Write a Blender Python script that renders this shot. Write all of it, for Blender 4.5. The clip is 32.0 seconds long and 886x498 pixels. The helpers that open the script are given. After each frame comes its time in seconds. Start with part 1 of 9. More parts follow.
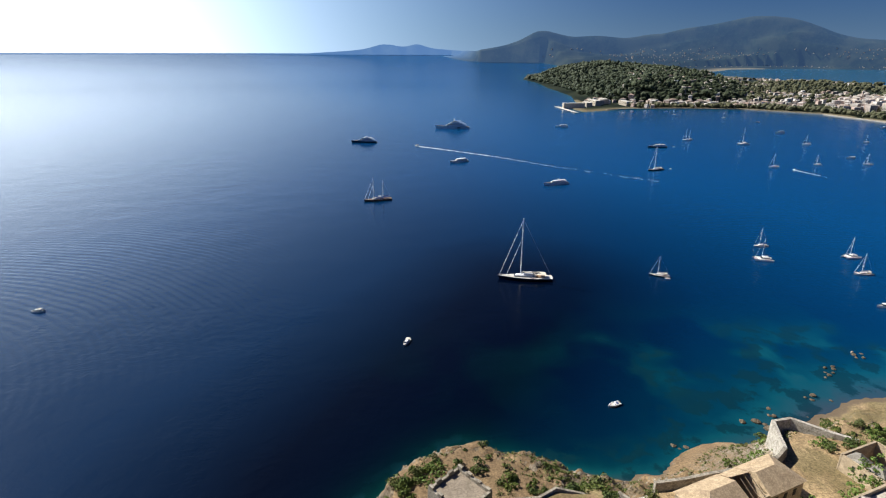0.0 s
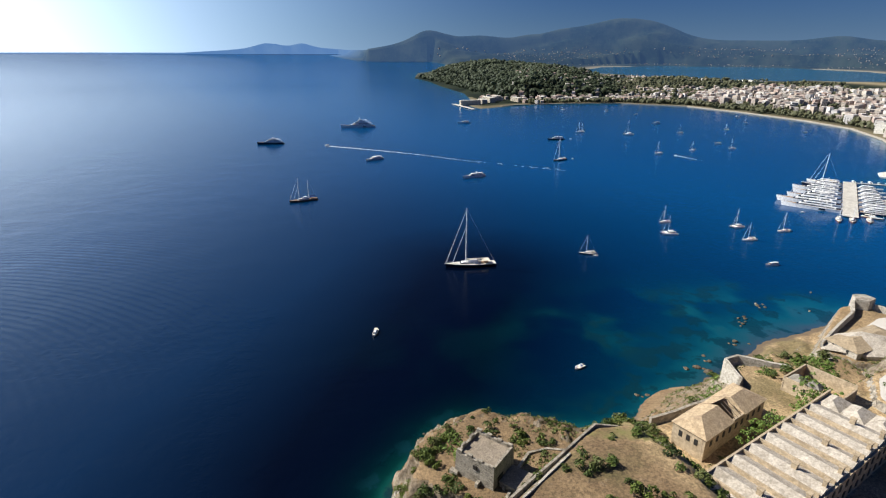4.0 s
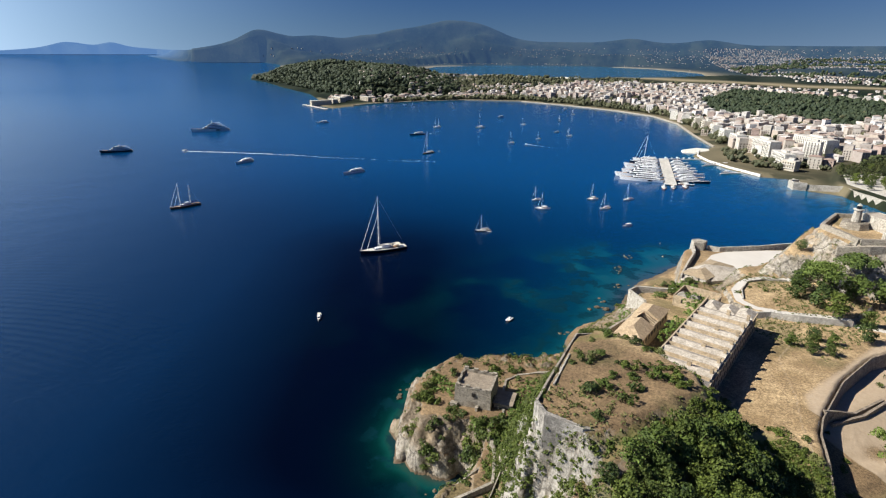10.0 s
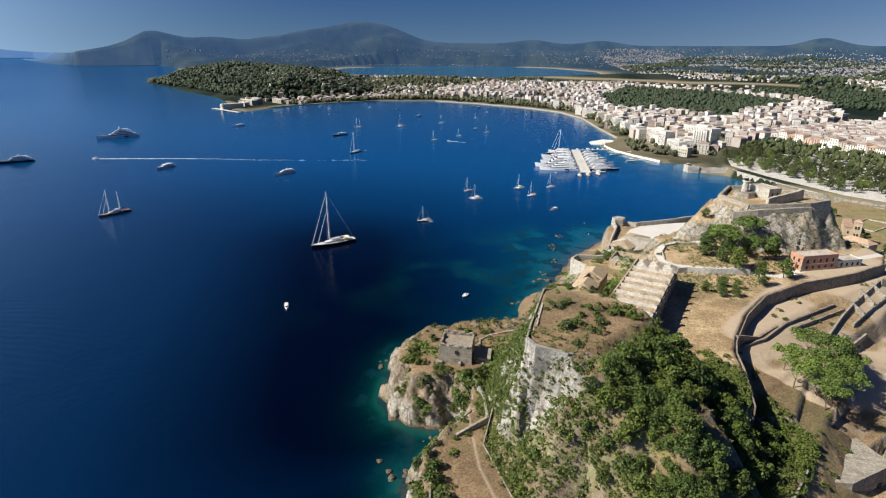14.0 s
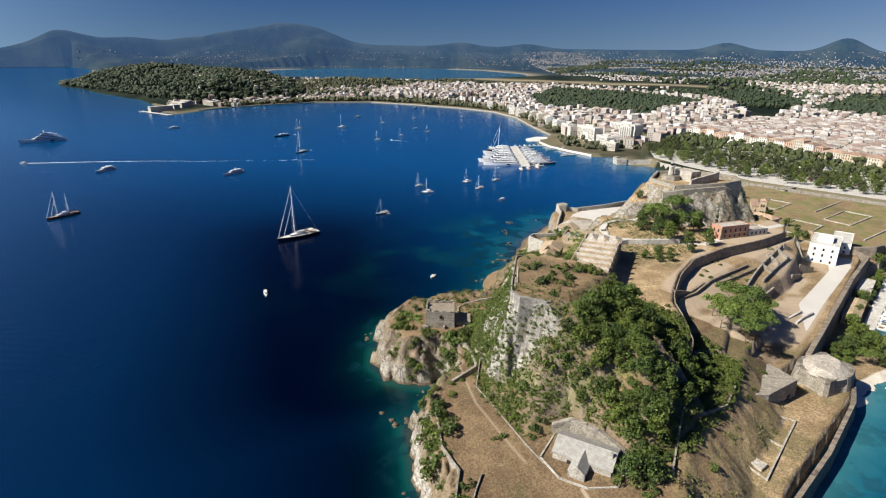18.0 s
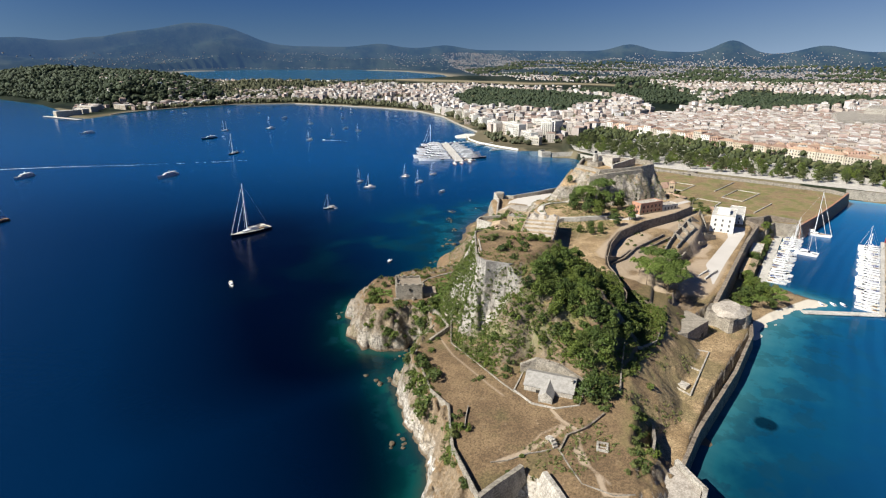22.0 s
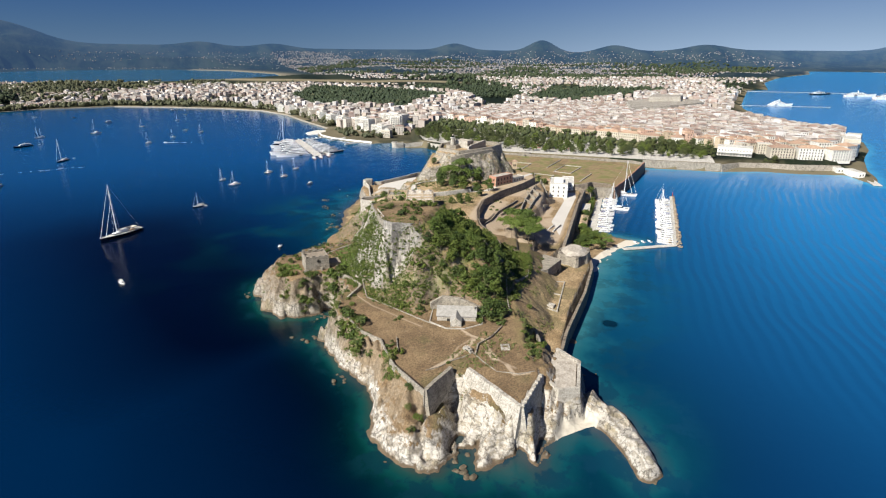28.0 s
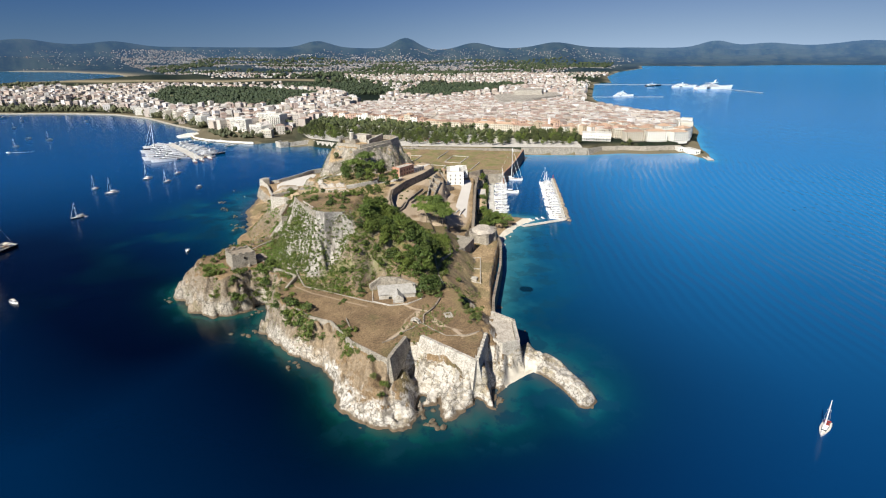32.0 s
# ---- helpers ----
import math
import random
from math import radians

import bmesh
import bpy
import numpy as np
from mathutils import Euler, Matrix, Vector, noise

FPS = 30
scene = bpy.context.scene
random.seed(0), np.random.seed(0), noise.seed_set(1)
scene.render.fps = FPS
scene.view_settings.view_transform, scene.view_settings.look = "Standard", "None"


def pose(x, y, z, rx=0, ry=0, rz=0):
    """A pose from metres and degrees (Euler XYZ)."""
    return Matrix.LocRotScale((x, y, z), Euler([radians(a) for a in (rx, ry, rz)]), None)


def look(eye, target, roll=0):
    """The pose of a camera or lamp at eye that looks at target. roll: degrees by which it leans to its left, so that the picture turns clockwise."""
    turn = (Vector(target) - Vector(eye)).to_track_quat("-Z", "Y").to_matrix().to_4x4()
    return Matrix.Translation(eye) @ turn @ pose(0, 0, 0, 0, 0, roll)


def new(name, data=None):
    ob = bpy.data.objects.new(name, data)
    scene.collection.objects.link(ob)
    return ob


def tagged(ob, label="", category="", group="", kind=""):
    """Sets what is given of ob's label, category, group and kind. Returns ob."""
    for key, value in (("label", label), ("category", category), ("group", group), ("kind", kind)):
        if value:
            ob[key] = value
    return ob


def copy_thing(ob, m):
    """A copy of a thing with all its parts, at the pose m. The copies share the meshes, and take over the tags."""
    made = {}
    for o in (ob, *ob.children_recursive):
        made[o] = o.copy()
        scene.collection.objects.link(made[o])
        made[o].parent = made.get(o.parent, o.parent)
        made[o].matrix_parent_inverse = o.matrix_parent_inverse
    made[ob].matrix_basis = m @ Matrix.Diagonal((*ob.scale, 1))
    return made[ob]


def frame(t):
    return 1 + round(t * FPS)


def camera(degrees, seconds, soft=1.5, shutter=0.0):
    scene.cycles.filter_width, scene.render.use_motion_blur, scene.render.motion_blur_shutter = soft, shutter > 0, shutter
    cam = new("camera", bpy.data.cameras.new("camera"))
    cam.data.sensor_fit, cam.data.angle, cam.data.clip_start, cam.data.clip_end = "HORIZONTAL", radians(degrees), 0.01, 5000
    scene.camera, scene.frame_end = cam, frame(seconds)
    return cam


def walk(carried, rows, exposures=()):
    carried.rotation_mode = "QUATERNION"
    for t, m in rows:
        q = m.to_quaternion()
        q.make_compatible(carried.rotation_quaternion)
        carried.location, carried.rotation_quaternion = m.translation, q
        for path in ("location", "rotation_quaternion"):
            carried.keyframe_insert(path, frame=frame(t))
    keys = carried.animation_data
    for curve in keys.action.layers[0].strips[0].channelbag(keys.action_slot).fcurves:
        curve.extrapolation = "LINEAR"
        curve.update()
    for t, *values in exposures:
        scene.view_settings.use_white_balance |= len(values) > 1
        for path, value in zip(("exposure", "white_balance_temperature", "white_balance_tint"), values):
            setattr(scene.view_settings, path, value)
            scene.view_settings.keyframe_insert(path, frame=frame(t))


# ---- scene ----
from mathutils.geometry import tessellate_polygon

# ---------------------------------------------------------------- camera
cam = camera(78.6, 32.0, soft=1.15)
PATH = [
    (0, (-0.651, -1.753, 149.018), (-0.664, 0.125, 148.332), 0.2),
    (3, (-27.819, -9.62, 148.246), (-27.545, -7.761, 147.559), 0.2),
    (6, (-55.295, -17.707, 147.378), (-54.754, -15.909, 146.691), 0.2),
    (9, (-82.76, -25.64, 146.928), (-81.955, -23.942, 146.243), 0.3),
    (11, (-100.707, -30.704, 146.729), (-99.75, -29.085, 146.046), 0.2),
    (13, (-118.864, -36.374, 146.445), (-117.774, -34.842, 145.765), 0.0),
    (15, (-137.345, -41.626, 145.797), (-136.157, -40.173, 145.120), 0.0),
    (16, (-146.609, -44.227, 145.440), (-145.375, -42.813, 144.766), 0.1),
    (17, (-155.890, -46.782, 145.084), (-154.611, -45.407, 144.411), 0.1),
    (18, (-165.188, -49.268, 144.743), (-163.864, -47.932, 144.072), 0.2),
    (19, (-174.504, -51.661, 144.433), (-173.134, -50.367, 143.764), 0.2),
    (21, (-193.461, -55.092, 144.134), (-192.001, -53.899, 143.466), 0.1),
    (23, (-212.637, -57.691, 143.607), (-211.085, -56.62, 142.939), 0.1),
    (25, (-231.761, -59.433, 142.95), (-230.12, -58.507, 142.281), -0.0),
    (28, (-259.626, -55.703, 141.696), (-257.856, -55.059, 141.025), 0.0),
    (30, (-276.287, -47.347, 140.75), (-274.457, -46.91, 140.073), -0.2),
    (32, (-288.535, -32.935, 140.371), (-286.665, -32.728, 139.692), -0.3),
]
walk(cam, [(t, look(eye, target, roll)) for t, eye, target, roll in PATH], [(0, 0.55), (32, 0.55)])

# ---------------------------------------------------------------- world and sun
SUN_AZ, SUN_EL = radians(-64), radians(41.5)
world = bpy.data.worlds.new("sky")
scene.world = world
world.use_nodes = True
wn = world.node_tree
sky = wn.nodes.new("ShaderNodeTexSky")
sky.sky_type, sky.sun_disc = "NISHITA", False
sky.sun_elevation, sky.sun_rotation = SUN_EL, SUN_AZ
sky.air_density, sky.dust_density, sky.ozone_density = 1.0, 0.3, 3.0
bg = wn.nodes["Background"]
bg.inputs["Strength"].default_value = 0.062
# haze low over the horizon, brighter towards the sun
way = wn.nodes.new("ShaderNodeTexCoord").outputs["Generated"]
parts = wn.nodes.new("ShaderNodeSeparateXYZ")
wn.links.new(way, parts.inputs[0])


def world_math(op, a, b=0.0):
    k = wn.nodes.new("ShaderNodeMath")
    k.operation = op
    for sock, v in ((k.inputs[0], a), (k.inputs[1], b)):
        if isinstance(v, bpy.types.NodeSocket):
            wn.links.new(v, sock)
        else:
            sock.default_value = v
    return k.outputs[0]


def world_mix(fac, a, b, blend="MIX"):
    k = wn.nodes.new("ShaderNodeMix")
    k.data_type, k.blend_type = "RGBA", blend
    for sock, v in ((k.inputs[0], fac), (k.inputs[6], a), (k.inputs[7], b)):
        if isinstance(v, bpy.types.NodeSocket):
            wn.links.new(v, sock)
        elif isinstance(v, (int, float)):
            sock.default_value = v
        else:
            sock.default_value = (*v, 1)
    return k.outputs[2]


low = world_math("POWER", 2.718, world_math("MULTIPLY", world_math("ABSOLUTE", parts.outputs[2]), -15.0))
dot = wn.nodes.new("ShaderNodeVectorMath")
dot.operation = "DOT_PRODUCT"
wn.links.new(way, dot.inputs[0])
dot.inputs[1].default_value = (math.sin(radians(-58)), math.cos(radians(-58)), 0.1)
near_sun = world_math("MULTIPLY", world_math("POWER", world_math("MAXIMUM", dot.outputs["Value"], 0.0), 7.5), world_math("POWER", 2.718, world_math("MULTIPLY", world_math("ABSOLUTE", parts.outputs[2]), -3.0)))
clear = world_mix(1.0, sky.outputs[0], (0.05, 0.175, 0.46), "MULTIPLY")
hazy = world_mix(world_math("MULTIPLY", low, 0.9), clear, (1.5, 2.5, 4.0))
broad = world_math("MULTIPLY", world_math("POWER", world_math("MAXIMUM", dot.outputs["Value"], 0.0), 2.6), world_math("POWER", 2.718, world_math("MULTIPLY", world_math("ABSOLUTE", parts.outputs[2]), -1.6)))
glowing = world_mix(broad, hazy, (8.0, 12.6, 18.0))
dot2 = wn.nodes.new("ShaderNodeVectorMath")
dot2.operation = "DOT_PRODUCT"
wn.links.new(way, dot2.inputs[0])
dot2.inputs[1].default_value = (math.sin(radians(112)), math.cos(radians(112)), 0.0)
west = world_math("MULTIPLY", world_math("POWER", world_math("MAXIMUM", dot2.outputs["Value"], 0.0), 4.5), world_math("POWER", 2.718, world_math("MULTIPLY", world_math("ABSOLUTE", parts.outputs[2]), -11.0)))
glowing = world_mix(world_math("MULTIPLY", west, 0.7), glowing, (5.6, 7.4, 9.8))
wn.links.new(world_mix(near_sun, glowing, (36.0, 39.0, 42.0)), bg.inputs["Color"])
sun = new("sun", bpy.data.lights.new("sun", "SUN"))
sun.data.energy, sun.data.angle, sun.data.color = 5.0, radians(0.6), (1.0, 0.94, 0.83)
to_sun = Vector((math.sin(SUN_AZ) * math.cos(SUN_EL), math.cos(SUN_AZ) * math.cos(SUN_EL), math.sin(SUN_EL)))
sun.matrix_world = look(to_sun * 300, (0, 0, 0))

# ---------------------------------------------------------------- distance: far ground is drawn in towards the eye
EYE0 = (-140.0, -30.0, 146.0)
NEAR_R, FAR_R = 2600.0, 4750.0


def draw_in(x, y, z):
    """Beyond NEAR_R the land and sea are drawn in along the line of sight, smaller in proportion."""
    dx, dy = x - EYE0[0], y - EYE0[1]
    r = np.maximum(np.hypot(dx, dy), 1.0)
    span = FAR_R - NEAR_R
    over = np.maximum(r - NEAR_R, 0.0)
    r2 = np.where(r > NEAR_R, NEAR_R + span * over / (over + span), r)
    k = r2 / r
    return EYE0[0] + dx * k, EYE0[1] + dy * k, EYE0[2] + (z - EYE0[2]) * k, k


# ---------------------------------------------------------------- shapes in plan
def sd(poly, x, y):
    """Distance to a polygon's edge, positive inside."""
    p = np.array(poly, float)
    d = np.full(np.shape(x), 1e18)
    inside = np.zeros(np.shape(x), bool)
    for (ax, ay), (bx, by) in zip(p, np.roll(p, -1, 0)):
        ex, ey = bx - ax, by - ay
        t = np.clip(((x - ax) * ex + (y - ay) * ey) / max(ex * ex + ey * ey, 1e-9), 0, 1)
        d = np.minimum(d, (x - ax - t * ex) ** 2 + (y - ay - t * ey) ** 2)
        if ay != by:
            cross = ((ay > y) != (by > y)) & (x < (bx - ax) * (y - ay) / (by - ay) + ax)
            inside ^= cross
    d = np.sqrt(d)
    return np.where(inside, d, -d)


def dline(pts, x, y):
    """Distance to a polyline."""
    d = np.full(np.shape(x), 1e18)
    for (ax, ay), (bx, by) in zip(pts, pts[1:]):
        ex, ey = bx - ax, by - ay
        t = np.clip(((x - ax) * ex + (y - ay) * ey) / max(ex * ex + ey * ey, 1e-9), 0, 1)
        d = np.minimum(d, (x - ax - t * ex) ** 2 + (y - ay - t * ey) ** 2)
    return np.sqrt(d)


def hashed(ix, iy, seed):
    v = np.sin(ix * 127.1 + iy * 311.7 + seed * 74.7) * 43758.5453
    return v - np.floor(v)


def vnoise(x, y, size, seed=0):
    """Smooth value noise, 0 to 1."""
    u, v = x / size, y / size
    iu, iv = np.floor(u), np.floor(v)
    fu, fv = u - iu, v - iv
    fu, fv = fu * fu * (3 - 2 * fu), fv * fv * (3 - 2 * fv)
    a, b = hashed(iu, iv, seed), hashed(iu + 1, iv, seed)
    c, d = hashed(iu, iv + 1, seed), hashed(iu + 1, iv + 1, seed)
    return (a * (1 - fu) + b * fu) * (1 - fv) + (c * (1 - fu) + d * fu) * fv


def fbm(x, y, size, octaves=4, seed=0):
    s, a = 0.0, 0.5
    for i in range(octaves):
        s = s + a * vnoise(x + 17.3 * i, y - 9.1 * i, size / 2 ** i, seed + i)
        a *= 0.5
    return s / (1 - 0.5 ** octaves)


# ---------------------------------------------------------------- materials
def mat(name):
    m = bpy.data.materials.new(name)
    m.use_nodes = True
    return m, m.node_tree.nodes, m.node_tree.links, m.node_tree.nodes["Principled BSDF"]


def nnode(n, kind, **kw):
    o = n.new(kind)
    for k, v in kw.items():
        o.inputs[k.replace("_", " ")].default_value = v
    return o


def ramp(n, stops):
    r = n.new("ShaderNodeValToRGB")
    e = r.color_ramp.elements
    while len(e) < len(stops):
        e.new(0.5)
    for i, (p, c) in enumerate(stops):
        e[i].position, e[i].color = p, (*c, 1)
    return r


def mixc(n, l, fac, a, b, blend="MIX"):
    m = n.new("ShaderNodeMix")
    m.data_type, m.blend_type = "RGBA", blend
    for sock, v in ((m.inputs[0], fac), (m.inputs[6], a), (m.inputs[7], b)):
        if isinstance(v, bpy.types.NodeSocket):
            l.new(v, sock)
        elif isinstance(v, (int, float)):
            sock.default_value = v
        else:
            sock.default_value = (*v, 1)
    return m.outputs[2]


def math_node(n, l, op, a, b=0.0, clamp=False):
    m = n.new("ShaderNodeMath")
    m.operation, m.use_clamp = op, clamp
    for sock, v in ((m.inputs[0], a), (m.inputs[1], b)):
        if isinstance(v, bpy.types.NodeSocket):
            l.new(v, sock)
        else:
            sock.default_value = v
    return m.outputs[0]


def stepped(n, l, v, lo, hi):
    m = n.new("ShaderNodeMapRange")
    m.interpolation_type = "SMOOTHSTEP"
    l.new(v, m.inputs["Value"])
    m.inputs["From Min"].default_value, m.inputs["From Max"].default_value = lo, hi
    return m.outputs[0]


def surface(name, dark, light, size=2.0, rough=0.85, bump=0.3, fine=0.0, spread=0.0, metal=0.0, stain=None, per="object"):
    """A plain weathered surface: two sizes of noise between two colours, a little stain and relief; spread varies it piece by piece."""
    m, n, l, b = mat(name)
    pos = n.new("ShaderNodeNewGeometry").outputs["Position"]
    big = nnode(n, "ShaderNodeTexNoise", Scale=1.0 / size, Detail=5.0, Roughness=0.65)
    small = nnode(n, "ShaderNodeTexNoise", Scale=6.0 / size, Detail=4.0, Roughness=0.7)
    l.new(pos, big.inputs["Vector"]), l.new(pos, small.inputs["Vector"])
    f = math_node(n, l, "ADD", math_node(n, l, "MULTIPLY", big.outputs[0], 0.6), math_node(n, l, "MULTIPLY", small.outputs[0], 0.4))
    c = mixc(n, l, stepped(n, l, f, 0.32, 0.68), dark, light)
    if stain:
        st = nnode(n, "ShaderNodeTexNoise", Scale=0.45 / size, Detail=6.0, Roughness=0.75)
        l.new(pos, st.inputs["Vector"])
        c = mixc(n, l, math_node(n, l, "MULTIPLY", stepped(n, l, st.outputs[0], 0.5, 0.66), 0.7), c, stain)
    if size > 1.2:
        c = grain(n, l, c, pos, 3.0 / size, 0.75, 1.2)
    if spread:
        if per == "island":
            rnd = n.new("ShaderNodeNewGeometry").outputs["Random Per Island"]
        else:
            rnd = n.new("ShaderNodeObjectInfo").outputs["Random"]
        hs = n.new("ShaderNodeHueSaturation")
        l.new(c, hs.inputs["Color"])
        l.new(math_node(n, l, "ADD", math_node(n, l, "MULTIPLY", rnd, 2 * spread), 1 - spread), hs.inputs["Value"])
        l.new(math_node(n, l, "ADD", math_node(n, l, "MULTIPLY", rnd, 0.05 * spread), 0.5 - 0.025 * spread), hs.inputs["Hue"])
        c = hs.outputs[0]
    l.new(c, b.inputs["Base Color"])
    b.inputs["Roughness"].default_value, b.inputs["Metallic"].default_value = rough, metal
    if bump:
        bp = nnode(n, "ShaderNodeBump", Strength=bump, Distance=0.15 * size)
        l.new(small.outputs[0], bp.inputs["Height"])
        l.new(bp.outputs[0], b.inputs["Normal"])
    return m


def per_island(name, colours, rough=0.85, size=3.0, seed=0.0):
    """A colour for each joined piece, out of a few, with grain over it."""
    m, n, l, b = mat(name)
    g = n.new("ShaderNodeNewGeometry")
    r = ramp(n, [(i / len(colours), c) for i, c in enumerate(colours)])
    r.color_ramp.interpolation = "CONSTANT"
    l.new(math_node(n, l, "FRACT", math_node(n, l, "ADD", math_node(n, l, "MULTIPLY", g.outputs["Random Per Island"], 7.0), seed)), r.inputs[0])
    no = nnode(n, "ShaderNodeTexNoise", Scale=1.0 / size, Detail=5.0, Roughness=0.7)
    l.new(g.outputs["Position"], no.inputs["Vector"])
    c = mixc(n, l, math_node(n, l, "MULTIPLY", stepped(n, l, no.outputs[0], 0.35, 0.7), 0.45), r.outputs[0], (0.5, 0.45, 0.4), "MULTIPLY")
    l.new(c, b.inputs["Base Color"])
    b.inputs["Roughness"].default_value = rough
    return m


def grain(n, l, c, pos, scale=1.1, low=0.55, high=1.4):
    """Fine light and dark speckle over a colour."""
    g_ = nnode(n, "ShaderNodeTexNoise", Scale=scale, Detail=8.0, Roughness=0.78)
    l.new(pos, g_.inputs["Vector"])
    return mixc(n, l, 1.0, c, mixc(n, l, stepped(n, l, g_.outputs[0], 0.34, 0.66), (low,) * 3, (high,) * 3), "MULTIPLY")


def masonry(name, dark, light, mortar, w=1.1, h=0.5, rough=0.9, streak=0.5):
    """Coursed stone with mottling, joints and rain streaks."""
    m, n, l, b = mat(name)
    g = n.new("ShaderNodeNewGeometry")
    sep = n.new("ShaderNodeSeparateXYZ")
    l.new(g.outputs["Position"], sep.inputs[0])
    along = math_node(n, l, "ADD", sep.outputs[0], math_node(n, l, "MULTIPLY", sep.outputs[1], 0.83))
    com = n.new("ShaderNodeCombineXYZ")
    l.new(along, com.inputs[0]), l.new(sep.outputs[2], com.inputs[1])
    br = nnode(n, "ShaderNodeTexBrick", Scale=1.0, Mortar_Size=0.04, Bias=0.0, Brick_Width=w, Row_Height=h)
    br.inputs["Color1"].default_value, br.inputs["Color2"].default_value, br.inputs["Mortar"].default_value = (*dark, 1), (*light, 1), (*mortar, 1)
    l.new(com.outputs[0], br.inputs["Vector"])
    no = nnode(n, "ShaderNodeTexNoise", Scale=0.35, Detail=7.0, Roughness=0.72)
    l.new(g.outputs["Position"], no.inputs["Vector"])
    c = mixc(n, l, stepped(n, l, no.outputs[0], 0.38, 0.66), br.outputs[0], light)
    com2 = n.new("ShaderNodeCombineXYZ")
    l.new(math_node(n, l, "MULTIPLY", along, 0.8), com2.inputs[0]), l.new(math_node(n, l, "MULTIPLY", sep.outputs[2], 0.07), com2.inputs[1])
    sn = nnode(n, "ShaderNodeTexNoise", Scale=1.0, Detail=5.0, Roughness=0.65)
    l.new(com2.outputs[0], sn.inputs["Vector"])
    c = mixc(n, l, math_node(n, l, "MULTIPLY", stepped(n, l, sn.outputs[0], 0.5 - 0.08 * (streak > 0.7), 0.72 - 0.1 * (streak > 0.7)), streak), c, tuple(v * 0.35 for v in dark))
    c = grain(n, l, c, g.outputs["Position"], 1.6, 0.6, 1.3)
    l.new(c, b.inputs["Base Color"])
    b.inputs["Roughness"].default_value = rough
    bp = nnode(n, "ShaderNodeBump", Strength=0.5, Distance=0.25)
    l.new(mixc(n, l, 0.5, br.outputs[0], no.outputs[0]), bp.inputs["Height"])
    l.new(bp.outputs[0], b.inputs["Normal"])
    return m


def plain(name, colour, rough=0.5, metal=0.0):
    m, n, l, b = mat(name)
    b.inputs["Base Color"].default_value = (*colour, 1)
    b.inputs["Roughness"].default_value, b.inputs["Metallic"].default_value = rough, metal
    return m


def leaf(name, dark, light, per="object"):
    m, n, l, b = mat(name)
    g = n.new("ShaderNodeNewGeometry")
    no = nnode(n, "ShaderNodeTexNoise", Scale=0.6, Detail=4.0, Roughness=0.7)
    l.new(g.outputs["Position"], no.inputs["Vector"])
    rnd = math_node(n, l, "ADD", math_node(n, l, "MULTIPLY", g.outputs["Random Per Island"], 0.45),
                    math_node(n, l, "MULTIPLY", n.new("ShaderNodeObjectInfo").outputs["Random"], 0.45))
    f = math_node(n, l, "ADD", rnd, math_node(n, l, "MULTIPLY", math_node(n, l, "SUBTRACT", no.outputs[0], 0.5), 0.6))
    l.new(mixc(n, l, f, dark, light), b.inputs["Base Color"])
    b.inputs["Roughness"].default_value = 0.75
    return m


WHITE_PAINT = surface("white paint", (0.82, 0.82, 0.81), (0.9, 0.9, 0.89), 3.0, 0.35, 0.0)
NAVY = plain("navy hull paint", (0.008, 0.012, 0.025), 0.2)
RED_PAINT = plain("red antifouling", (0.3, 0.04, 0.03), 0.5)
TEAK = surface("teak deck", (0.22, 0.13, 0.07), (0.36, 0.24, 0.14), 0.8, 0.7, 0.0)
DECK = surface("pale deck", (0.6, 0.57, 0.5), (0.75, 0.72, 0.66), 1.0, 0.6, 0.0)
VARNISH = surface("varnished wood", (0.16, 0.06, 0.025), (0.25, 0.1, 0.045), 0.8, 0.35, 0.0)
DARK_GLASS = plain("dark glass", (0.01, 0.014, 0.02), 0.08)
ALLOY = plain("white painted spar", (0.82, 0.82, 0.82), 0.4)
WIRE = plain("wire", (0.55, 0.56, 0.58), 0.4, 0.4)
CANVAS_BLUE = plain("blue canvas", (0.03, 0.06, 0.2), 0.8)
CANVAS_CREAM = surface("cream canvas", (0.6, 0.55, 0.45), (0.72, 0.68, 0.58), 1.0, 0.8, 0.0)
RUBBER = plain("grey rubber tube", (0.35, 0.36, 0.37), 0.6)
STONE = masonry("weathered limestone wall", (0.19, 0.165, 0.13), (0.35, 0.315, 0.26), (0.13, 0.11, 0.085))
STONE_PALE = masonry("pale limestone wall", (0.32, 0.29, 0.245), (0.5, 0.465, 0.405), (0.22, 0.195, 0.16), streak=0.65)
STONE_STREAKED = masonry("pale streaked bastion stone", (0.3, 0.28, 0.25), (0.48, 0.45, 0.405), (0.27, 0.25, 0.21), 1.3, 0.6, streak=0.75)
STONE_DARK = masonry("dark old masonry", (0.14, 0.112, 0.084), (0.3, 0.25, 0.195), (0.09, 0.072, 0.056), 0.9, 0.4)
BRICK = masonry("old red brickwork", (0.3, 0.13, 0.075), (0.42, 0.22, 0.14), (0.3, 0.24, 0.18), 0.9, 0.35, streak=0.35)
STUCCO = surface("ochre stucco", (0.36, 0.285, 0.19), (0.49, 0.395, 0.28), 4.0, 0.9, 0.2, stain=(0.3, 0.24, 0.17))
STUCCO_RED = surface("faded red stucco", (0.42, 0.2, 0.13), (0.52, 0.29, 0.2), 3.0, 0.9, 0.2, stain=(0.5, 0.4, 0.32))
STUCCO_WHITE = surface("white limewash", (0.66, 0.65, 0.62), (0.8, 0.79, 0.76), 3.0, 0.85, 0.1)
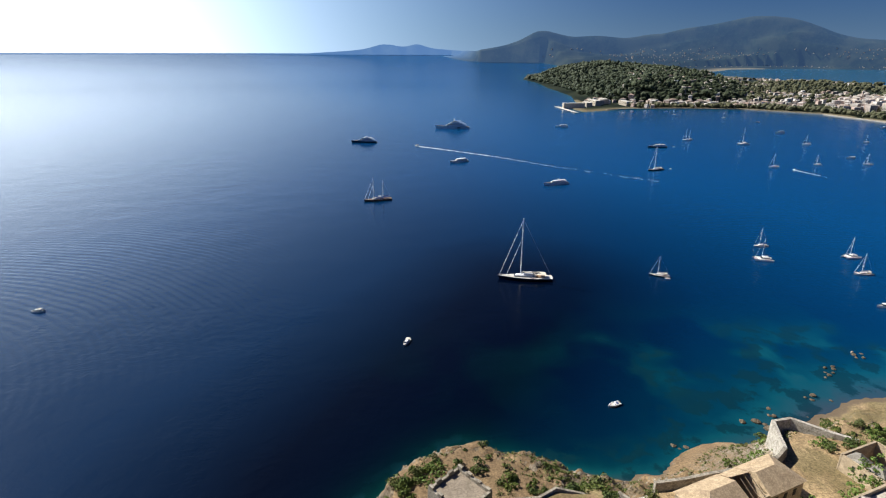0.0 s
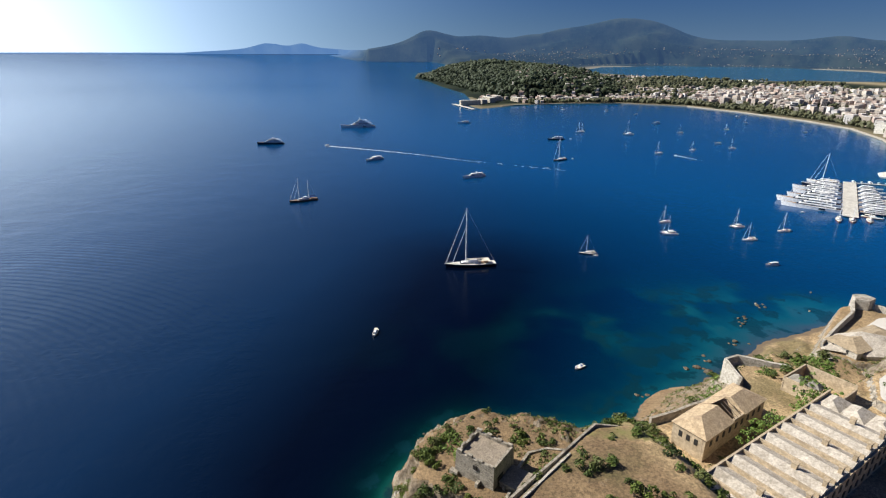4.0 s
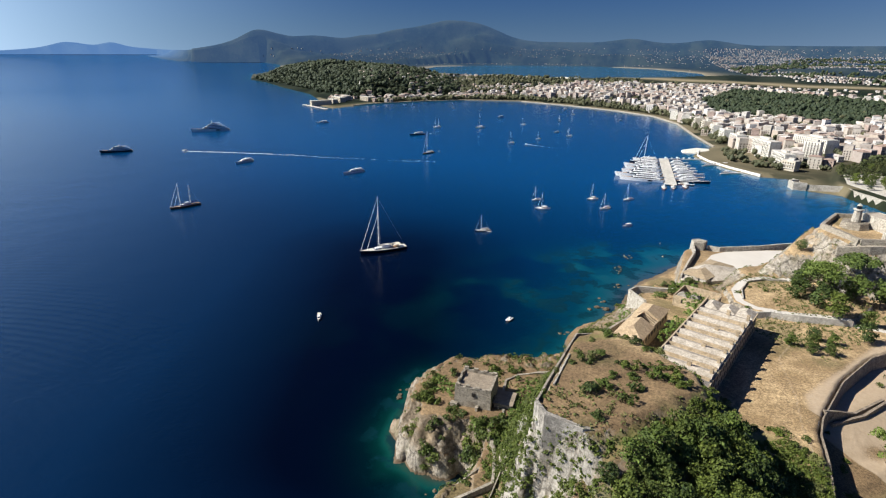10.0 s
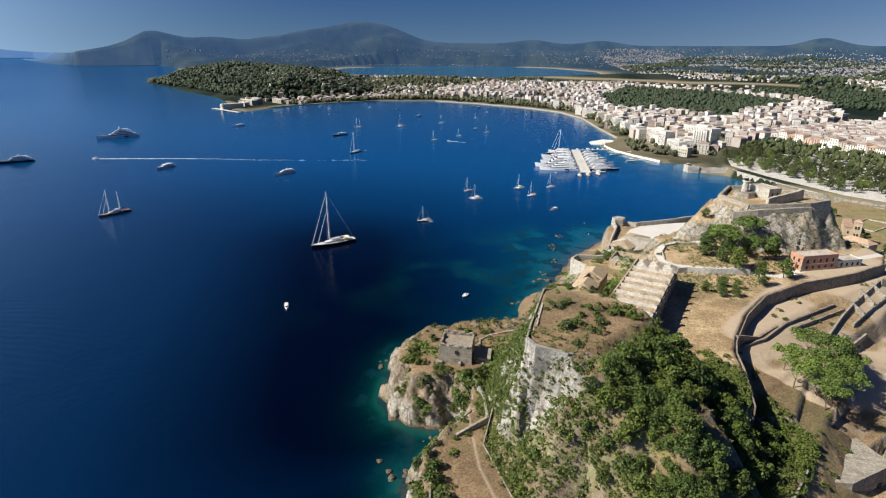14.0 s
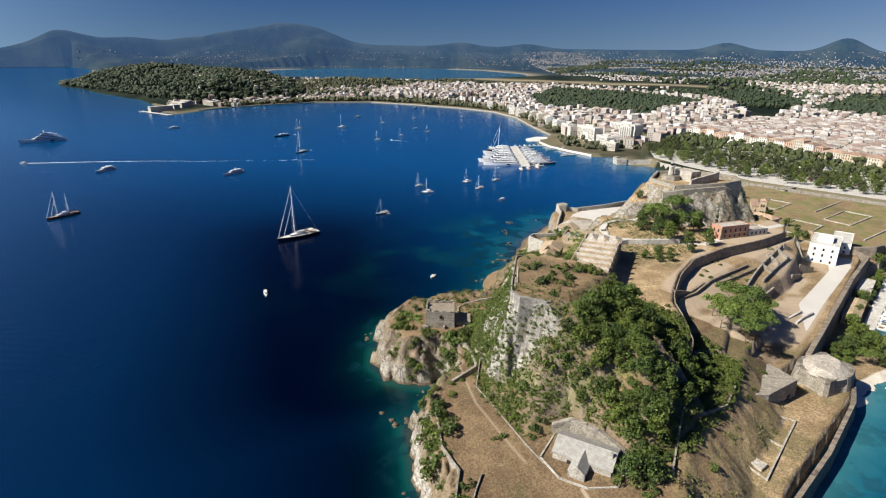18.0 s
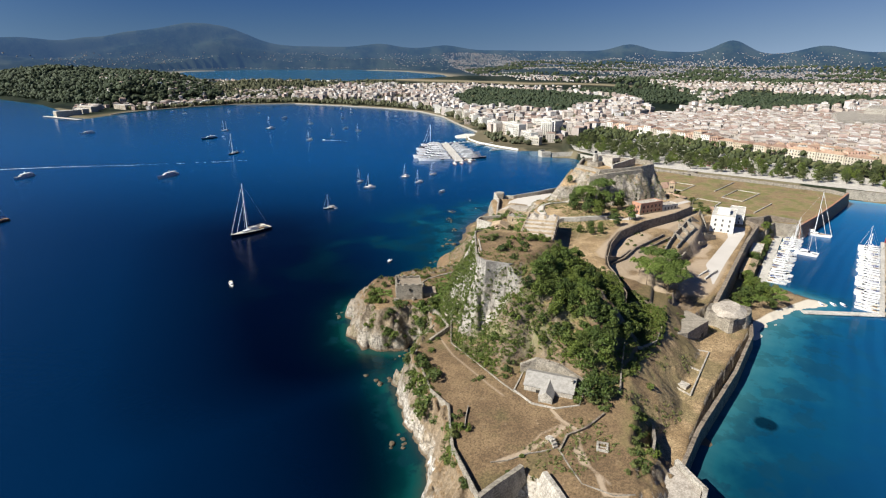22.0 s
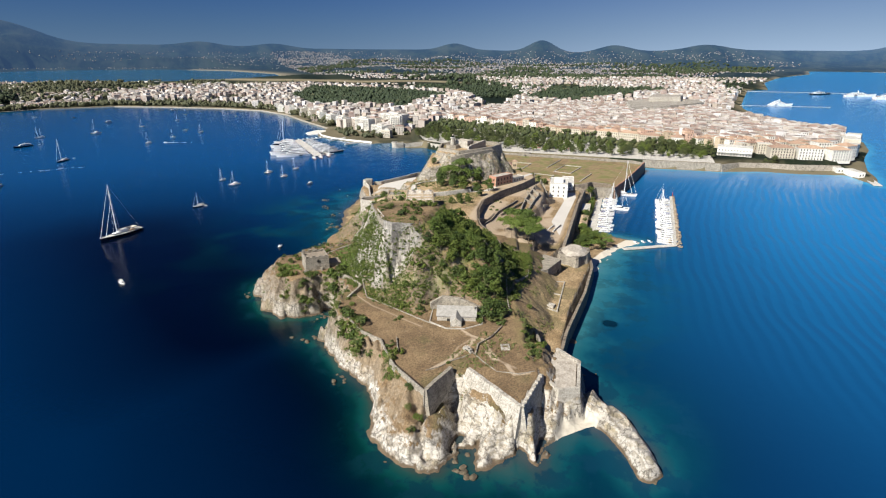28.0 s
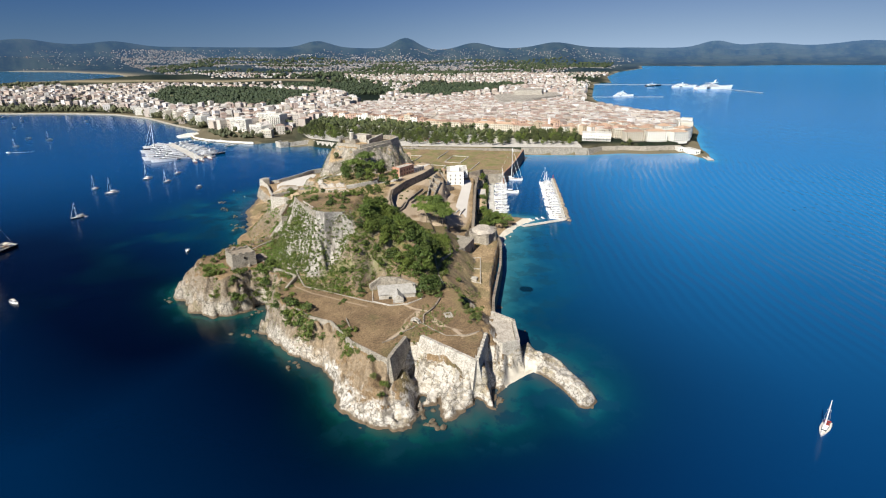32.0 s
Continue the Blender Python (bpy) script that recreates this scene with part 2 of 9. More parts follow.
SLAB_ROOF = surface("weathered cement roof", (0.34, 0.3, 0.25), (0.54, 0.49, 0.425), 3.0, 0.9, 0.3, stain=(0.26, 0.225, 0.18))
TILE_TAN = surface("tan roof tiles", (0.36, 0.265, 0.165), (0.53, 0.41, 0.27), 2.5, 0.85, 0.4, stain=(0.26, 0.19, 0.13))
STONE_ROOF = surface("grey stone roof", (0.18, 0.165, 0.14), (0.31, 0.29, 0.25), 2.0, 0.9, 0.5, stain=(0.22, 0.21, 0.19))
TERRACOTTA = surface("terracotta roof tiles", (0.27, 0.17, 0.115), (0.43, 0.3, 0.22), 3.0, 0.85, 0.3, spread=0.3)
# near-black paint for the shade inside openings; also used on car tyres
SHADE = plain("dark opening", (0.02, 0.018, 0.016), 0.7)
CONCRETE = surface("pale concrete", (0.45, 0.43, 0.39), (0.62, 0.6, 0.55), 4.0, 0.9, 0.2, stain=(0.33, 0.31, 0.28))
SHORE = surface("shore road and shingle", (0.26, 0.225, 0.18), (0.42, 0.375, 0.31), 4.0, 0.95, 0.2)
GRAVEL = surface("white gravel", (0.6, 0.56, 0.49), (0.76, 0.73, 0.66), 3.0, 0.95, 0.2)
BARK = surface("bark", (0.09, 0.065, 0.045), (0.19, 0.15, 0.11), 0.6, 0.95, 0.4)
ROCK = surface("shore rock", (0.06, 0.048, 0.032), (0.15, 0.12, 0.08), 1.5, 0.9, 0.6)
ROCK_PALE = surface("breakwater boulder", (0.2, 0.155, 0.11), (0.4, 0.33, 0.25), 1.5, 0.9, 0.6, spread=0.3)
LEAF_DARK = leaf("dark evergreen leaves", (0.013, 0.03, 0.006), (0.11, 0.162, 0.02))
LEAF_PINE = leaf("pine needles", (0.042, 0.074, 0.012), (0.175, 0.24, 0.04))
LEAF_SCRUB = leaf("scrub leaves", (0.05, 0.073, 0.017), (0.18, 0.19, 0.055))
LEAF_GARDEN = leaf("garden leaves", (0.036, 0.075, 0.01), (0.15, 0.23, 0.04))
LEAF_PARK = leaf("esplanade tree leaves", (0.014, 0.026, 0.008), (0.1, 0.115, 0.03))
LEAF_OLIVE = leaf("mixed tree leaves", (0.022, 0.043, 0.008), (0.135, 0.175, 0.02))
CYPRESS = leaf("cypress leaves", (0.01, 0.02, 0.008), (0.035, 0.05, 0.02))
FOAM = surface("wake foam", (0.55, 0.6, 0.66), (0.8, 0.84, 0.88), 3.0, 0.7, 0.3)


# ---------------------------------------------------------------- building helpers
def mesh_of(name, verts, faces, material=None, smooth=False):
    me = bpy.data.meshes.new(name)
    me.from_pydata([tuple(v) for v in verts], [], [tuple(f) for f in faces])
    for m in (material if isinstance(material, (list, tuple)) else [material] if material else []):
        me.materials.append(m)
    if smooth:
        me.polygons.foreach_set("use_smooth", [True] * len(me.polygons))
    me.update()
    return me


def grid_mesh(name, x, y, z, material, smooth=True):
    """A sheet from 2D arrays."""
    rows, cols = x.shape
    me = bpy.data.meshes.new(name)
    me.vertices.add(rows * cols)
    me.vertices.foreach_set("co", np.stack([x, y, z], -1).astype(np.float32).ravel())
    i = np.arange(rows * cols).reshape(rows, cols)
    q = np.stack([i[:-1, :-1], i[:-1, 1:], i[1:, 1:], i[1:, :-1]], -1).reshape(-1, 4)
    me.loops.add(q.size)
    me.loops.foreach_set("vertex_index", q.astype(np.int32).ravel())
    me.polygons.add(len(q))
    me.polygons.foreach_set("loop_start", (np.arange(len(q)) * 4).astype(np.int32))
    me.update(calc_edges=True)
    if smooth:
        me.polygons.foreach_set("use_smooth", np.ones(len(q), bool))
    me.materials.append(material)
    return me


def attr(me, name, values):
    a = me.attributes.new(name, "FLOAT", "POINT")
    a.data.foreach_set("value", np.asarray(values, np.float32).ravel())


class Solid:
    """Collects boxes, prisms and other pieces into one mesh."""

    def __init__(self):
        self.v, self.f, self.m = [], [], []

    def add(self, verts, faces, slot=0):
        o = len(self.v)
        self.v += [tuple(v) for v in verts]
        self.f += [tuple(i + o for i in f) for f in faces]
        self.m += [slot] * len(faces)
        return self

    def prism(self, pts, z0, z1, slot=0, inset=0.0, lids=True):
        """An upright prism over a polygon (counter-clockwise), drawn in by inset at its top; heights may be lists."""
        k = len(pts)
        cx, cy = sum(p[0] for p in pts) / k, sum(p[1] for p in pts) / k
        b0 = z0 if isinstance(z0, (list, tuple)) else [z0] * k
        b1 = z1 if isinstance(z1, (list, tuple)) else [z1] * k
        lo = [(p[0], p[1], z) for p, z in zip(pts, b0)]
        hi = []
        for p, z in zip(pts, b1):
            d = math.hypot(cx - p[0], cy - p[1]) or 1
            hi.append((p[0] + (cx - p[0]) / d * inset, p[1] + (cy - p[1]) / d * inset, z))
        faces = [(i, (i + 1) % k, k + (i + 1) % k, k + i) for i in range(k)]
        if lids:
            faces += [tuple(range(k - 1, -1, -1)), tuple(range(k, 2 * k))]
        return self.add(lo + hi, faces, slot)

    def box(self, c, s, slot=0, turn=0.0):
        """A box about its centre; turn in radians about z."""
        ca, sa = math.cos(turn), math.sin(turn)
        vs = []
        for dz in (-0.5, 0.5):
            for dx, dy in ((-0.5, -0.5), (0.5, -0.5), (0.5, 0.5), (-0.5, 0.5)):
                x, y = dx * s[0], dy * s[1]
                vs.append((c[0] + x * ca - y * sa, c[1] + x * sa + y * ca, c[2] + dz * s[2]))
        return self.add(vs, [(3, 2, 1, 0), (4, 5, 6, 7), (0, 1, 5, 4), (1, 2, 6, 5), (2, 3, 7, 6), (3, 0, 4, 7)], slot)

    def tube(self, a, b, r0, r1=None, sides=6, slot=0):
        """A tapered round bar from a to b."""
        r1 = r0 if r1 is None else r1
        a, b = Vector(a), Vector(b)
        q = (b - a).to_track_quat("Z", "Y")
        vs = []
        for p, r in ((a, r0), (b, r1)):
            for i in range(sides):
                t = 2 * math.pi * i / sides
                vs.append(tuple(p + q @ Vector((r * math.cos(t), r * math.sin(t), 0))))
        fs = [(i, (i + 1) % sides, sides + (i + 1) % sides, sides + i) for i in range(sides)]
        fs += [tuple(range(sides - 1, -1, -1)), tuple(range(sides, 2 * sides))]
        return self.add(vs, fs, slot)

    def mesh(self, name, *materials, smooth=False):
        me = mesh_of(name, self.v, self.f, materials, smooth)
        if len(materials) > 1:
            me.polygons.foreach_set("material_index", self.m)
        return me


def part(name, solid, material, parent, label="", smooth=False):
    """One mesh object under a thing or a part. It shares the parent's frame."""
    me = solid if isinstance(solid, bpy.types.Mesh) else solid.mesh(name, *(material if isinstance(material, (list, tuple)) else [material]), smooth=smooth)
    ob = new(name, me)
    ob.parent = parent
    return tagged(ob, label)


def thing(name, label, category, place=(0, 0, 0), turn=0.0, group="", kind=""):
    ob = new(name)
    ob.empty_display_size = 0.5
    ob.matrix_basis = pose(*place, 0, 0, turn)
    return tagged(ob, label, category, group, kind)


def single(name, solid, material, label, category="", group="", kind="", smooth=False, place=None):
    me = solid if isinstance(solid, bpy.types.Mesh) else solid.mesh(name, *(material if isinstance(material, (list, tuple)) else [material]), smooth=smooth)
    ob = new(name, me)
    if place is not None:
        ob.matrix_basis = place
    return tagged(ob, label, category, group, kind)

# ---------------------------------------------------------------- plan of the fortress
COAST = [(-6, 164), (-15, 152), (-25, 140), (-28, 127), (-22, 114), (-12, 106), (-19, 99), (-43, 95), (-55, 80), (-67, 61), (-75, 48),
         (-85, 39), (-101, 31), (-110, 20), (-115, 7), (-113, -1), (-100, -3), (-93, -9), (-107, -13), (-100, -21), (-91, -25), (-100, -35), (-88, -34),
         (-78, -37), (-66, -45), (-70, -55), (-79, -63), (-90, -70), (-86, -74), (-74, -71), (-60, -65), (-52, -58), (-45, -47), (-35, -40), (-19, -32), (16, -30), (105, -34), (125, -38), (151, -45),
         (181, -62), (187, -60), (195, -27), (254, -25), (336, -22), (368, -38), (491, -63), (500, -48), (503, 143), (405, 153), (341, 183), (309, 194),
         (287, 219), (251, 226), (229, 217), (184, 208), (157, 194), (136, 184), (110, 171), (80, 158), (61, 156), (39, 162), (8, 170)]
PLATFORM = [(-94, 13), (-76, 8), (-74, 0), (-88, -24), (-66, -27), (-54, -22), (-35, -18), (-10, -13), (14, -10), (58, -7), (87, -1), (92, 58), (87, 112), (58, 121),
            (35, 126), (26, 141), (6, 152), (-7, 146), (-16, 135), (-17, 124), (-7, 112), (-6, 99), (-15, 91), (-42, 81), (-59, 59), (-63, 46), (-72, 40)]
MOUND = [(-12, 67), (-12.5, 63), (-7, 55), (2, 52.5), (20, 53), (32, 54), (37, 60), (38, 80), (33, 92), (24, 93)]
TALUS = [(-13, 91), (-25, 70), (-31, 56), (-36, 40), (-27, 34), (-20, 30), (-17.6, 20), (-17.5, 11), (-23, 2), (0, -3), (35, -7), (58, -3), (69, 11), (75, 27), (68, 59), (58, 109), (20, 111), (2, 103)]
LAWN = [(37, 29), (50, 20), (69, 32), (81, 41), (92, 46), (118, 54), (146, 58), (178, 53), (212, 42), (243, 36), (262, 40), (277, 59), (270, 116), (239, 146), (192, 137), (161, 131), (144, 125), (128, 139), (112, 144), (101, 130), (94, 124), (66, 117.5), (56, 116),
        (29, 99), (35, 59)]
TERRACE_S = [(112, 141), (126, 150), (140, 159), (151, 154), (168, 149), (164, 134), (150, 128)]
GARDEN = [(50, 106), (57, 116.5), (66, 117.5), (94, 124), (101, 130), (112, 144), (128, 139), (146, 122), (100, 96)]
TERRACE_N = [(52, 23), (64, 3), (79, -4), (113, -9), (143, -10), (289, -3), (311, 8), (312, 57), (256, 57), (172, 66), (96, 58)]
TERRACE_MID = [(58, 23), (71, 13), (106, 22), (144, 26), (196, 21), (236, 24), (258, 34), (172, 58), (128, 58), (92, 48)]
CASTLE = [(212, 99), (224, 88), (240, 76), (256, 70), (270, 76), (273, 112), (250, 134), (222, 126), (210, 112)]
SOUTH_BASTION = [(242, 219), (255, 220), (258, 207), (310, 185), (327, 164), (285, 145), (239, 151), (197, 168), (190, 182), (219, 203)]
STRIP = [(-37, -23), (-29, -32), (-8, -29), (29, -28), (102, -32), (119, -27), (119, -7), (92, -7), (10, -11)]
WEST = [(284, -9), (320, -15), (326, -36), (482, -60), (493, -39), (496, 133), (395, 144), (276, 136), (275, 38)]
NORTH_CORNER = [(-70, -29), (-64, -43), (-42, -41), (-35, -25), (-48, -21)]
SPIT = [(-62, -53), (-70, -60), (-80, -67), (-89, -71), (-86, -73), (-74, -69), (-62, -62), (-56, -56)]
GULLY = [(-80, 5), (-88, 0), (-100, -4)]
CLEFT = [(-72, -30), (-86, -32.5), (-100, -36)]


def raised(poly, x, y, top, run, base=0.0, curve=1.0):
    """A level place that falls to base over run metres outside its edge."""
    u = np.clip((sd(poly, x, y) + run) / run, 0, 1)
    return np.where(u > 0, base + (top - base) * u ** curve, -20.0)


def fort_height(x, y, rough=True):
    dc = sd(COAST, x, y)
    n1, n2, n3 = fbm(x, y, 18, 5, 3), fbm(x, y, 7, 3, 11), fbm(x, y, 45, 3, 23)
    r1, r2 = np.abs(2 * fbm(x, y, 13, 4, 61) - 1), np.abs(2 * fbm(x, y, 6, 3, 71) - 1)
    dc = dc + (r1 - 0.25) * np.where((y < -46) | ((y > 120) & (x > 0)), 3.0, np.where(x < -50, 4.5, 9.0)) + (n1 - 0.5) * 7 + (r2 - 0.25) * 2.5
    low = np.clip(dc * 0.18, -5, 1.4) + (n1 - 0.5) * 0.6
    # cliffs between the shore and the platform
    dp = sd(PLATFORM, x, y) + (n2 - 0.5) * 2.5 * np.clip((x + 70) / 20, 0.15, 1) + (n1 - 0.5) * 7 * np.clip((x + 40) / 25, 0, 1)
    top = 19.0 + (n3 - 0.5) * 2.0 + 0.035 * np.clip(x + 60, -40, 60)
    u = np.where(dp >= 0, 1.0, np.clip(dc, 0, None) / (np.clip(dc, 0, None) + np.abs(dp) + 1e-6))
    cliff = top * np.clip(u * 1.25 - 0.02, 0, 1) ** 0.8
    front = np.clip((-60 - x) / 6, 0, 1) * np.clip((20 - y) / 5, 0, 1) * np.clip(-0.3 - dp, 0, 1)
    cliff = cliff * (1 - front) + np.minimum(cliff, 10.5 + 3.8 * np.clip((2 - y) / 4, 0, 1) + (n1 - 0.5) * 7 + (r1 - 0.3) * 3) * front
    nside = (x > -42) & (y < 6)
    gentle = 0.45 + 0.55 * np.clip((x + 22) / 20, 0, 1)
    cliff = np.where(nside, top * np.clip(1 + (dp - 9 * gentle) / (2.5 + 24 * gentle), 0, 1), cliff)
    ledge = (((cliff + n1 * 8 + x * 0.3) / 4.2) % 1.0 - 0.5) * 1.6 + (r1 - 0.3) * 5.0 + (r2 - 0.3) * 1.2 + (n1 - 0.5) * 3
    r3 = np.abs(2 * fbm(x * 0.3 + 0.25 * y, y, 9, 3, 91) - 1)
    bluff = np.clip((-45 - x) / 15, 0, 1)
    cracked = np.maximum(bluff, 1.2 * np.exp(-(((x + 14) / 22) ** 2 + ((y - 130) / 28) ** 2)))
    ledge = ledge * (1 - 0.72 * bluff) - cracked * np.clip(0.17 - r3, 0, 1) * 26
    wall = (u < 0.98) & (cliff > 0.4) & ~nside
    h = np.maximum(low, np.where(dc > 0, cliff + np.where(wall, ledge * np.clip(cliff / 6, 0, 1), 0), -20))
    h = h - 9.0 * np.exp(-(dline(GULLY, x, y) / 4.0) ** 2) * (h > 3) - 8.0 * np.exp(-(dline(CLEFT, x, y) / 2.2) ** 2) * (h > 2)
    # the wooded slope and the high mound: a grassy top, a cliff to the north-west, steep flanks on the other sides
    do, d0 = sd(TALUS, x, y), -sd(MOUND, x, y) + (n1 - 0.5) * 4 + (n2 - 0.5) * 1.6
    sw = np.clip((-(x + 11) * 0.6 + (y - 67) * 0.8) / 3, 0, 1)
    west = np.clip((-7.5 - x - 0.45 * np.clip(52 - y, 0, 60) + (n1 - 0.5) * 6) / 8, 0, 1) * (1 - sw)
    east = np.clip((x - 36) / 6, 0, 1)
    out = np.clip(d0, 0, None)
    soft = out * out / (out + 3.0)
    face = 13.5 * np.clip(out / 1.3, 0, 1) + np.clip(out - 1.3, 0, None) * 4.2 + ((r2 - 0.25) * 5 + (r1 - 0.25) * 7) * np.clip(out / 3, 0, 1)
    fall = (0.86 + 0.7 * east) * soft + (r1 - 0.3) * 3.5 * np.clip(out / 6, 0, 1) + (n2 - 0.5) * 2.2 * np.clip(out / 4, 0, 1)
    fall = fall + 0.55 * np.clip(-1 - x, 0, 22) * np.clip((56 - y) / 8, 0, 1)
    fall = fall * (1 - sw) + sw * (2.5 * np.clip(out, 0, 1) + (1.85 + 2.2 * np.clip((2 - x) / 14, 0, 1)) * out + (r1 - 0.3) * 6 * np.clip(out / 4, 0, 1))
    fall = fall * (1 - west) + west * face
    mound_top = 59.2 - 0.07 * np.clip(y - 70, 0, 30) - 0.05 * np.clip(x - 20, 0, 40) + (n3 - 0.5) * 2.5 + (n2 - 0.5) * 0.6
    h = np.maximum(h, np.where(do > -3, mound_top - fall, -20))
    h = np.maximum(h, np.where((do > 0) & (x < 20) & (y > 2), 19.0 + 6.5 * np.exp(-(((x + 18) / 13) ** 2 + ((y - 21) / 11) ** 4)) + np.minimum((1.04 + 0.75 * np.exp(-(((x + 14) / 11) ** 2 + ((y - 41) / 11) ** 2))) * do, 27) + (n1 - 0.5) * 4 * np.clip(do / 4, 0, 1) + (r1 - 0.3) * 3 * np.clip(do / 6, 0, 1), -20))
    # terraces
    for poly, z, run, base in ((LAWN, 33.5, 1.6, 14), (GARDEN, 34.0, 34.0, 1), (TERRACE_S, 27.0, 12.0, 2), (TERRACE_N, 12.5 + np.clip((y + 2) * 0.42, 0, 12) * np.clip((165 - x) / 40, 0, 1), 2.0, 1.5), (TERRACE_MID, 19.0 + 4.5 * np.clip((150 - x) / 40, 0, 1) + (9.0 - 4.5 * np.clip((150 - x) / 40, 0, 1)) * np.clip((y + 0.14 * np.clip(x - 150, 0, 90) - 24 - 0.06 * np.clip(150 - x, 0, 60)) / 20, 0, 1), 4.5, 12),
                               ([(140, 101), (152, 89.5), (168, 76), (196, 80), (200, 118), (182, 131), (152, 126), (140, 113)], 35.8, 1.0, 20), (SOUTH_BASTION, 10.5, 3.0, 0), (STRIP, 6.5, 1.2, -1), (WEST, 9.5, 1.5, -1), (NORTH_CORNER, 13.5, 3.5, 0)):
        h = np.maximum(h, raised(poly, x, y, z + (n3 - 0.5) * 1.2, run, base, 1.35 if poly is GARDEN else 0.7))
    h = np.maximum(h, raised([(-76, -38), (-66, -41), (-56, -43), (-56, -52), (-65, -50)], x, y, 1.0 + (n1 - 0.5) * 2.5, 5.0, -1.5, 1.0))
    h = np.maximum(h, raised(SPIT, x, y, 4.2 + (r1 - 0.3) * 5, 4.0, -1, 0.8))
    dk = sd(CASTLE, x, y) + (n1 - 0.5) * 8
    uk = np.clip((dk + 13) / 14.0, 0, 1)
    ck = 58.0 + (n3 - 0.5) * 3
    h = np.maximum(h, np.where(uk > 0, 31 + (ck - 31) * uk ** 0.75 - ((r1 - 0.2) * 6.0 + (r2 - 0.2) * 3.0 + np.abs(((x * 0.3 - y * 0.25 + n1 * 16) / 4.0) % 1.0 - 0.5) * 2.0) * (uk < 0.95), -20))
    h = np.maximum(h, raised([(196, 126), (214, 131), (240, 137), (244, 122), (214, 114), (204, 116)], x, y, 47 + 0.12 * (x - 200), 11, 30, 0.8))
    # the hillside from the castle down to the south bastion
    h = np.maximum(h, raised([(192, 137), (239, 144), (276, 126), (292, 142), (284, 149), (238, 150), (197, 150)], x, y, 28 + (n1 - 0.5) * 6, 11, 10, 1.0))
    return h


# ---------------------------------------------------------------- plan of the mainland, in true places
MAINLAND = [(512, -62), (518, -156), (538, -205), (536, -245), (548, -303), (487, -319), (542, -333), (591, -338), (690, -363), (788, -398), (886, -419), (968, -399), (1074, -343),
            (1212, -299), (1398, -322), (1544, -318), (1700, -335), (2100, -400), (2510, -465), (2600, -560), (3300, -660), (3903, -825), (4160, -900), (5054, -1288), (5990, -1500),
            (5860, -2100), (6200, -3077), (6050, -3929), (6500, -9000), (20800, -10200), (20800, 20400), (300, 20000), (400, 12000), (500, 9500), (900, 8800), (1500, 8600), (1400, 6800), (950, 4800), (575, 3947), (435, 3227),
            (457, 2873), (438, 2482), (442, 2014), (390, 1686), (335, 1605), (356, 1461), (504, 1542), (660, 1558), (814, 1537), (957, 1419), (999, 1244), (1014, 1067),
            (998, 930), (925, 797), (812, 667), (726, 559), (676, 544), (626, 517), (603, 475), (586, 429), (578, 379), (600, 354), (556, 312), (567, 273), (515, 189)]
LAGOON = [(1850, 3900), (1960, 3000), (2280, 2640), (2560, 2420), (3100, 2350), (3700, 2900), (4300, 3900), (4500, 5000), (3700, 5700), (2750, 5400), (2400, 4900), (2000, 4500)]
ESPLANADE = [(518, -60), (522, -154), (560, -175), (575, -230), (590, -300), (640, -325), (760, -350), (880, -395), (1000, -300), (1150, 0), (1050, 300), (820, 420), (640, 325), (580, 292), (562, 268), (518, 185)]
KANONI = [(459, 3188), (493, 2508), (481, 1999), (484, 1722), (876, 1761), (1147, 2122), (1247, 2833), (1000, 3700), (669, 3777)]
# skyline seen from the fortress: bearing, height in degrees, width in degrees
HILLS = [(-4.4, 0.35, 1.6), (-1.3, 0.35, 1.0), (10.9, 0.9, 2.0), (16.2, 0.25, 2.0), (20.6, 0.2, 1.2), (24.2, 0.8, 2.6), (28.8, 1.55, 3.2), (32.6, 1.0, 2.8), (46.3, 0.36, 2.0),
         (53.0, 0.35, 2.0), (71.0, 0.62, 1.8), (79.8, 1.1, 1.7), (86.8, 0.6, 2.0), (95.0, 0.5, 2.2), (109.7, 0.55, 1.6), (114.0, 0.3, 2.0), (121.2, 0.35, 2.5)]
SKYLINE = ([-45, -20, -12, -8, -5, 0, 3, 4.5, 8, 13, 20, 36, 46, 57, 65, 75, 83, 92, 98, 106, 126], [-0.3, -0.3, -0.2, 0.05, 0.3, 0.3, 0.1, 0.1, 0.65, 1.2, 1.2, 1.0, 0.9, 0.62, 0.58, 0.5, 0.25, 0.42, 0.45, 0.35, 0.5])


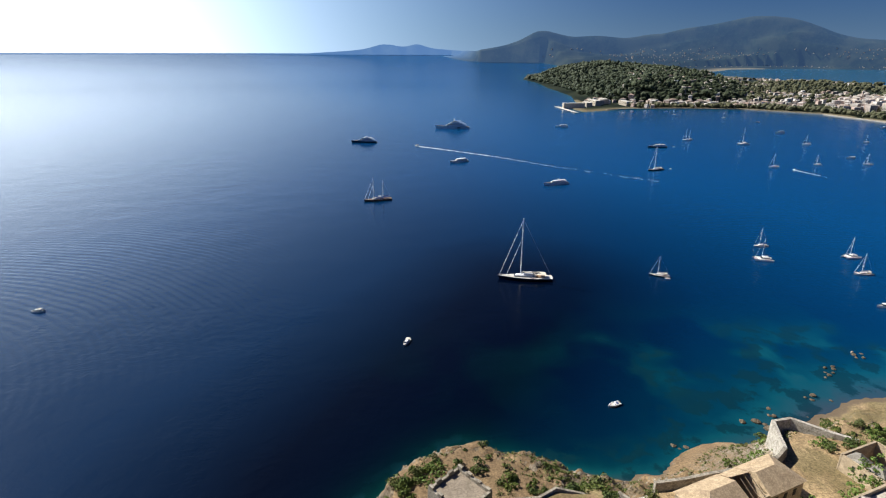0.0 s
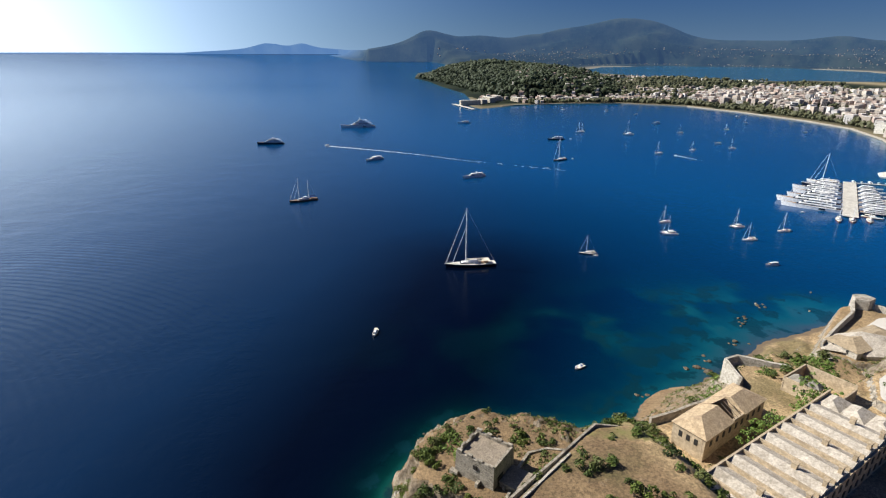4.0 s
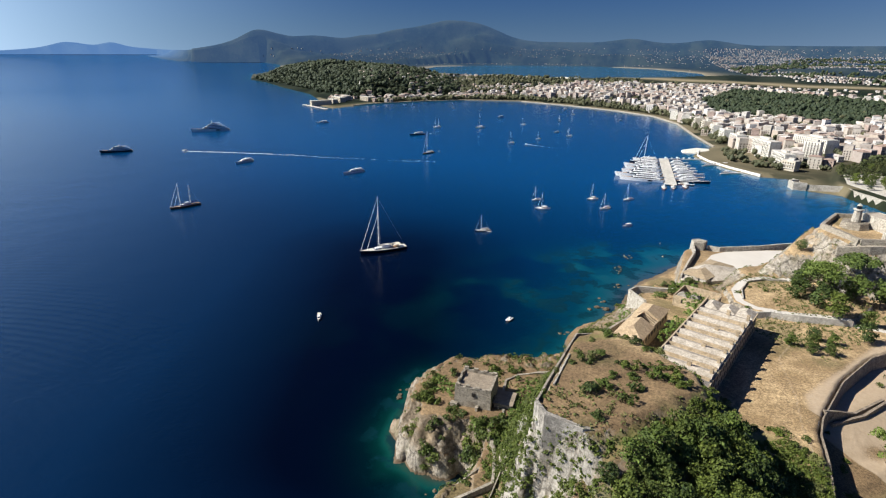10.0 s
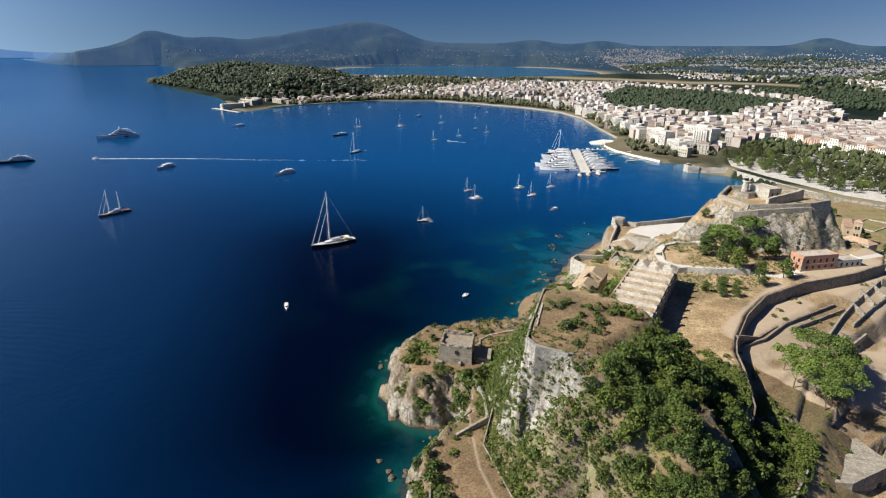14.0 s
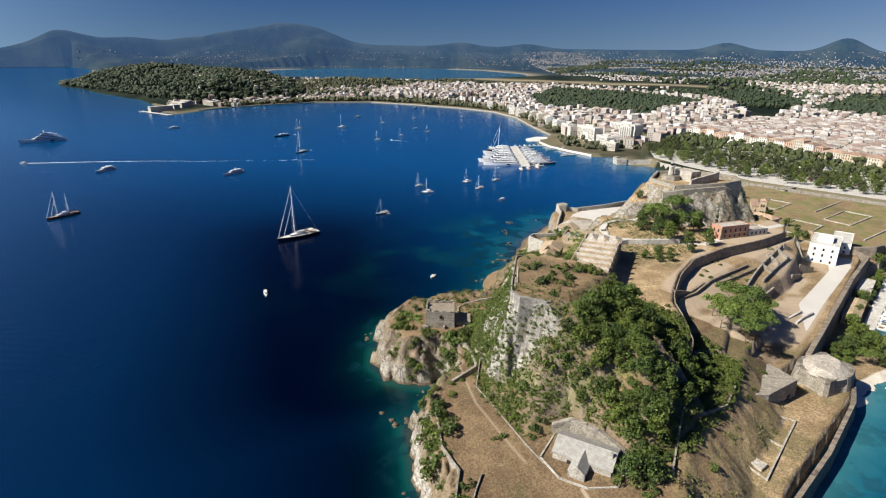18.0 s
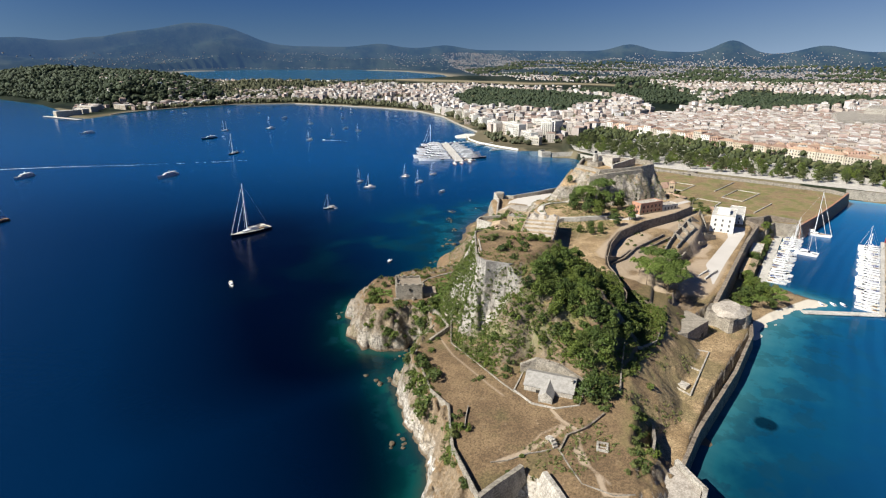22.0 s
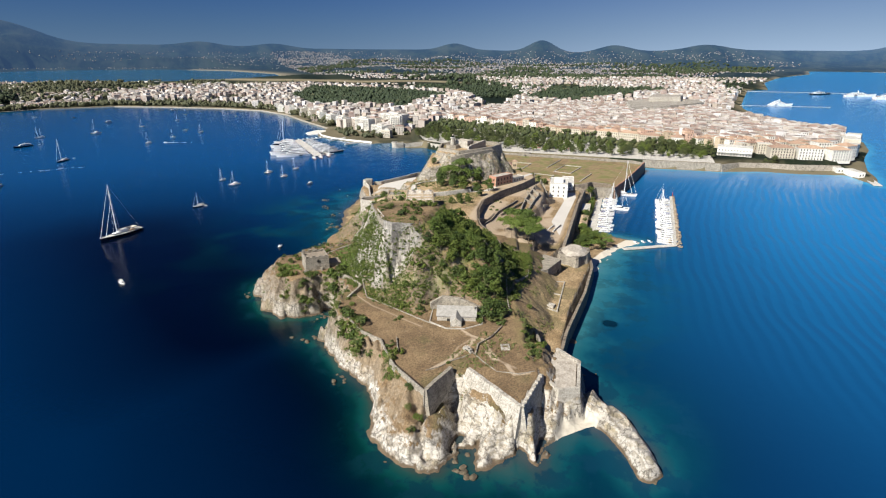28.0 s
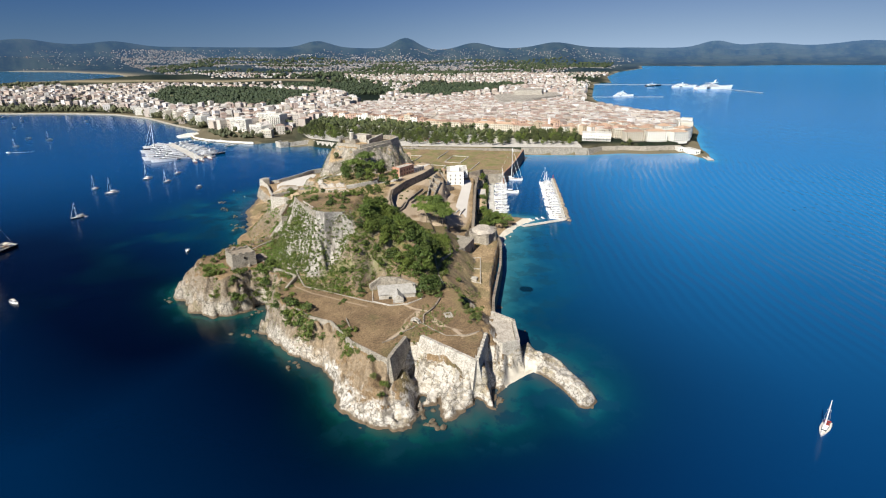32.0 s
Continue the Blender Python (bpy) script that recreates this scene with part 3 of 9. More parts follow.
def far_height(x, y):
    dx, dy = x - EYE0[0], y - EYE0[1]
    r, az = np.hypot(dx, dy), np.degrees(np.arctan2(dx, dy))
    el = np.interp(az, *SKYLINE)
    for a, e, w in HILLS:
        el = el + e * np.exp(-((az - a) / w) ** 2)
    crest = np.interp(az, [-60, 2.0, 5, 96, 106, 126], [30000, 30000, 9300, 8600, 12500, 14000])
    ridge = EYE0[2] + crest * np.tan(np.radians(el)) * (0.94 + 0.11 * fbm(x, y, 520, 5, 5))
    rise = np.exp(-((r - crest) / np.where(r < crest, 0.2 * crest, 0.3 * crest)) ** 2)
    fold = np.abs(fbm(x, y, 1100, 5, 9) - 0.5) * 2
    h = np.maximum(ridge, 5) * rise * (1 - (1 - rise ** 6) * (0.1 + 0.75 * fold))
    hilly = np.clip((r - 1500) / 2500, 0, 1) * np.clip((az - 30) / 15, 0, 1)
    h = np.maximum(h, (fbm(x, y, 1300, 4, 2) - 0.4) * 130 * hilly * np.clip((8200 - r) / 2500, 0, 1))
    # the wooded cape and the town's own rise
    dk = sd(KANONI, x, y)
    h = np.maximum(h, np.where(dk > 0, 105 * (1 - np.exp(-dk / 190.0)) * (0.6 + 0.6 * fbm(x, y, 260, 3, 7)), 0))
    h = np.maximum(h, 12 * np.exp(-(((x - 930) / 300) ** 2 + ((y + 170) / 220) ** 2)) + 24 * np.exp(-(((x - 1600) / 260) ** 2 + ((y + 110) / 200) ** 2)))
    de = sd(ESPLANADE, x, y)
    h = np.maximum(h, 7.0 * np.clip(de / 3.0 + 1, 0, 1))
    dm = np.where(r > 0.93 * crest, 5000.0, sd(MAINLAND, x, y))
    dm = np.where(de > 0, np.maximum(dm, 130), dm)
    h = 2.2 + h * np.clip(dm / 120.0, 0, 1)
    h = np.where(dm > 0, h * np.clip(dm / 14.0, 0, 1) ** 0.5, np.clip(dm * 0.3, -6, 0))
    dl = sd(LAGOON, x, y)
    h = np.where(dl > 0, -4.0, np.where(dl > -500, np.minimum(h, 2.0 + np.maximum(-dl, 0) * 0.03), h))
    return h


# ---------------------------------------------------------------- sea
m, n, l, b = mat("sea water")
g = n.new("ShaderNodeNewGeometry")
pos = g.outputs["Position"]
sh = n.new("ShaderNodeAttribute")
sh.attribute_name = "shallow"
warp = nnode(n, "ShaderNodeTexNoise", Scale=0.035, Detail=5.0, Roughness=0.6)
l.new(pos, warp.inputs["Vector"])
wob = math_node(n, l, "ADD", sh.outputs["Fac"], math_node(n, l, "MULTIPLY", math_node(n, l, "SUBTRACT", warp.outputs[0], 0.5), math_node(n, l, "MULTIPLY", stepped(n, l, sh.outputs["Fac"], 0.02, 0.3), 0.55)))
sepy = n.new("ShaderNodeSeparateXYZ")
l.new(pos, sepy.inputs[0])
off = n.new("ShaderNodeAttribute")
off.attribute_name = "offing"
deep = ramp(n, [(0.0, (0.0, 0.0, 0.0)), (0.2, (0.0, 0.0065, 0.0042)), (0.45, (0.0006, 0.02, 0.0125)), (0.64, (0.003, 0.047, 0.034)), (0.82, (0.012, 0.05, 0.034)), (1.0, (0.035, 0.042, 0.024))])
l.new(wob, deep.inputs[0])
# darker near the headland, bluer offshore; part of the sky's glow painted in
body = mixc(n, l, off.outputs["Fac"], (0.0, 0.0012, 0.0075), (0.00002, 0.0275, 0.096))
weed = nnode(n, "ShaderNodeTexNoise", Scale=0.06, Detail=6.0, Roughness=0.62)
l.new(pos, weed.inputs["Vector"])
wmask = math_node(n, l, "MULTIPLY", stepped(n, l, weed.outputs[0], 0.5, 0.56), math_node(n, l, "MULTIPLY", stepped(n, l, sh.outputs["Fac"], 0.12, 0.4), 0.75))
col = mixc(n, l, wmask, mixc(n, l, 1.0, body, deep.outputs[0], "ADD"), (0.003, 0.025, 0.035))
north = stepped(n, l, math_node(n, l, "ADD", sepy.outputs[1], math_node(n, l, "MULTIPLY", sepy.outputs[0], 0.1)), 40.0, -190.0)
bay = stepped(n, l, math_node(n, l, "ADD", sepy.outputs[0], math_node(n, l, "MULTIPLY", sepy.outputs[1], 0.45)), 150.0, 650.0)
# northern water brightens westward: sky reflection put into the base colour
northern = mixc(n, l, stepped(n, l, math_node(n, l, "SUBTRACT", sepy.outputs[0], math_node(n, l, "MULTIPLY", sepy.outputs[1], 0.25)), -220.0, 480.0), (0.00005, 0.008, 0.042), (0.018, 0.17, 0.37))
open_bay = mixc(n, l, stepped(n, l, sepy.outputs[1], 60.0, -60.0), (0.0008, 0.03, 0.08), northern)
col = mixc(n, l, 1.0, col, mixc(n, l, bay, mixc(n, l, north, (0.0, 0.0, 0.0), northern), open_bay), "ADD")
sandy = math_node(n, l, "MULTIPLY", stepped(n, l, wob, 0.4, 1.0), math_node(n, l, "MULTIPLY", stepped(n, l, sepy.outputs[1], -22.0, -40.0), stepped(n, l, sepy.outputs[0], -50.0, 20.0)))
col = mixc(n, l, sandy, col, mixc(n, l, 1.0, col, (0.03, 0.1, 0.085), "ADD"))
spot = n.new("ShaderNodeVectorMath")
spot.operation = "DISTANCE"
l.new(pos, spot.inputs[0])
spot.inputs[1].default_value = (29, -51, 0)
col = mixc(n, l, math_node(n, l, "MULTIPLY", stepped(n, l, math_node(n, l, "ADD", spot.outputs["Value"], math_node(n, l, "MULTIPLY", warp.outputs[0], 9.0)), 9.5, 7.5), 0.8), col, (0.0005, 0.006, 0.014))
broad = nnode(n, "ShaderNodeTexNoise", Scale=0.004, Detail=3.0)
l.new(pos, broad.inputs["Vector"])
col = mixc(n, l, math_node(n, l, "MULTIPLY", broad.outputs[0], 0.45), col, (0.5, 0.75, 0.85), "MULTIPLY")
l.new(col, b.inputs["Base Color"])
b.inputs["Roughness"].default_value, b.inputs["IOR"].default_value = 0.16, 1.33
b.inputs["Specular IOR Level"].default_value = 0.3
chop = nnode(n, "ShaderNodeTexNoise", Scale=0.22, Detail=6.0, Roughness=0.62)
l.new(pos, chop.inputs["Vector"])
swell = nnode(n, "ShaderNodeTexNoise", Scale=0.03, Detail=2.0)
l.new(pos, swell.inputs["Vector"])
height = math_node(n, l, "ADD", math_node(n, l, "MULTIPLY", chop.outputs[0], 0.5), swell.outputs[0])
for cx, cy, sx, sy, ex, ey, er, amp in ((-330, 130, 0.055, 0.085, -230, 330, 190, 0.22), (150, -1500, 0.04, 0.06, 225, -320, 330, 7.0), (300, 900, 0.06, 0.03, 260, 500, 120, 0.25)):
    mp = n.new("ShaderNodeVectorMath")
    mp.operation = "SUBTRACT"
    l.new(pos, mp.inputs[0])
    mp.inputs[1].default_value = (cx, cy, 0)
    wv = nnode(n, "ShaderNodeTexWave", Scale=sx, Distortion=5.0, Detail=3.0, Detail_Scale=0.4)
    wv.wave_type, wv.rings_direction = "RINGS", "Z"
    l.new(mp.outputs[0], wv.inputs["Vector"])
    ds = n.new("ShaderNodeVectorMath")
    ds.operation = "DISTANCE"
    l.new(pos, ds.inputs[0])
    ds.inputs[1].default_value = (ex, ey, 0)
    fall = math_node(n, l, "SUBTRACT", 1.0, stepped(n, l, ds.outputs["Value"], er * 0.25, er))
    height = math_node(n, l, "ADD", height, math_node(n, l, "MULTIPLY", wv.outputs["Fac"], math_node(n, l, "MULTIPLY", fall, amp)))
bp = nnode(n, "ShaderNodeBump", Strength=0.16, Distance=2.0)
l.new(height, bp.inputs["Height"])
l.new(bp.outputs[0], b.inputs["Normal"])
WATER = m

na, nr = 420, 330
ang = np.linspace(0, 2 * np.pi, na + 1)
rad = np.concatenate([np.linspace(0, 420, 130), 420 * (45000 / 420) ** (np.linspace(0, 1, nr - 129)[1:])])
A, Rr = np.meshgrid(ang, rad)
sx, sy = 60 + Rr * np.cos(A), 60 + Rr * np.sin(A)
dcoast = np.maximum(-sd(COAST, sx, sy), 0)
dmain = np.maximum(-sd(MAINLAND, sx, sy), 0)
width = 5.5 + 15 * np.exp(-(((sx + 85) / 55) ** 2 + ((sy + 20) / 60) ** 2)) + 36 * np.exp(-(((sx - 70) / 110) ** 2 + ((sy + 75) / 60) ** 2)) + 34 * np.exp(-(((sx - 180) / 110) ** 2 + ((sy - 218) / 65) ** 2)) + 4 * np.exp(-(((sx + 20) / 50) ** 2 + ((sy - 110) / 50) ** 2))
wmain = 18 + 45 * np.exp(-(((sx - 520) / 160) ** 2 + ((sy - 300) / 170) ** 2))
shallow = np.maximum(np.exp(-dcoast / width), 0.9 * np.exp(-dmain / wmain))
bank = np.exp(-(((sx - 200) / 130) ** 2 + ((sy - 232) / 48) ** 2)) * np.clip((fbm(sx, sy, 34, 4, 44) - 0.4) * 5, 0, 1)
shallow = np.maximum(shallow, 0.78 * bank)
px, py, pz, _ = draw_in(sx, sy, np.zeros_like(sx))
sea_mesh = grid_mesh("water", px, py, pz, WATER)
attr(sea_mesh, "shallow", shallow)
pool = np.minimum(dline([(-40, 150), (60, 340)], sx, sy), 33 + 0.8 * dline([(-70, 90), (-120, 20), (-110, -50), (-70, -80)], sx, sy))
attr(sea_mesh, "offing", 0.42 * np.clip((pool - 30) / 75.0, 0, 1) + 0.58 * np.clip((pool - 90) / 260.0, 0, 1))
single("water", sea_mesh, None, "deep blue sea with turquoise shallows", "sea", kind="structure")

# ---------------------------------------------------------------- ground of the fortress
m, n, l, b = mat("fortress ground")
g = n.new("ShaderNodeNewGeometry")
pos = g.outputs["Position"]
sep = n.new("ShaderNodeSeparateXYZ")
l.new(g.outputs["True Normal"], sep.inputs[0])
sepp = n.new("ShaderNodeSeparateXYZ")
l.new(pos, sepp.inputs[0])
n1 = nnode(n, "ShaderNodeTexNoise", Scale=0.07, Detail=7.0, Roughness=0.65)
n2 = nnode(n, "ShaderNodeTexNoise", Scale=0.5, Detail=6.0, Roughness=0.7)
n3 = nnode(n, "ShaderNodeTexNoise", Scale=2.2, Detail=4.0, Roughness=0.7)
n4 = nnode(n, "ShaderNodeTexNoise", Scale=0.028, Detail=5.0, Roughness=0.6)
for k in (n1, n2, n3, n4):
    l.new(pos, k.inputs["Vector"])
onlawn = n.new("ShaderNodeAttribute")
onlawn.attribute_name = "straw"
straw = onlawn.outputs["Fac"]
grass = mixc(n, l, stepped(n, l, n1.outputs[0], 0.35, 0.65), mixc(n, l, straw, (0.132, 0.087, 0.046), (0.28, 0.195, 0.1)), mixc(n, l, straw, (0.245, 0.168, 0.09), (0.52, 0.385, 0.22)))
grass = mixc(n, l, math_node(n, l, "MULTIPLY", stepped(n, l, n2.outputs[0], 0.42, 0.62), 0.5), grass, (0.2, 0.13, 0.07))
grass = mixc(n, l, math_node(n, l, "MULTIPLY", stepped(n, l, n3.outputs[0], 0.5, 0.7), 0.5), grass, (0.1, 0.075, 0.038))
grass = mixc(n, l, math_node(n, l, "MULTIPLY", stepped(n, l, n4.outputs[0], 0.54, 0.64), 0.5), grass, (0.085, 0.085, 0.03))
grass = mixc(n, l, math_node(n, l, "MULTIPLY", stepped(n, l, n2.outputs[0], 0.6, 0.68), 0.4), grass, (0.33, 0.26, 0.175))
grass = grain(n, l, grass, pos, 1.3, 0.5, 1.45)
# limestone in beds
tilt = n.new("ShaderNodeMapping")
tilt.inputs["Rotation"].default_value = (0.35, 0.45, 0.0)
tilt.inputs["Scale"].default_value = (0.12, 0.12, 0.5)
l.new(pos, tilt.inputs["Vector"])
beds = nnode(n, "ShaderNodeTexNoise", Scale=1.0, Detail=8.0, Roughness=0.68, Distortion=0.6)
l.new(tilt.outputs[0], beds.inputs["Vector"])
vert = n.new("ShaderNodeMapping")
vert.inputs["Scale"].default_value = (0.42, 0.42, 0.05)
l.new(pos, vert.inputs["Vector"])
runs = nnode(n, "ShaderNodeTexNoise", Scale=1.0, Detail=6.0, Roughness=0.7)
l.new(vert.outputs[0], runs.inputs["Vector"])
rock = mixc(n, l, stepped(n, l, beds.outputs[0], 0.41, 0.57), (0.3, 0.265, 0.215), mixc(n, l, stepped(n, l, sepp.outputs[0], -75.0, -40.0), (0.6, 0.56, 0.5), (0.42, 0.385, 0.33)))
rock = mixc(n, l, math_node(n, l, "MULTIPLY", stepped(n, l, runs.outputs[0], 0.48, 0.64), 0.75), rock, (0.2, 0.18, 0.155))
rock = mixc(n, l, math_node(n, l, "MULTIPLY", stepped(n, l, n1.outputs[0], 0.5, 0.64), 0.65), rock, (0.3, 0.225, 0.14))
old = stepped(n, l, sepp.outputs[0], -75.0, -35.0)
n5 = nnode(n, "ShaderNodeTexNoise", Scale=0.16, Detail=6.0, Roughness=0.7)
l.new(pos, n5.inputs["Vector"])
rock = mixc(n, l, math_node(n, l, "MULTIPLY", math_node(n, l, "MULTIPLY", old, stepped(n, l, sepp.outputs[2], 30.0, 22.0)), 0.2), rock, (0.17, 0.145, 0.11))
rock = mixc(n, l, math_node(n, l, "MULTIPLY", stepped(n, l, n5.outputs[0], 0.5, 0.6), math_node(n, l, "ADD", 0.14, math_node(n, l, "MULTIPLY", old, 0.3))), rock, mixc(n, l, n2.outputs[0], (0.1, 0.08, 0.04), (0.1, 0.11, 0.04)))
cr = n.new("ShaderNodeMapping")
cr.inputs["Rotation"].default_value = (0.35, 0.2, 0.6)
cr.inputs["Scale"].default_value = (0.22, 0.22, 0.1)
wv = n.new("ShaderNodeVectorMath")
wv.operation = "ADD"
l.new(pos, wv.inputs[0])
wsc = n.new("ShaderNodeVectorMath")
wsc.operation = "SCALE"
wsc.inputs["Scale"].default_value = 5.0
l.new(n2.outputs["Color"], wsc.inputs[0])
l.new(wsc.outputs[0], wv.inputs[1])
l.new(wv.outputs[0], cr.inputs["Vector"])
vo = nnode(n, "ShaderNodeTexVoronoi", Scale=1.0)
vo.feature = "DISTANCE_TO_EDGE"
l.new(cr.outputs[0], vo.inputs["Vector"])
crack = stepped(n, l, vo.outputs["Distance"], 0.05, 0.005)
rock = mixc(n, l, math_node(n, l, "MULTIPLY", crack, 0.75), rock, (0.06, 0.05, 0.04))
upper = math_node(n, l, "MULTIPLY", math_node(n, l, "MULTIPLY", stepped(n, l, sepp.outputs[2], 22.0, 27.0), stepped(n, l, sepp.outputs[0], 90.0, 70.0)), 0.8)
rock = mixc(n, l, upper, rock, mixc(n, l, stepped(n, l, runs.outputs[0], 0.42, 0.6), mixc(n, l, n2.outputs[0], (0.3, 0.28, 0.25), (0.52, 0.49, 0.44)), (0.16, 0.145, 0.12)))
soil = stepped(n, l, math_node(n, l, "ADD", sepp.outputs[2], math_node(n, l, "MULTIPLY", math_node(n, l, "SUBTRACT", n5.outputs[0], 0.5), 26.0)), 6.0, 14.0)
soil = math_node(n, l, "MULTIPLY", soil, stepped(n, l, sepp.outputs[2], 26.0, 20.0))
rock = mixc(n, l, math_node(n, l, "MULTIPLY", soil, math_node(n, l, "ADD", 0.58, math_node(n, l, "MULTIPLY", old, 0.08))), rock, mixc(n, l, n2.outputs[0], (0.1, 0.075, 0.045), (0.27, 0.2, 0.13)))
headland = math_node(n, l, "MULTIPLY", stepped(n, l, sepp.outputs[0], -50.0, -62.0), stepped(n, l, math_node(n, l, "ADD", sepp.outputs[1], math_node(n, l, "MULTIPLY", math_node(n, l, "SUBTRACT", n5.outputs[0], 0.5), 14.0)), 12.0, 6.0))
bright = mixc(n, l, stepped(n, l, beds.outputs[0], 0.4, 0.52), (0.3, 0.26, 0.2), (0.51, 0.475, 0.42))
bright = mixc(n, l, math_node(n, l, "MULTIPLY", stepped(n, l, n5.outputs[0], 0.52, 0.6), 0.6), bright, (0.3, 0.25, 0.15))
bright = mixc(n, l, math_node(n, l, "MULTIPLY", crack, 0.7), bright, (0.07, 0.06, 0.05))
rock = mixc(n, l, math_node(n, l, "MULTIPLY", headland, 0.85), rock, bright)
earth = math_node(n, l, "ADD", sepp.outputs[2], math_node(n, l, "MULTIPLY", math_node(n, l, "SUBTRACT", n5.outputs[0], 0.5), 16.0))
earth = math_node(n, l, "MULTIPLY", stepped(n, l, earth, 6.0, 9.0), math_node(n, l, "MULTIPLY", stepped(n, l, sepp.outputs[0], -48.0, -62.0), stepped(n, l, sepp.outputs[1], 8.0, 13.0)))
rock = mixc(n, l, math_node(n, l, "MULTIPLY", earth, 0.88), rock, mixc(n, l, n2.outputs[0], (0.15, 0.105, 0.06), (0.33, 0.25, 0.16)))
rock = grain(n, l, rock, pos, 0.9, 0.66, 1.28)
bare = n.new("ShaderNodeAttribute")
bare.attribute_name = "bare"
steep = stepped(n, l, math_node(n, l, "ADD", sep.outputs[2], math_node(n, l, "MULTIPLY", math_node(n, l, "SUBTRACT", n2.outputs[0], 0.5), 0.45)), 0.8, 0.62)
turf = n.new("ShaderNodeAttribute")
turf.attribute_name = "turf"
steep = math_node(n, l, "MULTIPLY", steep, math_node(n, l, "SUBTRACT", 1.0, turf.outputs["Fac"]))
lush = n.new("ShaderNodeAttribute")
lush.attribute_name = "lush"
grass = mixc(n, l, math_node(n, l, "MULTIPLY", lush.outputs["Fac"], stepped(n, l, n1.outputs[0], 0.42, 0.62)), grass, mixc(n, l, n2.outputs[0], (0.1, 0.105, 0.03), (0.21, 0.2, 0.065)))
rocky = math_node(n, l, "MAXIMUM", steep, stepped(n, l, bare.outputs["Fac"], 0.3, 0.7))
col = mixc(n, l, rocky, grass, rock)
pale = n.new("ShaderNodeAttribute")
pale.attribute_name = "path"
pmask = stepped(n, l, math_node(n, l, "ADD", pale.outputs["Fac"], math_node(n, l, "MULTIPLY", math_node(n, l, "SUBTRACT", n3.outputs[0], 0.5), 0.5)), 0.3, 0.7)
col = mixc(n, l, math_node(n, l, "MULTIPLY", pmask, 0.85), col, mixc(n, l, n2.outputs[0], (0.3, 0.225, 0.15), (0.56, 0.455, 0.34)))
wht = n.new("ShaderNodeAttribute")
wht.attribute_name = "gravel"
col = mixc(n, l, stepped(n, l, math_node(n, l, "ADD", wht.outputs["Fac"], math_node(n, l, "MULTIPLY", math_node(n, l, "SUBTRACT", n2.outputs[0], 0.5), 0.4)), 0.4, 0.6), col, mixc(n, l, n1.outputs[0], (0.48, 0.45, 0.41), (0.63, 0.6, 0.56)))
wet = stepped(n, l, math_node(n, l, "ADD", sepp.outputs[2], math_node(n, l, "MULTIPLY", math_node(n, l, "SUBTRACT", n2.outputs[0], 0.5), 2.5)), 1.5, 0.5)
snd = n.new("ShaderNodeAttribute")
snd.attribute_name = "sand"
wet = math_node(n, l, "MULTIPLY", wet, math_node(n, l, "SUBTRACT", 1.0, snd.outputs["Fac"]))
col = mixc(n, l, wet, col, (0.13, 0.095, 0.06))
col = mixc(n, l, stepped(n, l, snd.outputs["Fac"], 0.4, 0.6), col, mixc(n, l, n2.outputs[0], (0.52, 0.47, 0.38), (0.68, 0.63, 0.54)))
l.new(col, b.inputs["Base Color"])
b.inputs["Roughness"].default_value = 0.95
bp = nnode(n, "ShaderNodeBump", Strength=0.7, Distance=1.2)
l.new(math_node(n, l, "ADD", math_node(n, l, "MULTIPLY", n2.outputs[0], 0.35), math_node(n, l, "MULTIPLY", rocky, math_node(n, l, "SUBTRACT", math_node(n, l, "ADD", beds.outputs[0], math_node(n, l, "MULTIPLY", n2.outputs[0], 0.3)), math_node(n, l, "MULTIPLY", crack, 0.25)))), bp.inputs["Height"])
l.new(bp.outputs[0], b.inputs["Normal"])
GROUND = m

gx = np.concatenate([np.arange(-130, 76, 0.9), np.arange(76, 556, 1.8)])
gy = np.arange(-96, 250, 0.9)
X, Y = np.meshgrid(gx, gy)
Z = fort_height(X, Y)
path = np.zeros_like(X)
for line, w in (([(-9, 112), (-12, 97), (-19, 88), (-33, 66), (-41, 45), (-45, 33)], 1.1), ([(134, 80), (113, 74), (94, 56), (79, 45), (64, 31)], 0.7), ([(-47, 7), (-56, 11), (-68, 12)], 1.0),
                ([(-48, 1), (-60, -7), (-64, -17)], 1.2), ([(-45, 11), (-48, 1)], 1.0)):
    path = np.maximum(path, np.exp(-(dline(line, X, Y) / w) ** 2) * 0.9)
gravel = np.zeros_like(X)
for poly in ([(140, -5), (176, 7), (248, 7), (280, 14), (284, 1), (265, -2), (187, -3)], [(212, 187), (250, 203), (272, 203), (309, 183), (288, 162), (254, 159), (238, 172)]):
    gravel = np.maximum(gravel, np.clip(sd(poly, X, Y) / 2 + 0.5, 0, 1))
gravel = np.maximum(gravel, np.exp(-(dline([(196, 112), (189, 118), (181, 125), (168, 127.5), (154, 122), (144.5, 113), (143.5, 104), (151, 93), (162, 84), (172, 73), (178, 64)], X, Y) / 2.0) ** 4))
gravel = np.maximum(gravel, np.exp(-(dline([(178, 64), (210, 58), (249, 46), (275, 38)], X, Y) / 2.4) ** 4))
sand = np.maximum(np.exp(-(dline([(-74, -40), (-66, -45), (-58, -48)], X, Y) / 7.5) ** 4), np.exp(-(dline([(107, -37), (126, -39), (153, -48), (177, -60)], X, Y) / 9.0) ** 4)) * (Z < 4)
path = path * 0.62
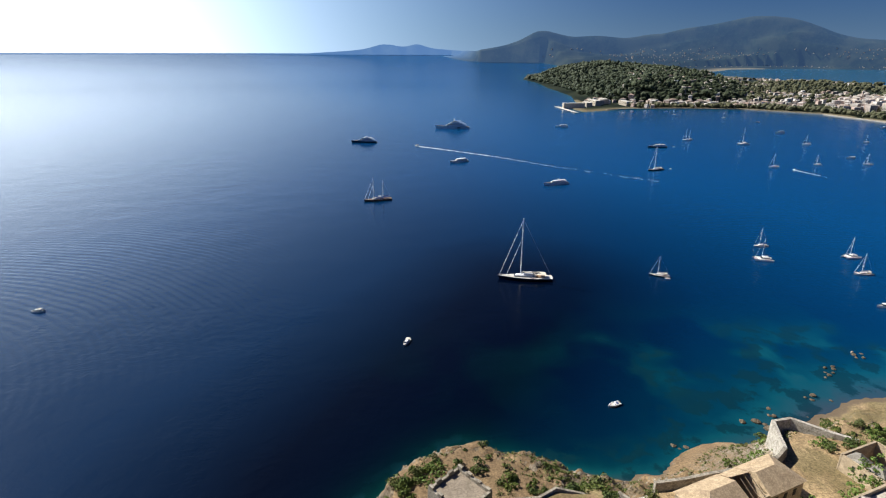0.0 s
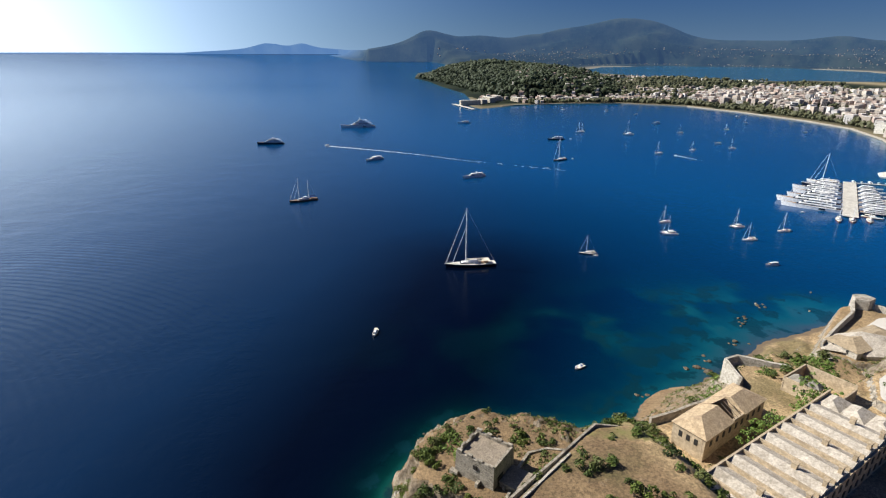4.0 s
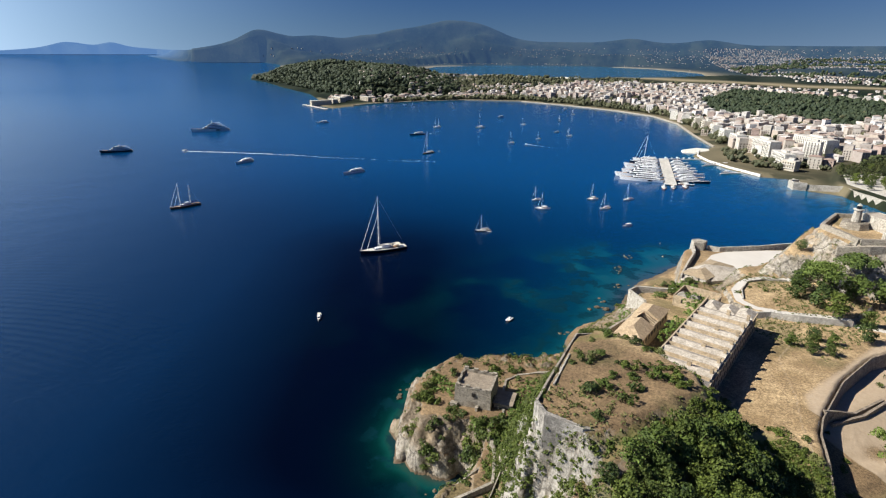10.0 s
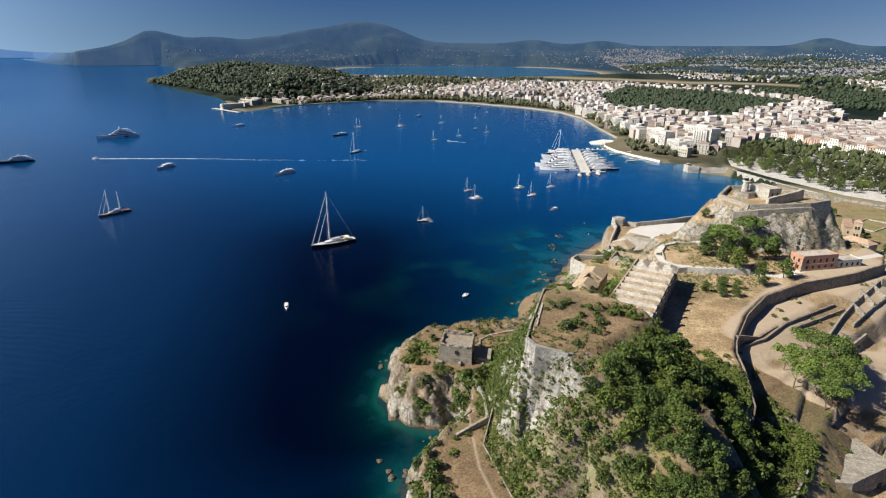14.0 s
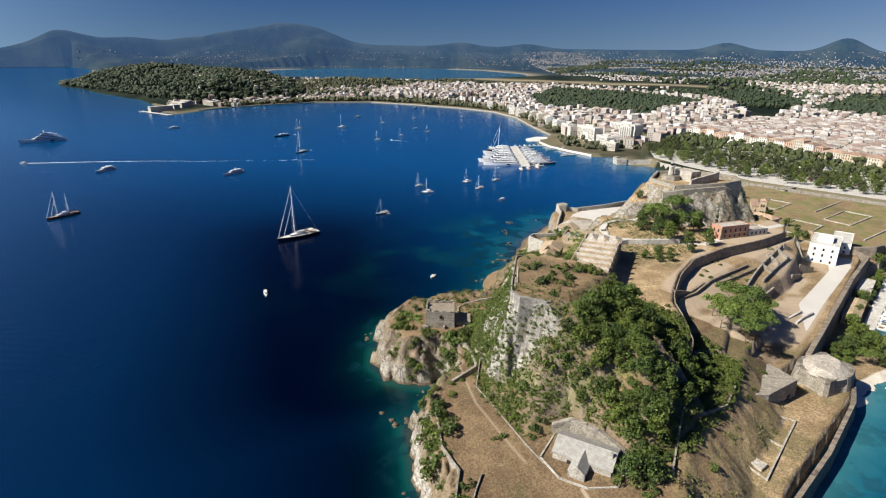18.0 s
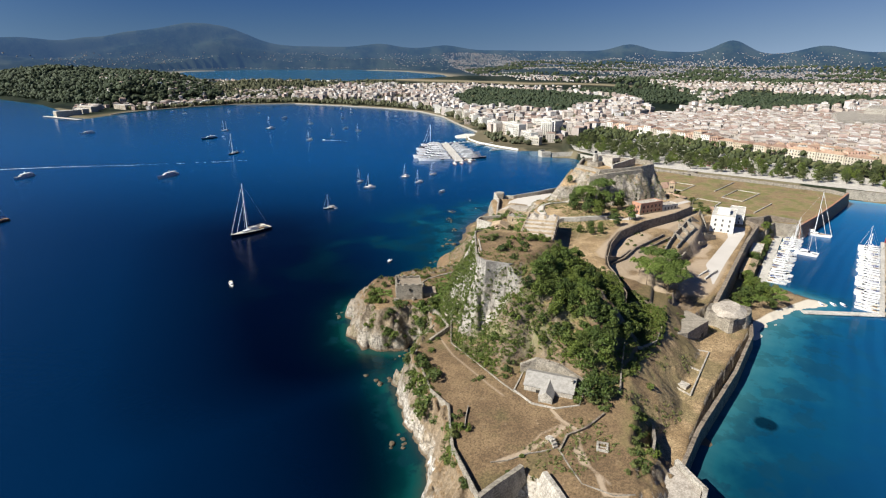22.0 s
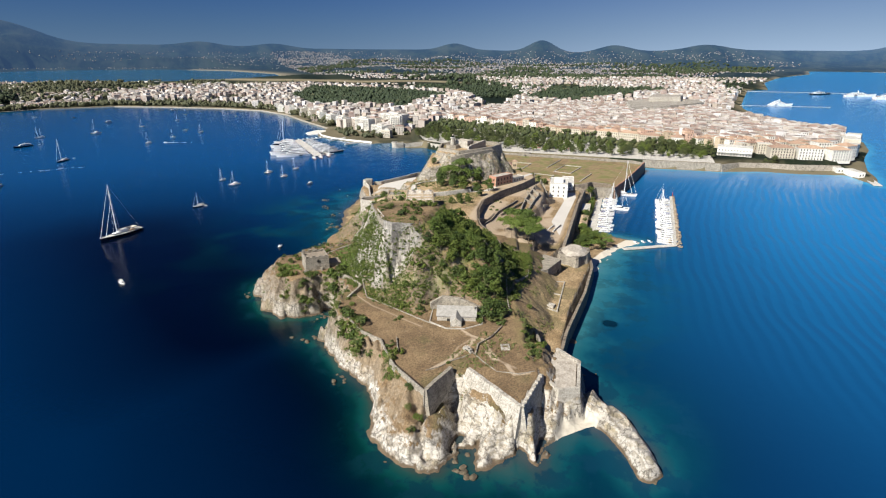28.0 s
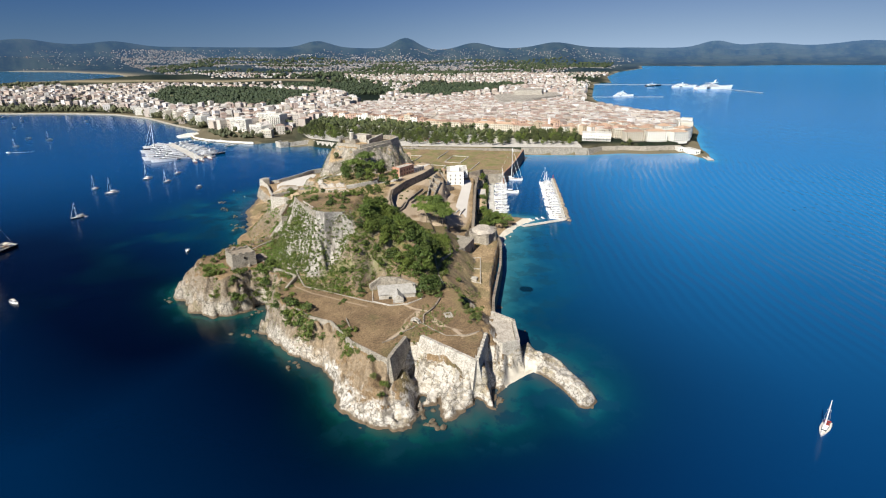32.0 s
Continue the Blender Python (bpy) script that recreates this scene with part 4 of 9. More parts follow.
for line, w in (([(-76, 16.2), (-66, 11), (-56.5, 7), (-48, 6)], 1.1), ([(-56, -3), (-60, -7)], 2.2), ([(-63, -13), (-69, -17.5), (-66, -23)], 1.2), ([(-47, 0), (-45.5, 8), (-42, 14)], 0.9)):
    path = np.maximum(path, 0.85 * np.exp(-(dline(line, X, Y) / w) ** 2))
ward = np.maximum(np.clip(sd(TERRACE_MID, X, Y) / 5, 0, 1), np.clip(sd(TERRACE_N, X, Y) / 5, 0, 1)) * (X > 90)
path = np.maximum(path, 0.75 * ward * np.clip((fbm(X, Y, 26, 3, 83) - 0.3) * 5, 0, 1))
land = grid_mesh("ground", X, Y, Z, GROUND, smooth=False)
attr(land, "bare", np.clip((sd(SPIT, X, Y) + 12) / 6, 0, 1) + (Z < 5) * (X < 60) * 1.0), attr(land, "path", path), attr(land, "turf", np.maximum(0.75 * np.clip(sd([(-6, 51), (4, 56), (40, 56), (50, 44), (60, 16), (60, -2), (0, -3), (-24, 6), (-34, 42), (-28, 62), (-20, 70), (-15, 54), (-12, 47)], X, Y) / 3, 0, 1), np.clip(sd([(-46, -27), (0, -24), (64, -16), (92, 2), (52, 20), (20, 12), (-10, 10), (-46, -8)], X, Y) / 3, 0, 1))), attr(land, "lush", np.maximum(0.95 * np.clip(sd(TALUS, X, Y) / 5, 0, 1) * (Z < 57.5), np.maximum(np.clip((X - 300) / 20, 0, 1), 0.8 * np.exp(-(dline([(-52, -22), (-30, -16), (0, -8), (30, -5)], X, Y) / 6.0) ** 2)))), attr(land, "straw", np.maximum(np.clip(sd(LAWN, X, Y) / 6 + 0.3, 0, 1), np.maximum(np.clip(sd([(-40, -24), (-30, -32), (118, -32), (118, -6), (60, 2), (4, 2), (-20, -6)], X, Y) / 6, 0, 1) * 0.85, np.maximum(0.6 * np.clip((X - 280) / 20, 0, 1), 0.55 * np.clip((X - 100) / 20, 0, 1))))), attr(land, "gravel", gravel), attr(land, "sand", sand)
single("ground", land, None, "rocky fortress headland with limestone cliffs and dry grass", "ground", kind="structure")


def ground_z(x, y):
    return float(fort_height(np.array([float(x)]), np.array([float(y)]))[0])


def shore_z(x, y):
    return float(far_height(np.array([float(x)]), np.array([float(y)]))[0])


# ---------------------------------------------------------------- mainland and hills
def land_material(name, glow):
    m, n, l, b = mat(name)
    pos = n.new("ShaderNodeNewGeometry").outputs["Position"]
    a1 = nnode(n, "ShaderNodeTexNoise", Scale=0.006, Detail=6.0, Roughness=0.65)
    a2 = nnode(n, "ShaderNodeTexNoise", Scale=0.03, Detail=6.0, Roughness=0.7)
    l.new(pos, a1.inputs["Vector"]), l.new(pos, a2.inputs["Vector"])
    c = mixc(n, l, stepped(n, l, a1.outputs[0], 0.4, 0.6), (0.004, 0.010, 0.007), (0.024, 0.031, 0.019))
    c = mixc(n, l, math_node(n, l, "MULTIPLY", stepped(n, l, a2.outputs[0], 0.5, 0.65), 0.7), c, (0.016, 0.028, 0.014))
    a3 = nnode(n, "ShaderNodeTexNoise", Scale=0.09, Detail=5.0, Roughness=0.75)
    l.new(pos, a3.inputs["Vector"])
    c = mixc(n, l, math_node(n, l, "MULTIPLY", stepped(n, l, a3.outputs[0], 0.54, 0.68), 0.3), c, (0.07, 0.068, 0.04))
    d = n.new("ShaderNodeAttribute")
    d.attribute_name = "dry"
    c = mixc(n, l, d.outputs["Fac"], c, mixc(n, l, a2.outputs[0], (0.2, 0.17, 0.105), (0.32, 0.27, 0.18)))
    l.new(c, b.inputs["Base Color"])
    b.inputs["Roughness"].default_value = 1.0
    b.inputs["Specular IOR Level"].default_value = 0.1
    # aerial haze painted as a blue emission that grows with distance
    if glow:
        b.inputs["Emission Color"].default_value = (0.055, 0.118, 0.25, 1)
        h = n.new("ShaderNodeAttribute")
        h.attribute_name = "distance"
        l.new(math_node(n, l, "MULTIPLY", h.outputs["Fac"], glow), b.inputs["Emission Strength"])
    return m


def land_sheet(name, label, a0, a1, steps, r0, r1, rings, material):
    az = np.radians(np.linspace(a0, a1, steps))
    rr = r0 * (r1 / r0) ** np.linspace(0, 1, rings)
    A, R = np.meshgrid(az, rr)
    x, y = EYE0[0] + R * np.sin(A), EYE0[1] + R * np.cos(A)
    z = far_height(x, y)
    px, py, pz, k = draw_in(x, y, z)
    me = grid_mesh(name, px[::-1], py[::-1], pz[::-1], material)
    run = dline([(2000, 2800), (2240, 1600), (2500, 900)], x, y)
    dry = np.maximum(np.exp(-(run / 70) ** 2), 0.8 * np.exp(-(np.abs(sd(LAGOON, x, y)) / 120) ** 2))
    dry = np.maximum(dry, 0.6 * (fbm(x, y, 60, 2, 31) > 0.4) * np.exp(-((sd(MAINLAND, x, y) - 6) / 25) ** 2) * (sd(KANONI, x, y) < -60))
    dry = np.maximum(dry, 0.7 * np.exp(-(((x - 690) / 130) ** 2 + ((y - 470) / 110) ** 2)))
    dry = dry * (R < 6500)
    attr(me, "dry", dry[::-1])
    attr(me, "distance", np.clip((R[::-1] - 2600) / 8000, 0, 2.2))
    return single(name, me, None, label, "land", kind="structure")


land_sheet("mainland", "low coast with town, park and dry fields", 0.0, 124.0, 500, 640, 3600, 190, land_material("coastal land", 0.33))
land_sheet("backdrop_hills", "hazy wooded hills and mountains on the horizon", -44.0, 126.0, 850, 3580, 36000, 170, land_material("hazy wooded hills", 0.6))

# ---------------------------------------------------------------- walls of the fortress
def wall_run(name, label, pts, thick, top, foot, material, category="wall", cap=0.0, batter=0.0, group="", merlons=0.0):
    """A wall along a line. top and foot are heights, or lists of them; batter leans its outer face; merlons: spacing of battlements."""
    s = Solid()
    k = len(pts)
    tops = top if isinstance(top, (list, tuple)) else [top] * k
    feet = foot if isinstance(foot, (list, tuple)) else [foot] * k
    nor = []
    for i in range(k):
        a, c = pts[max(i - 1, 0)], pts[min(i + 1, k - 1)]
        d = math.hypot(c[0] - a[0], c[1] - a[1]) or 1
        nor.append((-(c[1] - a[1]) / d, (c[0] - a[0]) / d))
    fine, ft, fb, fn = [], [], [], []
    for i in range(k - 1):
        steps = max(1, int(math.dist(pts[i], pts[i + 1]) / 4))
        for j in range(steps + (i == k - 2)):
            t = j / steps
            fine.append(tuple(pts[i][q] * (1 - t) + pts[i + 1][q] * t for q in (0, 1)))
            ft.append(tops[i] * (1 - t) + tops[i + 1] * t + random.uniform(-0.18, 0.12))
            fb.append(feet[i] * (1 - t) + feet[i + 1] * t)
            fn.append(tuple(nor[i][q] * (1 - t) + nor[i + 1][q] * t for q in (0, 1)))
    vs, fs = [], []
    h = thick / 2
    for p, z1, z0, nn in zip(fine, ft, fb, fn):
        vs += [(p[0] + nn[0] * h, p[1] + nn[1] * h, z0), (p[0] + nn[0] * h, p[1] + nn[1] * h, z1),
               (p[0] - nn[0] * h, p[1] - nn[1] * h, z1), (p[0] - nn[0] * (h + batter), p[1] - nn[1] * (h + batter), z0)]
    for i in range(len(fine) - 1):
        a, c = 4 * i, 4 * i + 4
        fs += [(a, a + 1, c + 1, c), (a + 1, a + 2, c + 2, c + 1), (a + 2, a + 3, c + 3, c + 2)]
    fs += [(3, 2, 1, 0), tuple(4 * (len(fine) - 1) + q for q in (0, 1, 2, 3))]
    s.add(vs, fs)
    ob = single(name, s, material, label, category, group)
    if merlons:
        for i in range(k - 1):
            length = math.dist(pts[i], pts[i + 1])
            cnt = int(length / merlons)
            turn = math.atan2(pts[i + 1][1] - pts[i][1], pts[i + 1][0] - pts[i][0])
            for j in range(cnt):
                t = (j + 0.5) / cnt
                q = Solid().box((pts[i][0] * (1 - t) + pts[i + 1][0] * t, pts[i][1] * (1 - t) + pts[i + 1][1] * t, tops[i] * (1 - t) + tops[i + 1] * t + 0.2), (merlons * 0.55, thick * 0.8, 0.6), 0, turn)
                part("merlon", q, material, ob)
    return ob


def over(pts, h):
    """Heights h above the ground along a line."""
    return [ground_z(*p) + h for p in pts]


wall_run("parapet_wall", "weathered parapet wall along the cliff path", [(-14, 91), (-28, 87), (-41, 81), (-59, 58), (-63, 46), (-72, 39), (-81, 31), (-94, 12)], 0.55, 19.9, [16, 15, 14, 14, 14, 14, 14, 12], STONE, batter=0.6)
wall_run("bastion_wall", "tall battered limestone wall over the sea cliff", [(-94, 12), (-86, 10.5), (-75, 8)], 1.6, 20.2, [8, 10, 15], STONE, batter=1.5)
wall_run("bastion_wall", "white battered limestone wall over the sea cliff", [(-73, 1), (-82, -13), (-89, -25)], 1.6, [20.2, 19.6, 18.2], [15, 10, 5], STONE_PALE, batter=2.2)
wall_run("bastion_wall", "white limestone wall at the headland's corner with gun slits", [(-89, -25), (-78, -26.5), (-65, -28)], 1.6, [18.2, 18.6, 18.6], [5, 5, 7], STONE_PALE, batter=2.2, merlons=2.4)
wall_run("corner_wall", "pale square bastion wall above a small beach", [(-62, -29), (-68, -36), (-64, -43), (-44, -41), (-36, -30)], 1.5, 15.4, 1, STONE_PALE, batter=1.2)
wall_run("path_wall", "stone parapet beside the path to the tower", [(-29.5, 82), (-16, 81), (-8, 92), (-3, 104)], 1.0, [21.0, 22.6, 22.6, 22.2], [12, 16, 17, 17], STONE, batter=0.4)
wall_run("path_wall", "stone parapet from the tower yard along the shore", [(7, 113), (14, 120), (20, 126.5), (27, 127.5), (35, 124.5), (42, 119)], 0.9, [22, 22, 21.6, 21.4, 21.8, 23], 15, STONE, batter=0.3)
wall_run("yard_wall", "low walls of a ruined guard yard by the tower", [(9, 112), (5, 107), (-4, 106.5)], 0.9, 21.2, 16, STONE)
kerb = [(-10, 84), (-25, 73), (-31, 57), (-38, 39), (-41, 29)]
wall_run("retaining_wall", "low dry-stone kerb beside the grass path", kerb, 0.35, over(kerb, 0.45), 17, STONE)
wall_run("low_wall", "broken low stone wall in dry grass", [(-78, 18), (-74, 14), (-67, 10), (-61, 4.5)], 0.4, over([(-78, 18), (-74, 14), (-67, 10), (-61, 4.5)], 0.35), 17, STONE)
wall_run("low_wall", "sunken dark stone wall beside the church", [(-60, 2), (-52, 3), (-44, -1), (-33, -3)], 0.7, over([(-60, 2), (-52, 3), (-44, -1), (-33, -3)], 0.9), 16, STONE_DARK)
wall_run("low_wall", "thin broken wall in the dry grass", [(-59, 40), (-65, 37), (-70, 34)], 0.35, over([(-59, 40), (-65, 37), (-70, 34)], 0.9), 17, STONE)
wall_run("low_wall", "pale curb of an old foundation in dry grass", [(-59, 3), (-64, -3), (-69, -10), (-68, -20), (-64, -25)], 0.4, over([(-59, 3), (-64, -3), (-69, -10), (-68, -20), (-64, -25)], 0.3), 16, STONE)
wall_run("sea_wall", "long dark sea wall with a stone parapet on the north shore", [(-32, -31), (-3, -30.5), (51, -34), (95, -34), (118, -30)], 1.6, 7.6, -2, STONE_DARK, batter=1.0)
wall_run("inner_wall", "pale ditch wall above the northern strip", [(-60, -28), (-48, -25), (-28, -20.5), (-14, -16)], 0.9, [16.5, 16, 14.5, 11], 4, STONE, batter=0.5)
climb = [(-17, -3), (-5, 1), (8, 5), (20, 1), (33, -2), (48, 0)]
wall_run("slope_wall", "thin stone wall along the foot of the wooded slope", climb, 0.6, over(climb, 1.3), 10, STONE)
wall_run("lawn_wall", "dark retaining wall at the lawn's edge", [(50, 19.2), (69, 31.2), (81, 40.2), (90, 44.6)], 0.45, 33.5, [15, 18, 20, 24], STONE_DARK, batter=0.8)
wall_run("curved_wall", "long curved dark brick retaining wall of the upper road", [(90, 44.6), (118, 53), (146, 57), (178, 52), (212, 41), (243, 35), (262, 39)], 0.45, [33.4, 33.7, 33.9, 34.2, 34.2, 34.2, 35], [24, 24, 24, 22, 16, 12, 12], STONE_DARK, batter=1.4)
for ledge in ([(94, 46.5), (110, 44), (128, 43.5)], [(97, 44.5), (112, 42), (134, 42.5), (156, 40), (178, 37)], [(132, 39.5), (156, 36.5), (180, 33)]):
    wall_run("terrace_wall", "low dark terrace wall in the lower ward", ledge, 0.9, over(ledge, 1.3), 15, STONE_DARK)
for ruin, tall in (([(150, 29), (170, 31), (190, 32), (228, 32)], 2.2), ([(172, 26), (196, 26), (218, 25)], 1.8), ([(186, 26), (188, 33)], 2.6), ([(200, 26), (203, 34)], 3.2), ([(214, 25), (217, 33)], 3.0), ([(226, 31), (240, 22), (247, 28)], 4.0), ([(228, 20), (238, 14)], 3.2),
                   ([(158, 22), (176, 21)], 1.6), ([(206, 19), (222, 17)], 2.4), ([(246, 30), (254, 24)], 5.0)):
    wall_run("ruin_wall", "jagged brown remains of a barrack wall", ruin, 0.9, over(ruin, tall), 10, STONE, "ruin")
# pale kerbs of the sunken ramp
wall_run("trench_wall", "pale kerb of a sunken ramp", [(139, 6), (150, 5), (163, 3)], 0.9, 14.0, 11, CONCRETE)
wall_run("trench_wall", "pale kerb of a sunken ramp", [(146, 1), (156, 0), (166, -2)], 0.9, 14.0, 11, CONCRETE)
wall_run("ward_wall", "long dark curtain wall between the ward and the marina", [(112, -12), (140, -11), (176, -9.5), (240, -7), (290, -7), (296, 2)], 2.2, [14.2, 14.2, 14.2, 14.4, 15.5, 16], 0, STONE_DARK, batter=1.4)
wall_run("ward_wall", "high dark bastion wall above the marina", [(296, 4), (305, -8), (330, -10), (338, -30)], 2.0, [18, 19, 15, 12.6], 0, STONE_DARK, batter=1.6)
wall_run("brick_bastion_wall", "red brick bastion wall rising from the water", [(322, -34), (360, -42), (420, -52), (486, -62)], 1.6, 12.4, -2, BRICK, batter=2.0)
wall_run("bastion_face", "pale stone bastion face above the water", [(300, -12), (318, -16), (322, -34)], 1.6, 12.2, -2, STONE, batter=1.4)
wall_run("canal_wall", "stone wall along the moat", [(486, -62), (497, -46), (500, 40), (500, 140)], 1.6, 11.6, -2, STONE, batter=1.4)
wall_run("road_wall", "grey retaining wall below the bend of the road", [(137, 101), (144, 97.5), (151.5, 89), (168, 75.2)], 0.8, [36.6, 36.8, 36.8, 36.6], 28, CONCRETE, batter=0.4)
wall_run("road_parapet", "low pale parapet along the bend of the gravel road", [(147, 113), (156, 120), (168, 125), (179, 122.5), (187, 116)], 0.5, 36.6, 33, STONE_PALE)
wall_run("sea_bastion_wall", "white sea bastion wall with a flat parapet", [(192, 182), (216, 196), (238, 208), (247, 217)], 1.2, [14, 14, 14, 15.5], -2, STONE_PALE, batter=1.6)
wall_run("sea_bastion_wall", "long pale parapet of the south bastion with gun openings", [(258, 213), (262, 206), (290, 195), (318, 187), (332, 175)], 1.4, 13.6, -2, STONE_PALE, batter=1.6)
wall_run("garden_wall", "crumbling wall above the south shore", [(58, 118.5), (67, 119.5), (95, 126), (102, 132)], 1.0, [36, 36.8, 37.2, 37], 28, STONE, batter=1.0)
wall_run("garden_wall", "pale square bastion at the end of the garden", [(102, 132), (106.5, 146), (113, 147.5), (123, 141), (129, 138)], 1.2, [37, 36, 36, 35.5, 35], 20, STONE_PALE, batter=2.0)
wall_run("garden_wall", "stone wall between the garden and the mound", [(46, 113), (53, 104), (56, 92), (50, 86)], 1.0, [38, 38.5, 38.5, 39], 28, STONE)
edge = [(-12.2, 67.6), (-4, 74), (6, 81), (16, 88), (24, 93.4), (32, 93)]
wall_run("mound_wall", "ruined parapet along the cliff edge of the mound", edge, 0.6, [59.9, 58.9, 58.4, 58.0, 57.8, 56.4], [56, 55.5, 55, 55, 54.5, 53], STONE, batter=0.3)
wall_run("mound_wall", "tall pale streaked bastion wall of squared stone on the mound", [(-2.5, 52.8), (-7.6, 54.6), (-13.2, 62.6), (-12.8, 67.2)], 1.2, [57.2, 58.4, 59.6, 60.2], [47, 45, 44.5, 44], STONE_STREAKED, batter=1.6)
low_edge = [(-3, 72), (5, 78), (13, 84)]
wall_run("mound_wall", "low inner curb along the edge of the mound", low_edge, 0.5, over(low_edge, 0.5), 54, STONE_PALE)
castle_ring = [(213, 100), (226, 88), (241, 78), (256, 73), (269, 80), (271, 110), (250, 131), (224, 124)]
wall_run("castle_wall", "ruined grey castle wall crowning the rock", castle_ring + [castle_ring[0]], 2.0, [60, 60.5, 61, 61.5, 61.5, 61, 60.5, 60, 60], 50, STONE, batter=2.0)
wall_run("castle_wall", "tall grey castle wall above the trees", [(239, 76), (226, 85.5), (214, 95.5), (206, 106)], 2.2, [59, 58.5, 57.5, 55], 36, STONE, batter=3.0)
wall_run("castle_wall", "pale rampart inside the castle", [(226, 96), (246, 92), (262, 90)], 1.6, [62.5, 63.5, 64], 55, STONE_PALE, batter=0.6)


# ---------------------------------------------------------------- openings
def window_quad(w, h, depth=0.12, arched=False, frame_w=0.14, material=None):
    """A window as a shallow framed box, facing -y, its sill at z 0."""
    s = Solid()
    if arched:
        pts = [(-w / 2, 0), (w / 2, 0), (w / 2, h - w / 2)] + [(w / 2 * math.cos(a), h - w / 2 + w / 2 * math.sin(a)) for a in (0.6, 1.2, 1.57, 1.95, 2.55)] + [(-w / 2, h - w / 2)]
    else:
        pts = [(-w / 2, 0), (w / 2, 0), (w / 2, h), (-w / 2, h)]
    k = len(pts)
    s.add([(x, -depth, z) for x, z in pts] + [(x, 0.02, z) for x, z in pts], [tuple(range(k))] + [(i, k + i, k + (i + 1) % k, (i + 1) % k) for i in range(k)])
    return s


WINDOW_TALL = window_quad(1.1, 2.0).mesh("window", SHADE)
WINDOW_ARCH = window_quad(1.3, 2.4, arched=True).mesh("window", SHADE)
WINDOW_GLASS = window_quad(1.1, 1.7).mesh("window", DARK_GLASS)


def put_windows(parent, mesh, a, b, z, count, margin=1.5, label=""):
    """Windows in a row along the wall from a to b (outside on the right of that way)."""
    turn = math.atan2(b[1] - a[1], b[0] - a[0])
    length = math.dist(a, b)
    for i in range(count):
        t = (margin + (length - 2 * margin) * (i + 0.5) / count) / length
        ob = new("window", mesh)
        ob.parent = parent
        ob.matrix_basis = pose(a[0] * (1 - t) + b[0] * t, a[1] * (1 - t) + b[1] * t, z, 0, 0, math.degrees(turn))
        if label:
            ob["label"] = label


# ---------------------------------------------------------------- sea tower
DUSTY_ROOF = surface("dusty stone roof", (0.2, 0.165, 0.125), (0.34, 0.285, 0.225), 1.6, 0.95, 0.5, stain=(0.16, 0.135, 0.1))


def sea_tower():
    th = thing("stone_tower", "square ruined stone watchtower on the sea cliff", "tower", (3.7, 122.9, 19.6), -46)
    w, d, h = 14.4, 13.4, 9.2
    part("body", Solid().prism([(-w / 2, -d / 2), (w / 2, -d / 2), (w / 2, d / 2), (-w / 2, d / 2)], -5, h - 1.2, 0, 0.35), STONE, th)
    rim = Solid()
    for c, s in (((0, -d / 2 + 0.7, h - 0.7), (w - 0.6, 0.9, 1.5)), ((0, d / 2 - 0.7, h - 0.7), (w - 0.6, 0.9, 1.5)), ((-w / 2 + 0.7, 0, h - 0.7), (0.8, d - 2.2, 1.1)), ((w / 2 - 0.7, 0, h - 0.7), (0.8, d - 2.2, 1.1))):
        rim.box(c, s)
    part("parapet", rim, STONE, th)
    part("roof_deck", Solid().box((0, 0, h - 1.1), (w - 2.2, d - 2.2, 0.3)), DUSTY_ROOF, th)
    for x in np.linspace(-w / 2 + 1.5, w / 2 - 1.5, 4):
        for y in (-d / 2 + 0.7, d / 2 - 0.7):
            part("merlon", Solid().box((x, y, h + 0.1 + 0.35 * math.sin(3 * x + y)), (1.7, 0.9, 1.3)), STONE, th)
    for y in (-2.5, 2.5):
        part("merlon", Solid().box((-w / 2 + 0.7, y, h + 0.25), (0.8, 2.0, 0.9)), STONE, th)
    part("buttress", Solid().prism([(-w / 2 - 1.2, -d / 2 - 1.2), (-w / 2 + 1.6, -d / 2 - 1.2), (-w / 2 + 1.6, -d / 2 + 0.6), (-w / 2 - 1.2, -d / 2 + 0.6)], -4, 2.2), STONE, th)
    part("buttress", Solid().box((2.0, -d / 2 - 0.8, 0.0), (1.0, 2.0, 5.0)), STONE, th)
    part("annex", Solid().box((w / 2 + 4.0, 0.5, 1.0), (7.0, 8.5, 3.4)), STONE, th)
    part("annex_roof", Solid().box((w / 2 + 4.0, 0.5, 2.85), (7.4, 9.0, 0.3)), DUSTY_ROOF, th)
    part("doorway", Solid().box((w / 2 + 0.05, -2.5, 2.2), (0.2, 3.2, 4.4)), SHADE, th)
    part("window", Solid().box((0.4, -d / 2 + 0.05, 6.6), (1.3, 0.5, 1.4)), SHADE, th)
    return th


sea_tower()


